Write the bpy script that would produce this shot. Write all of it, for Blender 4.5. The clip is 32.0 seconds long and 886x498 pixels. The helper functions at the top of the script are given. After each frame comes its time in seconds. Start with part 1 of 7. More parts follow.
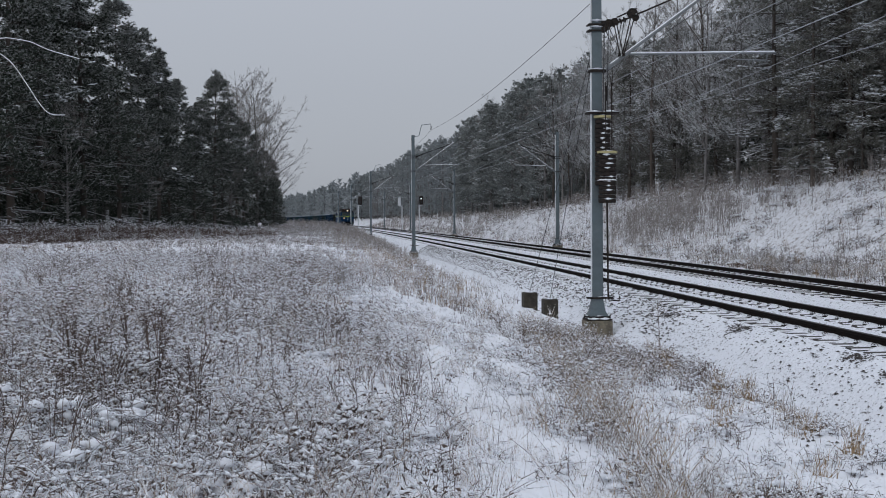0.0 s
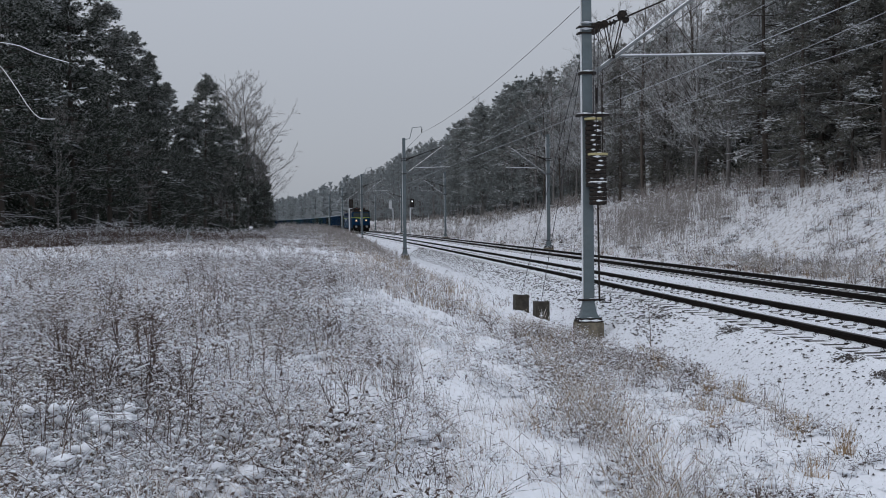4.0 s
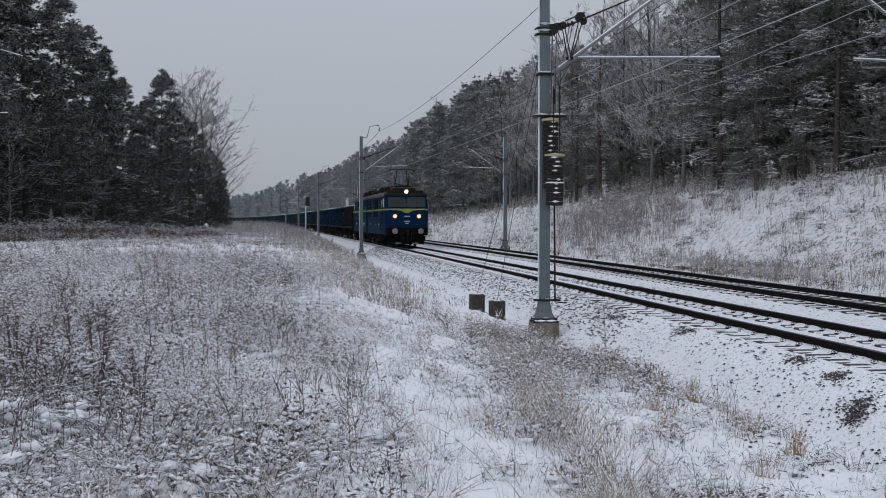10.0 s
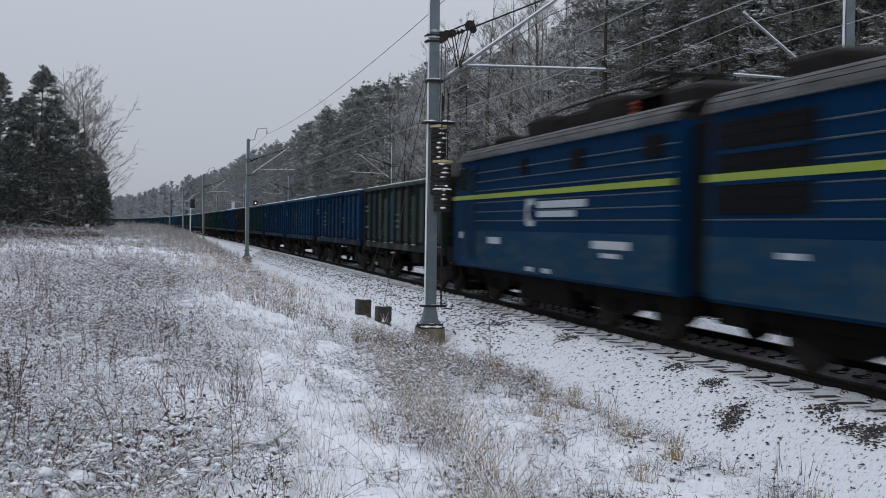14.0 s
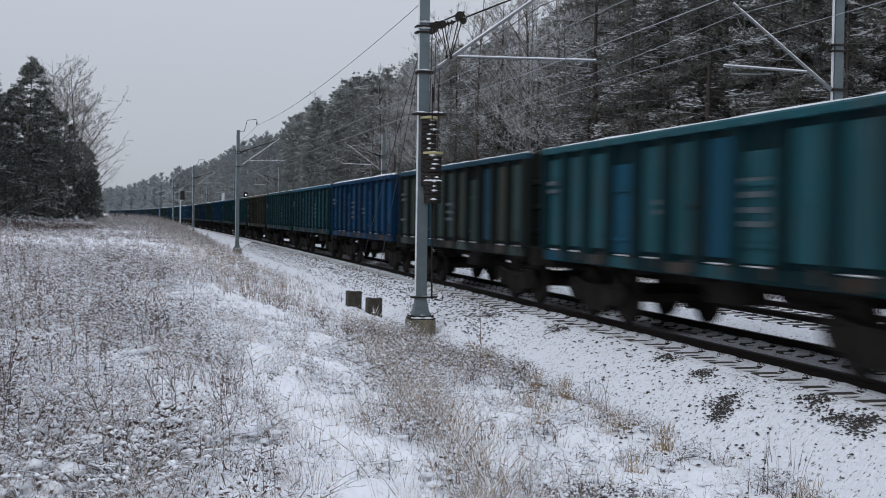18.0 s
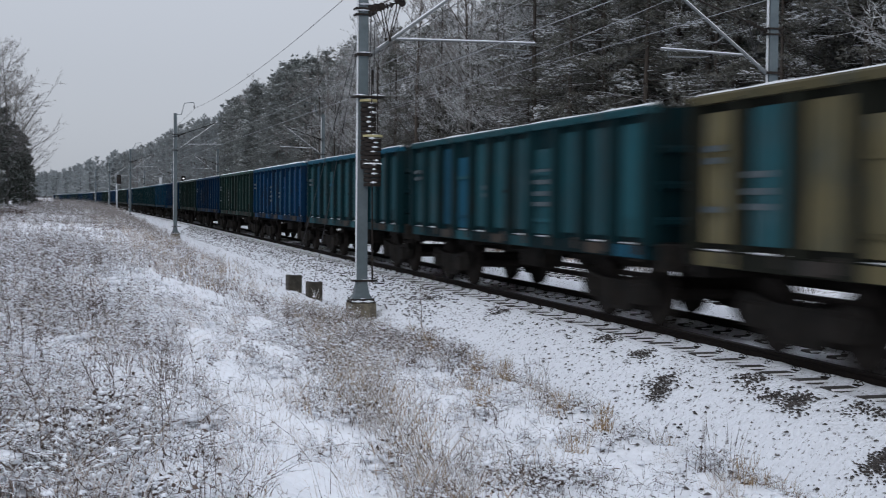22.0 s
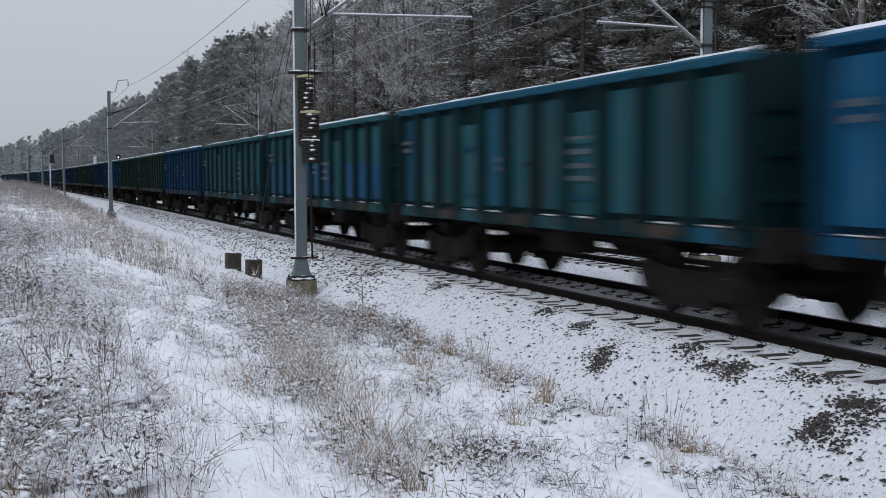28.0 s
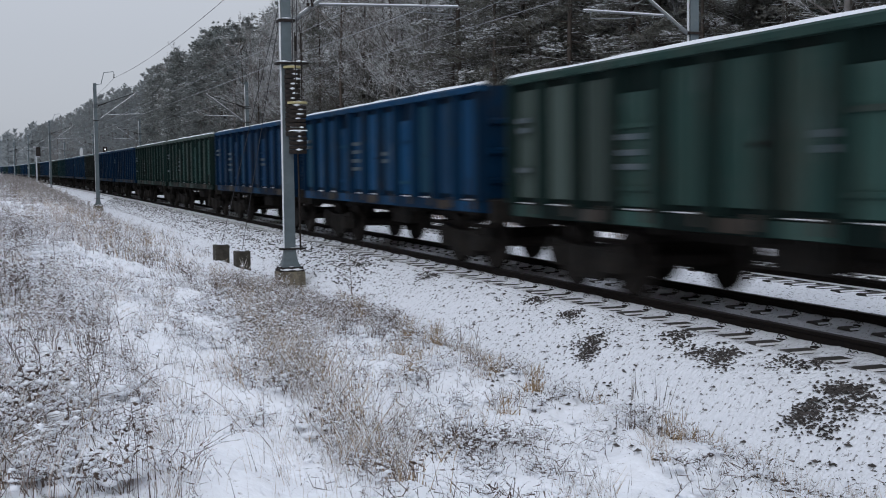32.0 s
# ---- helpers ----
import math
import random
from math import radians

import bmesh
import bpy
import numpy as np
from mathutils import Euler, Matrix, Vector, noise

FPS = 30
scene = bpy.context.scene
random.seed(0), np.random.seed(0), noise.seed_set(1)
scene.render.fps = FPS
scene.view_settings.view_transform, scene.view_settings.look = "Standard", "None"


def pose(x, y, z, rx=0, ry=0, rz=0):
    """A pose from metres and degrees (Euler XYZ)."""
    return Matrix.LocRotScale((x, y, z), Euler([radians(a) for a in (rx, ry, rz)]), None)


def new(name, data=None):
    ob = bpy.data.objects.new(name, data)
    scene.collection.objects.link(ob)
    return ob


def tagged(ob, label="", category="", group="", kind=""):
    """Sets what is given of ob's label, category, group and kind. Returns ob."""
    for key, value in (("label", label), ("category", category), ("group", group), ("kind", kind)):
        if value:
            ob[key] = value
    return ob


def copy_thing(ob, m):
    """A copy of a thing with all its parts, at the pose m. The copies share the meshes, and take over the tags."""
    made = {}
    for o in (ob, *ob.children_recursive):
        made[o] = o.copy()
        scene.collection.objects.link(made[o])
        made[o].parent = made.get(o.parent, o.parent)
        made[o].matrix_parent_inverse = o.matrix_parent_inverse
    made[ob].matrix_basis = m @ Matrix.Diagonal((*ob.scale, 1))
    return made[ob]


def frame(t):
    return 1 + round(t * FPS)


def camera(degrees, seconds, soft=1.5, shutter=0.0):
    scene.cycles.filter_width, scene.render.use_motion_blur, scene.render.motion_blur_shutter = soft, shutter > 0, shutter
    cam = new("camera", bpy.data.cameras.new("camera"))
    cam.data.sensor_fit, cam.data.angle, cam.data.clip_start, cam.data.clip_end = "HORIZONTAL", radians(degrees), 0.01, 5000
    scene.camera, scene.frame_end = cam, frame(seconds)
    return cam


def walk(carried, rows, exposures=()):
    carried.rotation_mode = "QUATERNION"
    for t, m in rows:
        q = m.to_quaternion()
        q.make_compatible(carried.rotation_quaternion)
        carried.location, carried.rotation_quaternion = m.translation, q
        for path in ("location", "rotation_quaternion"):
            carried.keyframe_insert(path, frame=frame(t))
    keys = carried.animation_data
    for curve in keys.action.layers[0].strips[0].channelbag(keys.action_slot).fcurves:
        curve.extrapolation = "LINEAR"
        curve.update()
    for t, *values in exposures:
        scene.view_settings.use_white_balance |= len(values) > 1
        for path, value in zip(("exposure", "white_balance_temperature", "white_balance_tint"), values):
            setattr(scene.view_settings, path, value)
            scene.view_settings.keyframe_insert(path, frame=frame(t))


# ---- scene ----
# Camera: hand-held on one spot, turning to the right as the train passes.
EYE = 1.80
cam = camera(40.07, 32.0, soft=1.0, shutter=0.8)
PATH = [
    (0, 88.568, 0.366, -5.074),
    (0.5, 88.538, 0.286, -4.888),
    (1, 88.416, 0.281, -4.722),
    (1.5, 88.465, 0.429, -4.952),
    (2, 88.458, 0.602, -5.031),
    (2.5, 88.53, 0.684, -5.063),
    (3, 88.585, 0.62, -5.161),
    (3.5, 88.677, 0.602, -5.341),
    (5.5, 88.688, 0.626, -5.953),
    (6, 88.677, 0.589, -6.192),
    (6.5, 88.666, 0.513, -6.406),
    (7, 88.686, 0.539, -6.546),
    (7.5, 88.731, 0.553, -6.67),
    (8, 88.738, 0.364, -6.885),
    (8.5, 88.77, 0.265, -7.094),
    (9, 88.785, 0.215, -7.29),
    (9.5, 88.727, 0.123, -7.419),
    (10, 88.639, 0.002, -7.532),
    (10.5, 88.614, -0.206, -7.634),
    (11, 88.604, -0.526, -7.706),
    (11.5, 88.607, -0.72, -7.816),
    (12, 88.574, -0.816, -8.138),
    (12.5, 88.563, -0.905, -9.226),
    (13, 88.672, -0.957, -10.818),
    (13.5, 88.835, -1.012, -12.046),
    (14, 88.938, -0.898, -12.838),
    (14.5, 88.979, -0.866, -12.717),
    (16.5, 88.643, -1.001, -12.854),
    (17, 88.657, -0.934, -12.963),
    (17.5, 88.633, -0.787, -13.086),
    (18, 88.537, -0.828, -13.288),
    (18.5, 88.449, -0.769, -13.431),
    (19, 88.389, -0.725, -13.574),
    (19.5, 88.296, -0.68, -13.77),
    (20, 88.185, -0.716, -14.424),
    (20.5, 88.111, -0.744, -14.873),
    (21, 88.052, -0.71, -15.224),
    (21.5, 87.982, -0.689, -15.448),
    (22, 87.774, -0.583, -16.108),
    (22.5, 87.563, -0.656, -17.038),
    (23, 87.365, -0.765, -17.719),
    (23.5, 87.205, -0.477, -18.126),
    (24, 87.044, 0.063, -18.465),
    (24.5, 86.901, 0.275, -18.818),
    (25, 86.857, 0.132, -18.835),
    (25.5, 86.77, 0.233, -18.842),
    (27.5, 86.513, 0.122, -18.915),
    (28, 86.62, 0.157, -18.971),
    (28.5, 86.603, 0.148, -19.07),
    (29, 86.533, 0.271, -19.202),
    (29.5, 86.468, 0.334, -19.304),
    (30, 86.48, 0.378, -19.275),
    (30.5, 86.494, 0.431, -19.218),
    (31, 86.402, 0.42, -19.251),
    (31.5, 86.273, 0.437, -19.295),
    (32, 86.135, 0.61, -19.545),
]
walk(cam, [(t, pose(0, 0, EYE, rx, ry, rz)) for t, rx, ry, rz in PATH], exposures=((0, -0.12), (12.5, -0.12), (14.0, 0.08), (17, 0.16), (32, 0.16)))

# World: an overcast winter sky, brighter overhead than at the horizon, and a weak veiled sun.
world = bpy.data.worlds.new("overcast_sky")
scene.world = world
world.use_nodes = True
wn, wl = world.node_tree.nodes, world.node_tree.links
wn.clear()
sky = wn.new("ShaderNodeTexSky")
sky.sky_type, sky.sun_disc = "NISHITA", False
sky.sun_elevation, sky.sun_rotation = radians(18), radians(200)
grey = wn.new("ShaderNodeHueSaturation")
grey.inputs["Saturation"].default_value = 0.2
grad = wn.new("ShaderNodeTexGradient")
wmap = wn.new("ShaderNodeMapping")
wmap.inputs["Rotation"].default_value = (0, radians(90), 0)
wco = wn.new("ShaderNodeTexCoord")
ramp = wn.new("ShaderNodeValToRGB")
ramp.color_ramp.elements[0].position, ramp.color_ramp.elements[0].color = 0.0, (0.358, 0.389, 0.446, 1)
ramp.color_ramp.elements[1].position, ramp.color_ramp.elements[1].color = 1.0, (0.985, 1.06, 1.23, 1)
mixs = wn.new("ShaderNodeMixRGB")
mixs.inputs["Fac"].default_value = 0.12
back_w = wn.new("ShaderNodeBackground")
back_w.inputs["Strength"].default_value = 1.0
sky_gain = wn.new("ShaderNodeMixRGB")
sky_gain.blend_type, sky_gain.inputs["Fac"].default_value, sky_gain.inputs[2].default_value = "MULTIPLY", 1.0, (0.1, 0.1, 0.1, 1)
wout = wn.new("ShaderNodeOutputWorld")
wl.new(sky.outputs[0], grey.inputs["Color"])
wl.new(grey.outputs[0], sky_gain.inputs[1])
wl.new(wco.outputs["Generated"], wmap.inputs["Vector"])
wl.new(wmap.outputs[0], grad.inputs["Vector"])
wl.new(grad.outputs["Color"], ramp.inputs[0])
wl.new(ramp.outputs[0], mixs.inputs[1])
wl.new(sky_gain.outputs[0], mixs.inputs[2])
wl.new(mixs.outputs[0], back_w.inputs[0])
wl.new(back_w.outputs[0], wout.inputs[0])
sun = new("veiled_sun", bpy.data.lights.new("veiled_sun", "SUN"))
sun.data.energy, sun.data.angle, sun.data.color = 0.4, radians(25), (1.0, 0.96, 0.9)
sun.matrix_world = pose(0, 0, 30, 62, 0, -20)
scene.view_settings.exposure = 0.0


# ---- mesh and material helpers ----
class MB:
    """Gathers vertices and faces with a material index each, and turns them into one mesh."""

    def __init__(self):
        self.v, self.f, self.m = [], [], []

    def box(self, x0, y0, z0, x1, y1, z1, m=0):
        n = len(self.v)
        self.v += [(x, y, z) for z in (z0, z1) for y in (y0, y1) for x in (x0, x1)]
        self.f += [tuple(n + i for i in q) for q in ((0, 2, 3, 1), (4, 5, 7, 6), (0, 1, 5, 4), (2, 6, 7, 3), (0, 4, 6, 2), (1, 3, 7, 5))]
        self.m += [m] * 6
        return self

    def bevelbox(self, x0, y0, z0, x1, y1, z1, b=0.02, m=0):
        """A box whose edges along z and top edges are chamfered."""
        n = len(self.v)
        for z, o in ((z0, 0), (z1 - b, 0), (z1, b)):
            a0, a1, c0, c1 = x0 + o, x1 - o, y0 + o, y1 - o
            self.v += [(a0 + b, c0, z), (a1 - b, c0, z), (a1, c0 + b, z), (a1, c1 - b, z), (a1 - b, c1, z), (a0 + b, c1, z), (a0, c1 - b, z), (a0, c0 + b, z)]
        for k in (0, 8):
            self.f += [(n + k + i, n + k + (i + 1) % 8, n + k + 8 + (i + 1) % 8, n + k + 8 + i) for i in range(8)]
        self.f += [tuple(n + 7 - i for i in range(8)), tuple(n + 16 + i for i in range(8))]
        self.m += [m] * 18
        return self

    def tube(self, pts, rad, sides=6, m=0, caps=True):
        """A round rod along the points; rad is one radius or one a point."""
        pts = [Vector(p) for p in pts]
        rads = rad if isinstance(rad, (list, tuple)) else [rad] * len(pts)
        n = len(self.v)
        for i, (p, r) in enumerate(zip(pts, rads)):
            d = (pts[min(i + 1, len(pts) - 1)] - pts[max(i - 1, 0)]).normalized()
            a = d.cross(Vector((0, 0, 1)) if abs(d.z) < 0.9 else Vector((1, 0, 0))).normalized()
            b = d.cross(a)
            for k in range(sides):
                q = p + (a * math.cos(2 * math.pi * k / sides) + b * math.sin(2 * math.pi * k / sides)) * r
                self.v.append((q.x, q.y, q.z))
        for i in range(len(pts) - 1):
            for k in range(sides):
                self.f.append((n + i * sides + k, n + i * sides + (k + 1) % sides, n + (i + 1) * sides + (k + 1) % sides, n + (i + 1) * sides + k))
                self.m.append(m)
        if caps:
            e = n + (len(pts) - 1) * sides
            self.f += [tuple(n + sides - 1 - k for k in range(sides)), tuple(e + k for k in range(sides))]
            self.m += [m, m]
        return self

    def prism(self, outline, axis, a0, a1, m=0):
        """A closed outline of (p, q) pairs drawn out along an axis: 'x' takes (y, z), 'y' takes (x, z), 'z' takes (x, y)."""
        n, k = len(self.v), len(outline)
        put = {"x": lambda p, q, a: (a, p, q), "y": lambda p, q, a: (p, a, q), "z": lambda p, q, a: (p, q, a)}[axis]
        for a in (a0, a1):
            self.v += [put(p, q, a) for p, q in outline]
        self.f += [(n + i, n + (i + 1) % k, n + k + (i + 1) % k, n + k + i) for i in range(k)]
        self.f += [tuple(n + k - 1 - i for i in range(k)), tuple(n + k + i for i in range(k))]
        self.m += [m] * (k + 2)
        return self

    def poly(self, pts, m=0):
        n = len(self.v)
        self.v += [tuple(p) for p in pts]
        self.f.append(tuple(range(n, n + len(pts))))
        self.m.append(m)
        return self

    def blob(self, c, rx, ry, rz, m=0, rough=0.25, rng=random):
        """A small uneven lump: an octahedron split once."""
        base = [(1, 0, 0), (-1, 0, 0), (0, 1, 0), (0, -1, 0), (0, 0, 1), (0, 0, -1)]
        n = len(self.v)
        for p in base:
            k = 1 + rng.uniform(-rough, rough)
            self.v.append((c[0] + p[0] * rx * k, c[1] + p[1] * ry * k, c[2] + p[2] * rz * k))
        self.f += [tuple(n + i for i in q) for q in ((0, 2, 4), (2, 1, 4), (1, 3, 4), (3, 0, 4), (2, 0, 5), (1, 2, 5), (3, 1, 5), (0, 3, 5))]
        self.m += [m] * 8
        return self

    def mesh(self, name, mats, smooth=False, fix=True):
        me = bpy.data.meshes.new(name)
        me.from_pydata(self.v, [], self.f)
        for mt in mats:
            me.materials.append(mt)
        me.polygons.foreach_set("material_index", self.m)
        if smooth:
            me.polygons.foreach_set("use_smooth", [True] * len(self.f))
        if fix and len(self.f) < 4000:
            bm = bmesh.new()
            bm.from_mesh(me)
            bmesh.ops.recalc_face_normals(bm, faces=bm.faces)
            bm.to_mesh(me)
            bm.free()
        me.update()
        return me


def part(name, mb, mats, parent, label="", smooth=False, at=None):
    """Links the gathered mesh as one part under a thing."""
    ob = new(name, mb.mesh(name, mats if isinstance(mats, (list, tuple)) else [mats], smooth))
    ob.parent = parent
    if at is not None:
        ob.matrix_basis = at
    return tagged(ob, label)


def twin(ob, parent, at):
    """Another part on the same mesh."""
    o = new(ob.name.split(".")[0], ob.data)
    o.parent = parent
    o.matrix_basis = at
    return o


def thing(name, label, category, group="", kind="", at=None):
    ob = new(name)
    ob.empty_display_size = 0.3
    if at is not None:
        ob.matrix_basis = at
    return tagged(ob, label, category, group, kind)


def array_mesh(name, verts, tris, mats, mat_index, smooth=False):
    """A mesh from numpy arrays of vertices, triangles and material indices."""
    me = bpy.data.meshes.new(name)
    nv, nt = len(verts), len(tris)
    me.vertices.add(nv)
    me.vertices.foreach_set("co", np.ascontiguousarray(verts, dtype=np.float32).ravel())
    me.loops.add(nt * 3)
    me.loops.foreach_set("vertex_index", np.ascontiguousarray(tris, dtype=np.int32).ravel())
    me.polygons.add(nt)
    me.polygons.foreach_set("loop_start", np.arange(0, nt * 3, 3, dtype=np.int32))
    for mt in mats:
        me.materials.append(mt)
    me.polygons.foreach_set("material_index", np.ascontiguousarray(mat_index, dtype=np.int32))
    if smooth:
        me.polygons.foreach_set("use_smooth", np.ones(nt, dtype=bool))
    me.update(calc_edges=True)
    me.validate()
    return me


def material(name, colour, rough=0.7, metal=0.0, spots=None, scale=8.0, bump=0.0, bump_scale=40.0, amount=0.5, coord="Object", per_object=0.0, per_island=0.0, spec=0.3, second=None, second_scale=1.0, second_at=(0.5, 0.6), stretch=(1, 1, 1), patch=None, scuff=None):
    """Base colour varied by two noises, with relief. spots: a second colour mixed by fine noise; second: another mixed by coarse noise between two thresholds."""
    mt = bpy.data.materials.new(name)
    mt.use_nodes = True
    ns, ls = mt.node_tree.nodes, mt.node_tree.links
    bs = ns["Principled BSDF"]
    bs.inputs["Roughness"].default_value, bs.inputs["Metallic"].default_value = rough, metal
    bs.inputs["Specular IOR Level"].default_value = spec
    tc = ns.new("ShaderNodeTexCoord")
    mp = ns.new("ShaderNodeMapping")
    mp.inputs["Scale"].default_value = stretch
    ls.new(tc.outputs[coord], mp.inputs["Vector"])
    col = ns.new("ShaderNodeMixRGB")
    col.inputs[1].default_value = (*colour, 1)
    col.inputs[2].default_value = (*(spots or [c * 0.6 for c in colour]), 1)
    nz = ns.new("ShaderNodeTexNoise")
    nz.inputs["Scale"].default_value, nz.inputs["Detail"].default_value, nz.inputs["Roughness"].default_value = scale, 6, 0.65
    ls.new(mp.outputs[0], nz.inputs["Vector"])
    rp = ns.new("ShaderNodeValToRGB")
    rp.color_ramp.elements[0].position, rp.color_ramp.elements[1].position = 0.5 - 0.25 * (1 - amount) - 0.05, 0.72 - 0.2 * amount + 0.05
    ls.new(nz.outputs[0], rp.inputs[0])
    fac = ns.new("ShaderNodeMath")
    fac.operation, fac.inputs[1].default_value = "MULTIPLY", amount
    ls.new(rp.outputs[0], fac.inputs[0])
    ls.new(fac.outputs[0], col.inputs[0])
    out = col.outputs[0]
    if second:
        n2 = ns.new("ShaderNodeTexNoise")
        n2.inputs["Scale"].default_value, n2.inputs["Detail"].default_value, n2.inputs["Roughness"].default_value = second_scale, 8, 0.7
        ls.new(mp.outputs[0], n2.inputs["Vector"])
        r2 = ns.new("ShaderNodeValToRGB")
        r2.color_ramp.elements[0].position, r2.color_ramp.elements[1].position = second_at
        ls.new(n2.outputs[0], r2.inputs[0])
        m2 = ns.new("ShaderNodeMixRGB")
        m2.inputs[2].default_value = (*second, 1)
        ls.new(r2.outputs[0], m2.inputs[0])
        ls.new(out, m2.inputs[1])
        out = m2.outputs[0]
    if scuff:
        mp3, n3, r3, m3 = ns.new("ShaderNodeMapping"), ns.new("ShaderNodeTexNoise"), ns.new("ShaderNodeValToRGB"), ns.new("ShaderNodeMixRGB")
        mp3.inputs["Scale"].default_value = (1, 3.2, 0.55)
        n3.inputs["Scale"].default_value, n3.inputs["Detail"].default_value, n3.inputs["Roughness"].default_value = 1.5, 9, 0.75
        r3.color_ramp.elements[0].position, r3.color_ramp.elements[1].position = 0.57, 0.72
        m3.inputs[2].default_value = (*scuff, 1)
        ls.new(tc.outputs[coord], mp3.inputs["Vector"])
        ls.new(mp3.outputs[0], n3.inputs["Vector"])
        ls.new(n3.outputs[0], r3.inputs[0])
        ls.new(r3.outputs[0], m3.inputs[0])
        ls.new(out, m3.inputs[1])
        out = m3.outputs[0]
    if patch:
        oi, mul, cmp, mp2 = ns.new("ShaderNodeObjectInfo"), ns.new("ShaderNodeMath"), ns.new("ShaderNodeMath"), ns.new("ShaderNodeMixRGB")
        mul.operation, mul.inputs[1].default_value = "PINGPONG", 0.11
        cmp.operation, cmp.inputs[1].default_value = "GREATER_THAN", 0.085
        mp2.inputs[2].default_value = (*patch, 1)
        ls.new(oi.outputs["Random"], mul.inputs[0])
        ls.new(mul.outputs[0], cmp.inputs[0])
        ls.new(cmp.outputs[0], mp2.inputs[0])
        ls.new(out, mp2.inputs[1])
        out = mp2.outputs[0]
    if per_object or per_island:
        src = ns.new("ShaderNodeObjectInfo").outputs["Random"] if per_object else ns.new("ShaderNodeNewGeometry").outputs["Random Per Island"]
        k = per_object or per_island
        mr = ns.new("ShaderNodeMapRange")
        mr.inputs["To Min"].default_value, mr.inputs["To Max"].default_value = 1 - k, 1 + k
        ls.new(src, mr.inputs["Value"])
        hv = ns.new("ShaderNodeHueSaturation")
        ls.new(mr.outputs[0], hv.inputs["Value"])
        ls.new(out, hv.inputs["Color"])
        out = hv.outputs[0]
    ls.new(out, bs.inputs["Base Color"])
    if bump:
        nb = ns.new("ShaderNodeTexNoise")
        nb.inputs["Scale"].default_value, nb.inputs["Detail"].default_value = bump_scale, 4
        ls.new(tc.outputs[coord], nb.inputs["Vector"])
        bp = ns.new("ShaderNodeBump")
        bp.inputs["Strength"].default_value, bp.inputs["Distance"].default_value = min(bump, 1.0), 0.02 * max(bump, 1.0)
        ls.new(nb.outputs[0], bp.inputs["Height"])
        ls.new(bp.outputs[0], bs.inputs["Normal"])
    return mt


def glow(name, colour, strength):
    mt = bpy.data.materials.new(name)
    mt.use_nodes = True
    bs = mt.node_tree.nodes["Principled BSDF"]
    bs.inputs["Base Color"].default_value = (*colour, 1)
    bs.inputs["Emission Color"].default_value = (*colour, 1)
    bs.inputs["Emission Strength"].default_value = strength
    return mt


SNOW = material("snow", (0.84, 0.86, 0.90), 0.85, spots=(0.76, 0.79, 0.84), scale=14, bump=0.5, bump_scale=30, amount=0.4, spec=0.15)
SNOW_THIN = material("thin_snow", (0.82, 0.84, 0.87), 0.85, spots=(0.55, 0.55, 0.55), scale=30, amount=0.5, spec=0.1)
GROUND = material("snowy_ground", (0.87, 0.89, 0.93), 0.9, spots=(0.66, 0.65, 0.65), scale=9, bump=2.0, bump_scale=9, amount=0.40, spec=0.1, second=(0.20, 0.165, 0.14), second_scale=13, second_at=(0.615, 0.68))
BANK_GROUND = material("snowy_bank", (0.86, 0.88, 0.92), 0.9, spots=(0.50, 0.47, 0.45), scale=7, bump=2.0, bump_scale=9, amount=0.5, spec=0.1, second=(0.21, 0.175, 0.15), second_scale=5, second_at=(0.53, 0.62))
BALLAST_SNOW = material("snow_on_ballast", (0.87, 0.89, 0.93), 0.9, spots=(0.66, 0.67, 0.69), scale=22, bump=2.0, bump_scale=16, amount=0.45, spec=0.1, second=(0.20, 0.19, 0.185), second_scale=15, second_at=(0.575, 0.62))
STONE = material("ballast_stone", (0.085, 0.074, 0.07), 0.9, spots=(0.05, 0.048, 0.045), scale=30, amount=0.7, per_island=0.6, spec=0.1)
RAIL = material("rusty_rail", (0.012, 0.0105, 0.010), 0.9, spots=(0.024, 0.018, 0.015), scale=25, bump=0.2, amount=0.6, spec=0.04)
RAIL_TOP = material("worn_rail_head", (0.05, 0.047, 0.046), 0.6, metal=0.3, spots=(0.03, 0.025, 0.022), scale=20, amount=0.5)
CONCRETE = material("sleeper_concrete", (0.075, 0.068, 0.062), 0.9, spots=(0.045, 0.042, 0.04), scale=12, bump=0.4, bump_scale=60, amount=0.6, per_object=0.2)
PLINTH = material("plinth_concrete", (0.21, 0.18, 0.135), 0.95, spots=(0.075, 0.07, 0.055), scale=7, bump=0.6, bump_scale=30, amount=0.8)
ANCHOR = material("anchor_concrete", (0.062, 0.055, 0.044), 0.95, spots=(0.028, 0.026, 0.022), scale=7, bump=0.6, bump_scale=30, amount=0.8)
STEEL = material("galvanised_steel", (0.115, 0.145, 0.160), 0.6, metal=0.2, spots=(0.08, 0.10, 0.108), scale=5, amount=0.6, bump=0.1, second=(0.145, 0.17, 0.18), second_scale=1.5, second_at=(0.5, 0.7))
DARK_IRON = material("dark_iron", (0.016, 0.016, 0.017), 0.85, spec=0.08, spots=(0.06, 0.045, 0.035), scale=20, amount=0.6, bump=0.2)
CABLE = material("wire", (0.06, 0.06, 0.065), 0.6, metal=0.4)
FROSTED = material("frosted_wire", (0.48, 0.50, 0.53), 0.8, spots=(0.32, 0.33, 0.35), scale=40, amount=0.5)
YELLOWED = material("yellow_ring", (0.44, 0.39, 0.21), 0.7, spots=(0.3, 0.26, 0.12), scale=20)

# ---- the lie of the land ----
CURVE, NEAR_X, GAP = 7.5e-5, 8.87, 4.36


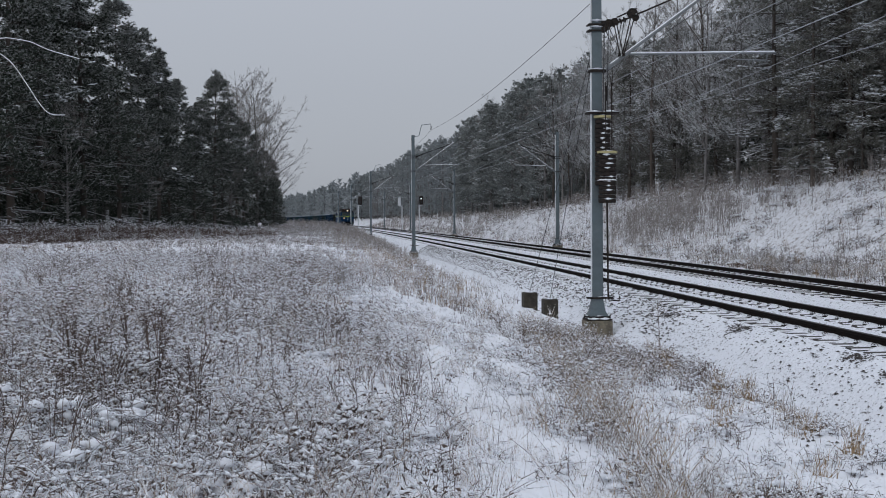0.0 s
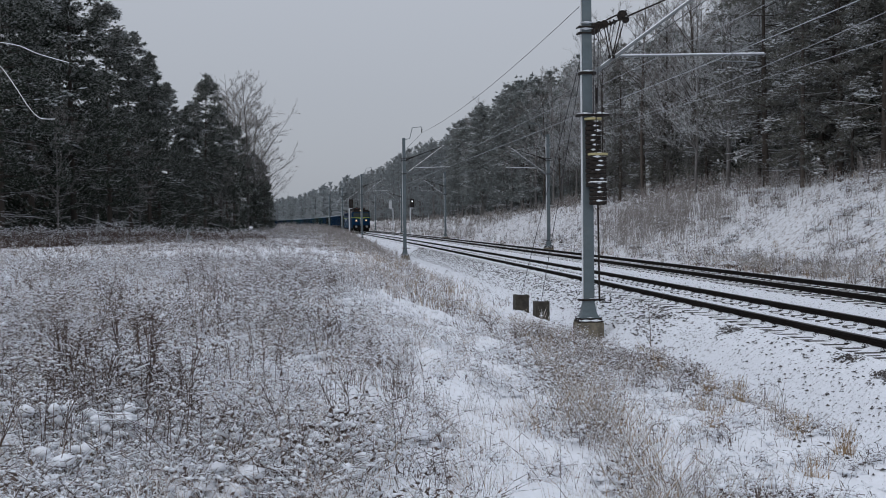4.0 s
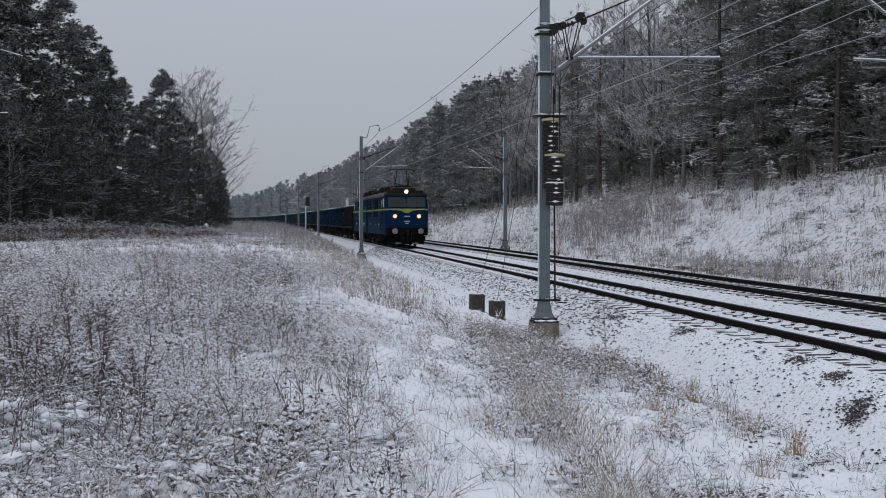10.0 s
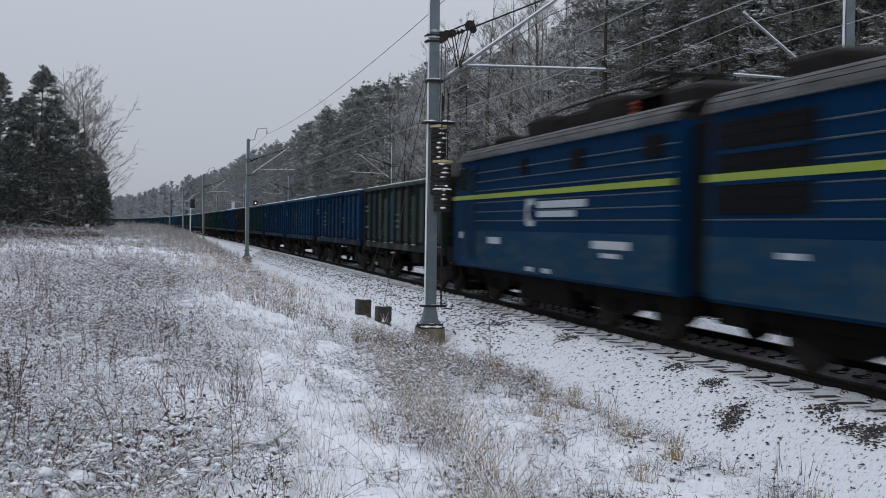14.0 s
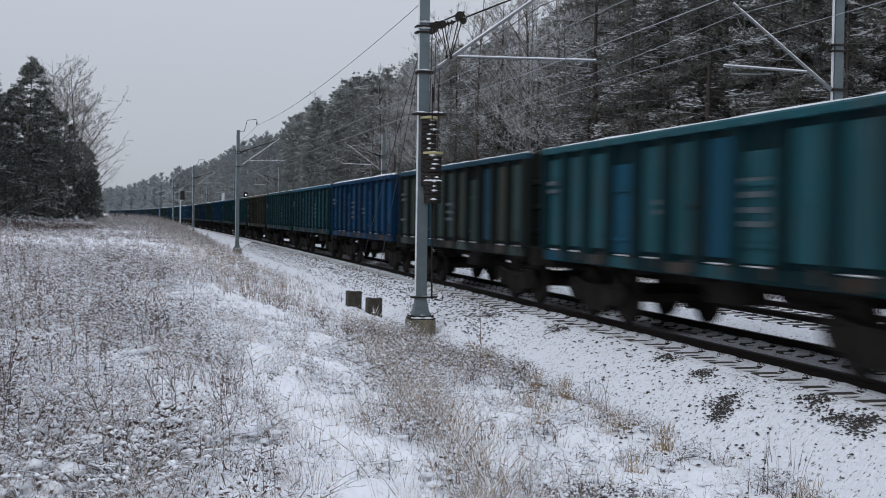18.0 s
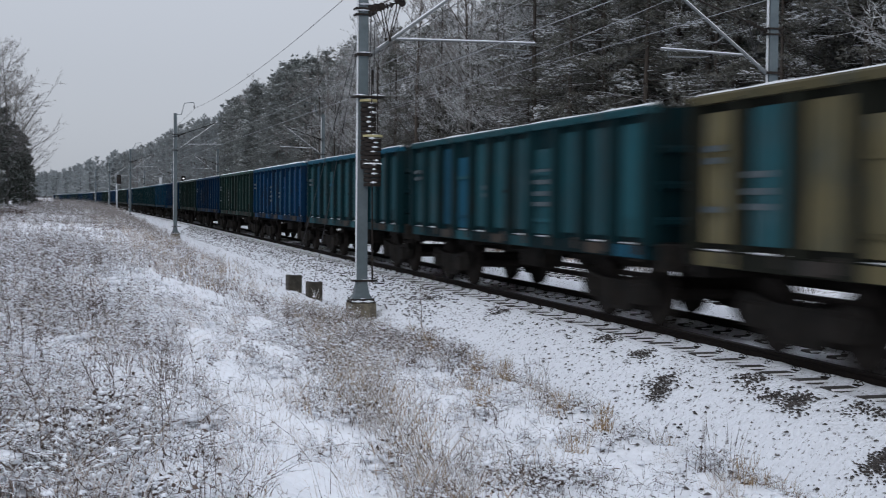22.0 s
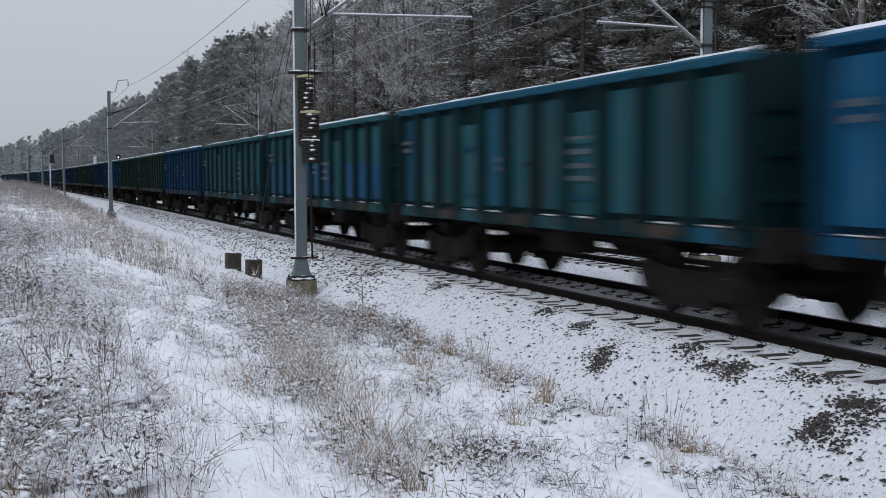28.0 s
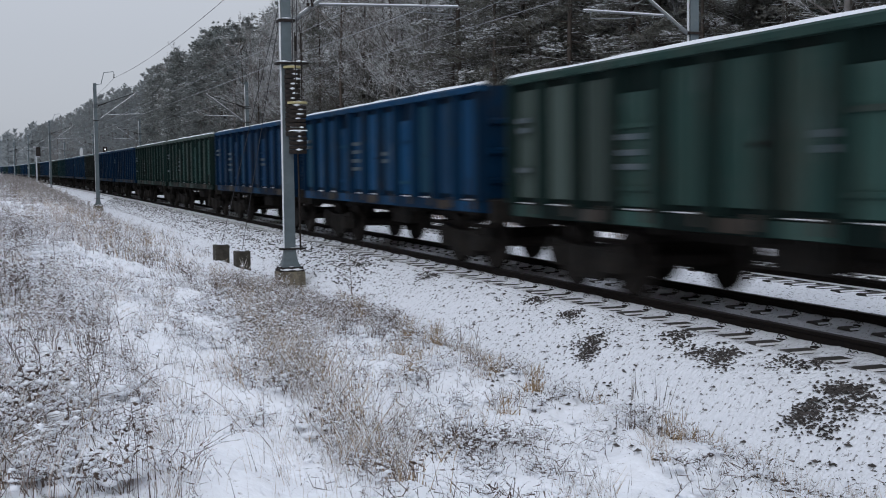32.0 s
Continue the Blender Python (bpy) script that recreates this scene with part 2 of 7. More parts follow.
def centre(y):
    """X of the near track's centre line: almost straight, bending gently to the left far off."""
    return NEAR_X - CURVE * y * abs(y) if y > 0 else NEAR_X


def heading(y):
    """Degrees by which the track's direction turns from +y."""
    return math.degrees(math.atan(2 * CURVE * max(y, 0)))


def on_track(u, y, z=0.0):
    return (centre(y) + u, y, z)


PROFILE = ((-900, 6.0), (-60, 0.9), (-22, 0.6), (-12, 0.42), (-8, 0.3), (-6.6, 0.15), (-5.8, -0.12), (-4.8, -0.62), (-4.2, -0.88), (-3.6, -0.99), (-2.45, -0.97),
           (-2.25, -0.78), (-1.9, -0.42), (-1.5, -0.21), (-1.34, -0.16), (-1.18, -0.195), (-1.02, -0.196), (-0.95, -0.170), (-0.86, -0.135), (-0.80, -0.122), (-0.70, -0.122), (-0.64, -0.14), (-0.55, -0.19), (0.55, -0.19), (0.64, -0.14), (0.70, -0.122), (0.80, -0.122), (0.95, -0.19), (1.45, -0.185), (2.2, -0.26), (2.91, -0.19), (5.81, -0.19), (6.3, -0.36), (7.0, -0.45), (8.3, -0.40))
BANK = ((8.3, -0.40), (9.5, -0.2), (11.0, 0.55), (13.5, 2.2), (16.0, 3.5), (18.0, 4.1), (22.0, 4.5), (60.0, 6.0), (900, 14.0))
NEAR_SLOPE = ((-900, 6.0), (-60, 0.9), (-22, 0.6), (-12, 0.40), (-9, 0.30), (-8, 0.20), (-7, 0.0), (-6, -0.27), (-5, -0.48), (-4.2, -0.56), (-3.5, -0.64), (-3.2, -0.76), (-3.02, -0.94), (-2.45, -0.98))
PU, PZ = np.array([p[0] for p in PROFILE]), np.array([p[1] for p in PROFILE])
BU, BZ = np.array([p[0] for p in BANK]), np.array([p[1] for p in BANK])


def land(u, y, rough=True):
    """Height of the ground, for arrays of the distance u from the near track and of y."""
    u, y = np.asarray(u, float), np.asarray(y, float)
    wave = np.clip(1 - np.abs(u + 6.0) / 2.6, 0, 1) * (0.30 * np.sin(y * 0.31 + 0.4) + 0.2 * np.sin(y * 0.83 + 1.0) + 0.10 * np.sin(y * 1.9))
    low = np.interp(np.clip(y, 0, 400), (0, 60, 110, 180, 400), (1.0, 1.0, 0.92, 0.7, 0.55))
    near = np.clip((62 - y) / 20, 0, 1) * (u < -2.45)
    flat = np.interp(u + wave * 0.6, [p[0] for p in NEAR_SLOPE], [p[1] for p in NEAR_SLOPE])
    z = np.where(u < 8.3, np.interp(u + wave, PU, PZ) * (1 - near) + flat * near, (np.interp(u, BU, BZ) + 0.4) * low - 0.4)
    wild = np.clip((-2.5 - u) / 1.2, 0, 1) + np.clip((u - 8.0) / 2.0, 0, 1)
    if rough:
        z = z + wild * (0.05 * np.sin(u * 1.7 + 0.6 * np.sin(y * 0.9)) * np.sin(y * 1.3 + 1.1) + 0.035 * np.sin(u * 4.1 + y * 3.3) + 0.1 * np.sin(u * 0.31 + 2) * np.sin(y * 0.17))
        z = z + np.clip(wild, 0, 1) * np.clip(1.6 - y / 60, 0, 1) * (0.030 * np.sin(u * 7.3 + 1.3 * np.sin(y * 5.1)) * np.sin(y * 6.7 + 1.7 * np.sin(u * 3.9)) + 0.018 * np.sin(u * 13.1 + y * 9.2 + np.sin(y * 17.0)))
        z = z + np.clip(1 - wild, 0, 1) * 0.012 * np.sin(u * 9.7 + y * 4.1) * np.sin(y * 8.3)
    return z


def build_ground():
    us = np.concatenate([np.array([-900, -500, -250, -120, -80, -60, -45, -36, -30]), np.arange(-26, -9, 1.0), np.arange(-9, -1.5, 0.12), np.arange(-1.5, 1.14, 0.055), np.arange(1.2, 6.2, 0.3), np.arange(6.2, 24, 0.5), np.array([24, 26, 29, 33, 38, 45, 60, 90, 150, 300, 600, 900])])
    ys = np.concatenate([np.array([-600, -300, -120, -60, -30, -15, -8, -4]), np.arange(-2, 24, 0.16), np.arange(24, 60, 0.4), np.arange(60, 140, 1.2), np.arange(140, 320, 5.0), np.array([320, 340, 370, 400, 450, 500, 600, 800, 1200, 2000])])
    U, Y = np.meshgrid(us, ys)
    Z = land(U, Y)
    X = U + NEAR_X - CURVE * np.where(Y > 0, np.minimum(Y, 700) ** 2, 0)
    verts = np.stack([X, Y, Z], -1).reshape(-1, 3)
    nu, ny = len(us), len(ys)
    a = (np.arange(ny - 1)[:, None] * nu + np.arange(nu - 1)[None, :]).ravel()
    tris = np.concatenate([np.stack([a, a + 1, a + nu + 1], -1), np.stack([a, a + nu + 1, a + nu], -1)])
    um = (us[:-1] + us[1:]) / 2
    row = ((um > -2.65) & (um < 7.6)).astype(np.int32) + 2 * (um >= 7.6).astype(np.int32)
    mi = np.tile(np.tile(row, ny - 1), 2)
    ob = new("ground", array_mesh("ground", verts, tris, [GROUND, BALLAST_SNOW, BANK_GROUND], mi, True))
    tagged(ob, "snow-covered field, railway bed and bank sloping up to the woods", "ground", kind="structure")


# ---- tracks ----
RAIL_PROFILE = ((-0.066, -0.172), (0.066, -0.172), (0.066, -0.158), (0.012, -0.135), (0.010, -0.055), (0.035, -0.04), (0.036, -0.006), (0.028, 0.0), (-0.028, 0.0), (-0.036, -0.006), (-0.035, -0.04), (-0.010, -0.055), (-0.012, -0.135), (-0.066, -0.158))


def build_rail(u, parent):
    mb = MB()
    ys = [-150, -60, -20] + list(range(0, 340, 8)) + list(range(340, 761, 30))
    k = len(RAIL_PROFILE)
    for y in ys:
        mb.v += [(centre(y) + u + p, y, z) for p, z in RAIL_PROFILE]
    for i in range(len(ys) - 1):
        for j in range(k):
            mb.f.append((i * k + j, i * k + (j + 1) % k, (i + 1) * k + (j + 1) % k, (i + 1) * k + j))
            mb.m.append(1 if 6 <= j <= 8 else 2 if j in (2, 12) else 0)
    part("rail", mb, [RAIL, RAIL_TOP, SNOW_THIN], parent, "dark rusty steel rail with a worn head")


def sleeper_mesh():
    mb = MB()
    for s in (-1, 1):
        x0, x1 = sorted((s * 0.42, s * 1.28))
        mb.prism(((-0.14, -0.36), (0.14, -0.36), (0.125, -0.192), (0.10, -0.172), (-0.10, -0.172), (-0.125, -0.192)), "x", x0, x1, 0)
        mb.m[-4] = 1
    mb.prism(((-0.12, -0.36), (0.12, -0.36), (0.09, -0.21), (-0.09, -0.21)), "x", -0.42, 0.42, 0)
    mb.m[-4] = 1
    return mb


def clip_mesh():
    mb = MB()
    for s in (-1, 1):
        mb.box(s * 0.115 - 0.04, -0.06, -0.175, s * 0.115 + 0.04, 0.06, -0.150, 0)
        mb.tube([(s * 0.085, -0.05, -0.15), (s * 0.12, -0.055, -0.105), (s * 0.155, -0.03, -0.13)], 0.006, 5, 0)
        mb.tube([(s * 0.085, 0.05, -0.15), (s * 0.12, 0.055, -0.105), (s * 0.155, 0.03, -0.13)], 0.006, 5, 0)
    return mb


def build_track(offset, name, label, near, far):
    track = thing(name, label, "railway track", "railway tracks", "structure")
    for u in (-0.7535, 0.7535):
        build_rail(offset + u, track)
    master = clip = None
    rest = MB()
    sm = sleeper_mesh()
    y = -40.0
    random.seed(5)
    while y < 330:
        if near <= y < far:
            m = Matrix.Translation((centre(y) + offset, y, 0.012 + random.uniform(-0.006, 0.005))) @ Matrix.Rotation(radians(heading(y) + random.uniform(-0.4, 0.4)), 4, "Z")
            if master is None:
                master = part("sleeper", sm, [CONCRETE, SNOW_THIN], track, at=m)
                ob = master
                clip = None
            else:
                ob = twin(master, track, m)
            if y < near + 34:
                for s in (-0.7535, 0.7535):
                    if clip is None:
                        clip = part("rail_clip", clip_mesh(), DARK_IRON, ob, at=pose(s, 0, 0))
                    else:
                        twin(clip, ob, pose(s, 0, 0))
        else:
            n = len(rest.v)
            cx = centre(y) + offset
            rest.v += [(p[0] + cx, p[1] + y, p[2] + 0.012) for p in sm.v]
            rest.f += [tuple(n + i for i in f) for f in sm.f]
            rest.m += sm.m
        y += 0.604
    tagged(part("sleepers_beyond", rest, [CONCRETE, SNOW_THIN], track), kind="stuff")


def build_stones():
    """Loose ballast showing through the thin snow, thick in patches beside the near track."""
    rng = np.random.default_rng(11)
    n = 11000
    y = 6 + 50 * rng.random(n) ** 1.5
    u = np.where(rng.random(n) < 0.72, rng.uniform(-3.3, -1.35, n), rng.uniform(1.35, 3.0, n))
    patches = [(-1.96, 13.8), (-1.98, 9.35), (-1.66, 11.5), (-1.62, 15.2), (-1.66, 9.2), (-1.56, 12.4), (-1.85, 9.0), (-1.5, 10.2), (-1.68, 25.5), (-1.52, 16.75), (-1.54, 21.3)]
    pu, py = [], []
    for k, (cu, cy) in enumerate(patches):
        c = 420 if k in (0, 1, 2, 4) else 170
        sub = rng.normal(0, 1, (7, 2)) * (0.055, 0.24)
        pick = rng.integers(0, 7, c)
        pu.append(cu + sub[pick, 0] + rng.normal(0, 0.055, c))
        py.append(cy + sub[pick, 1] + rng.normal(0, 0.11, c))
    keep = rng.random(n) < 0.16 + 0.75 * (np.sin(y * 0.8 + u * 2.1) > 0.55)
    pu, py = np.concatenate(pu), np.concatenate(py)
    u, y = np.concatenate([u[keep], pu]), np.concatenate([y[keep], py])
    n = len(u)
    s = np.concatenate([rng.uniform(0.006, 0.014, n - len(pu)), rng.uniform(0.010, 0.019, len(pu))]) * np.where(y > 30, 1.4, 1.0)
    # larger stones strewn singly down the shoulder
    m = 1500
    u, y, s = np.append(u, -1.4 - 2.9 * rng.random(m) ** 1.2), np.append(y, 5.5 + 24 * rng.random(m) ** 1.3), np.append(s, rng.uniform(0.011, 0.026, m))
    n += m
    # farther down the line only the larger ones show
    m = 3600
    u, y, s = np.append(u, -1.35 - 0.85 * rng.random(m)), np.append(y, 24 + 66 * rng.random(m)), np.append(s, rng.uniform(0.016, 0.034, m))
    n += m
    base = np.array([(1, 0, 0), (-1, 0, 0), (0, 1, 0), (0, -1, 0), (0, 0, 1), (0, 0, -1)], float)
    tri = np.array([(0, 2, 4), (2, 1, 4), (1, 3, 4), (3, 0, 4)])
    v = base[None] * (s[:, None, None] * rng.uniform(0.8, 1.2, (n, 6, 1))) * np.array([1.9, 0.9, 0.85])
    ang = rng.uniform(0, 6.28, n)
    c, d = np.cos(ang)[:, None], np.sin(ang)[:, None]
    vx, vy = v[..., 0] * c - v[..., 1] * d, v[..., 0] * d + v[..., 1] * c
    X = u + NEAR_X - CURVE * y ** 2
    P = np.stack([vx + X[:, None], vy + y[:, None], v[..., 2] + (land(u, y) + s * 0.25)[:, None]], -1).reshape(-1, 3)
    T = (tri[None] + 6 * np.arange(n)[:, None, None]).reshape(-1, 3)
    ob = new("ballast_stones", array_mesh("ballast_stones", P, T, [STONE], np.zeros(len(T), np.int32)))
    tagged(ob, "dark crushed stones poking through thin snow beside the rails", "ballast", kind="stuff")


build_ground()


# ---- overhead line ----
TUBE = material("galvanised_tube", (0.19, 0.205, 0.215), 0.5, metal=0.3, spots=(0.12, 0.13, 0.135), scale=8, amount=0.5)


def tapered_pole(mb, h0, h1, w0, w1, m=0):
    """A pole of two channels with flat outer faces and a recessed web."""
    for z0, z1 in ((h0, h1),):
        n = len(mb.v)
        for z, w in ((z0, w0), (z1, w1)):
            d = w * 0.8
            mb.v += [(-w, -d, z), (w, -d, z), (w, -d * 0.45, z), (w * 0.82, -d * 0.4, z), (w * 0.82, d * 0.4, z), (w, d * 0.45, z), (w, d, z), (-w, d, z), (-w, d * 0.45, z), (-w * 0.82, d * 0.4, z), (-w * 0.82, -d * 0.4, z), (-w, -d * 0.45, z)]
        mb.f += [(n + i, n + (i + 1) % 12, n + 12 + (i + 1) % 12, n + 12 + i) for i in range(12)] + [tuple(n + 11 - i for i in range(12)), tuple(n + 12 + i for i in range(12))]
        mb.m += [m] * 14


def insulator(mb, a, b, r=0.07, n=5, m=0):
    a, b = Vector(a), Vector(b)
    mb.tube([a, b], r * 0.45, 6, m)
    for i in range(n):
        p, d = a.lerp(b, (i + 0.5) / n), (b - a).normalized()
        mb.tube([p - d * 0.012, p + d * 0.025], [r, r * 0.55], 8, m)


def build_mast(u, y, foot, side, name_label, top=7.9, arm_top=True, bracket=5.25, stay=2.9, level=3.3):
    """side: +1 when the cantilever reaches towards +x."""
    mast = thing("catenary_mast", name_label, "catenary mast", "overhead line masts", at=pose(*on_track(u, y, 0), 0, 0, heading(y)))
    part("plinth", MB().bevelbox(-0.31, -0.28, foot - 0.5, 0.31, 0.28, foot + 0.30, 0.015), PLINTH, mast, "weathered concrete plinth")
    b = MB().bevelbox(-0.30, -0.26, foot + 0.31, 0.30, 0.26, foot + 0.34, 0.01)
    b.bevelbox(-0.25, -0.22, foot + 0.36, 0.25, 0.22, foot + 0.40, 0.01)
    for sx in (-1, 1):
        for sy in (-1, 1):
            b.tube([(sx * 0.25, sy * 0.21, foot + 0.2), (sx * 0.25, sy * 0.21, foot + 0.42)], 0.022, 6)
    part("base_plate", b, DARK_IRON, mast, "dark steel base plate with bolts")
    part("snow_cap", MB().blob((0, 0, foot + 0.41), 0.29, 0.26, 0.04, 0, 0.1), SNOW, mast, "thin snow on the base plate")
    for x in (-0.13, 0.13):
        part("edge_snow", MB().blob((x, -0.25, foot + 0.345), 0.15, 0.05, 0.028), SNOW, mast)
    f = MB()
    for z, w in ((foot + 0.40, 0.235), (foot + 0.52, 0.17), (foot + 0.78, 0.125)):
        f.v += [(-w, -w * 0.8, z), (w, -w * 0.8, z), (w, w * 0.8, z), (-w, w * 0.8, z)]
    for k in (0, 4):
        f.f += [(k + i, k + (i + 1) % 4, k + 4 + (i + 1) % 4, k + 4 + i) for i in range(4)]
    f.m += [0] * 8
    part("flared_foot", f, STEEL, mast)
    p = MB()
    tapered_pole(p, foot + 0.74, top, 0.125, 0.105)
    part("pole", p, STEEL, mast, "grey-blue galvanised steel pole")
    part("frost_line", MB().box(-0.138, -0.02, foot + 0.86, -0.112, 0.05, top - 0.2), SNOW_THIN, mast, "thin snow blown along one edge of the pole")
    part("clamp", MB().bevelbox(-0.23, -0.15, foot + 0.80, 0.36, 0.15, foot + 0.84, 0.008), DARK_IRON, mast)
    part("clamp", MB().bevelbox(-0.18, -0.15, bracket - 0.03, 0.20, 0.15, bracket + 0.03, 0.01), DARK_IRON, mast)
    part("clamp_snow", MB().blob((0.06, 0, foot + 0.85), 0.27, 0.13, 0.025, 0, 0.15), SNOW, mast, "line of snow on the clamp")
    s = side
    # cantilever: diagonal stay tube, upper insulator set, registration tube
    reach, rise = level - 0.75, 0.12 + (stay - 0.32) * 0.735
    arm = MB()
    arm.tube([(s * 0.32, 0, bracket + 0.12), (s * stay, 0, bracket + rise)], [0.042, 0.028], 8)
    arm.tube([(s * 0.14, 0, bracket), (s * 0.34, 0, bracket + 0.13)], 0.06, 8)
    part("stay_tube", arm, TUBE, mast, "slanting cantilever tube")
    part("stay_snow", MB().tube([(s * 0.34, 0, bracket + 0.175), (s * stay, 0, bracket + rise + 0.035)], 0.022, 5), SNOW, mast, "snow along the tube")
    up = MB()
    zt = bracket + 1.0
    insulator(up, (s * 0.16, 0, zt), (s * 0.72, 0, zt + 0.22), 0.075, 6)
    up.tube([(s * 0.72, 0, zt + 0.22), (s * (stay - 0.1), 0, bracket + rise - 0.05)], 0.022, 6)
    part("top_tie", up, DARK_IRON, mast, "dark insulator and tie rod")
    reg = MB().tube([(s * 0.78, 0, bracket + 0.40), (s * (reach + 0.75), 0, bracket + 0.46)], 0.021, 8)
    reg.tube([(s * (reach + 0.55), 0, bracket + 0.46), (s * (reach + 0.52), 0, bracket + 0.26)], 0.016, 5)
    reg.tube([(s * (reach + 0.52), 0, bracket + 0.28), (s * (reach - 0.3), 0, bracket + 0.30), (s * (reach - 0.55), 0, bracket + 0.34)], 0.014, 5)
    part("registration_tube", reg, TUBE, mast, "level registration tube")
    part("registration_snow", MB().tube([(s * 0.8, 0, bracket + 0.43), (s * (reach + 0.72), 0, bracket + 0.49)], 0.016, 5), SNOW, mast)
    for zz in (bracket + 0.93, bracket + 1.07):
        cl = MB()
        cl.bevelbox(-0.20, -0.13, zz - 0.02, 0.22, 0.13, zz + 0.02, 0.006)
        cl.tube([(-0.19, -0.16, zz), (-0.19, 0.16, zz)], 0.02, 5)
        cl.tube([(0.21, -0.16, zz), (0.21, 0.16, zz)], 0.02, 5)
        part("upper_clamp", cl, DARK_IRON, mast)
    # dangling tie wires beside the insulator
    for k, d in ((0.0, 0.05), (0.08, -0.04)):
        part("jumper", MB().tube([(s * (0.22 + k), d, zt), (s * (0.46 + k), d, zt - 0.6 + k), (s * (0.62 + k / 2), d, zt + 0.2)], 0.013, 5), CABLE, mast)
    if arm_top:
        t = MB().tube([(s * 0.1, 0, top - 0.10), (s * 0.42, 0, top - 0.05), (s * 0.62, 0, top + 0.72), (s * 1.25, 0, top + 0.80), (s * 1.3, 0, top + 0.62)], 0.028, 6)
        part("feeder_arm", t, STEEL, mast, "bent feeder bracket at the top")
        i2 = MB()
        insulator(i2, (s * 1.3, 0, top + 0.64), (s * 1.28, 0, top + 0.38), 0.06, 3)
        part("feeder_insulator", i2, DARK_IRON, mast)
    return mast


def build_tensioner(mast):
    """Two columns of cast discs hanging on wires beside and before the pole."""
    random.seed(12)
    bracket_top = 5.245
    disc = {}
    for x, y, z0, z1, r, n in ((0.10, -0.21, 2.55, 4.08, 0.185, 14), (0.18, -0.30, 2.14, 3.26, 0.205, 11)):
        step = (z1 - z0) / n
        for i in range(n):
            z = z0 + step * i
            if r not in disc:
                disc[r] = part("counterweight_disc", MB().tube([(0, 0, 0), (0, 0, step * 0.30), (0, 0, step * 0.84)], [r * 0.93, r, r * 0.97], 14), DARK_IRON, mast, "dark cast-iron disc", at=pose(x, y, z))
            else:
                twin(disc[r], mast, pose(x + random.uniform(-0.006, 0.006), y, z, 0, 0, random.uniform(0, 90)))
            if random.random() < 0.8:
                part("disc_snow", MB().blob((x + random.uniform(-0.05, 0.06), y - r * 0.93, z + step * 0.88), random.uniform(0.05, 0.11), 0.05, step * 0.26), SNOW, mast, "snow caught on a disc")
    for x, y, z, r in ((0.10, -0.21, 4.10, 0.21), (0.18, -0.30, 3.28, 0.235)):
        part("top_ring", MB().tube([(x, y, z), (x, y, z + 0.05)], r, 16), YELLOWED, mast, "yellowed ring with snow on it")
        part("ring_snow", MB().blob((x, y, z + 0.055), r * 0.95, r * 0.95, 0.03), SNOW, mast)
    part("cone_snow", MB().tube([(0.18, -0.30, 2.655), (0.18, -0.30, 2.76), (0.18, -0.30, 2.80)], [0.235, 0.12, 0.03], 12), SNOW_THIN, mast, "grey snow cone between the discs")
    part("guide_bar", MB().bevelbox(-0.26, -0.34, 4.20, 0.46, 0.12, 4.235, 0.01), DARK_IRON, mast)
    for x, w in ((-0.1, 0.18), (0.25, 0.22)):
        part("guide_snow", MB().blob((x, -0.28, 4.245), w, 0.10, 0.035), SNOW, mast)
    part("guide_rod", MB().tube([(0.19, -0.24, 2.14), (0.22, -0.2, -0.1)], 0.022, 6), DARK_IRON, mast, "dark guide rod")
    for x in (0.12, 0.26):
        part("guide_rod", MB().tube([(x, -0.44, 3.3), (x, -0.42, 4.9)], 0.014, 5), DARK_IRON, mast)
    part("hanging_wire", MB().tube([(0.18, -0.27, 3.30), (0.24, -0.2, 6.2)], 0.011, 5), CABLE, mast)
    part("hanging_wire", MB().tube([(0.10, -0.24, 4.15), (0.16, -0.15, 6.2)], 0.011, 5), CABLE, mast)
    # pulley gear that takes the wires' pull
    part("pulley_bracket", MB().bevelbox(0.10, -0.12, 6.16, 0.30, 0.12, 6.36, 0.02), DARK_IRON, mast)
    for x, z, r in ((0.28, 6.30, 0.10), (0.42, 6.34, 0.09), (0.84, 6.54, 0.12), (0.92, 6.44, 0.08)):
        part("pulley_wheel", MB().tube([(x, -0.10, z), (x, -0.03, z)], r, 14).tube([(x, -0.12, z), (x, -0.01, z)], r * 0.35, 8), DARK_IRON, mast, "dark grooved pulley wheel")
        part("pulley_snow", MB().blob((x, -0.07, z + r), r * 0.6, 0.05, 0.025), SNOW, mast)
    for a, b in (((0.41, 6.27), (0.53, 5.62)), ((0.47, 6.27), (0.62, 5.59)), ((0.80, 6.45), (0.60, 5.59)), ((0.88, 6.42), (0.64, 5.60))):
        part("pulley_rope", MB().tube([(a[0], -0.07, a[1]), (b[0], -0.07, b[1])], 0.014, 5), DARK_IRON, mast)
    for x in (0.53, 0.63):
        part("rope_clamp", MB().bevelbox(x - 0.03, -0.1, 5.54, x + 0.03, -0.04, 5.62, 0.01), DARK_IRON, mast)
    part("link_rod", MB().tube([(0.3, -0.05, 6.36), (0.95, -0.05, 6.66)], 0.018, 5), DARK_IRON, mast)
    for x, z, w in ((-0.02, 6.225, 0.2), (0.0, 6.37, 0.21), (0.02, bracket_top, 0.2)):
        part("clamp_snow", MB().blob((x, -0.1, z), w, 0.10, 0.028, 0, 0.12), SNOW, mast, "line of snow on the clamp")
    i3 = MB()
    insulator(i3, (0.19, -0.2, 4.5), (0.19, -0.2, 4.85), 0.045, 4)
    part("string_insulator", i3, DARK_IRON, mast)
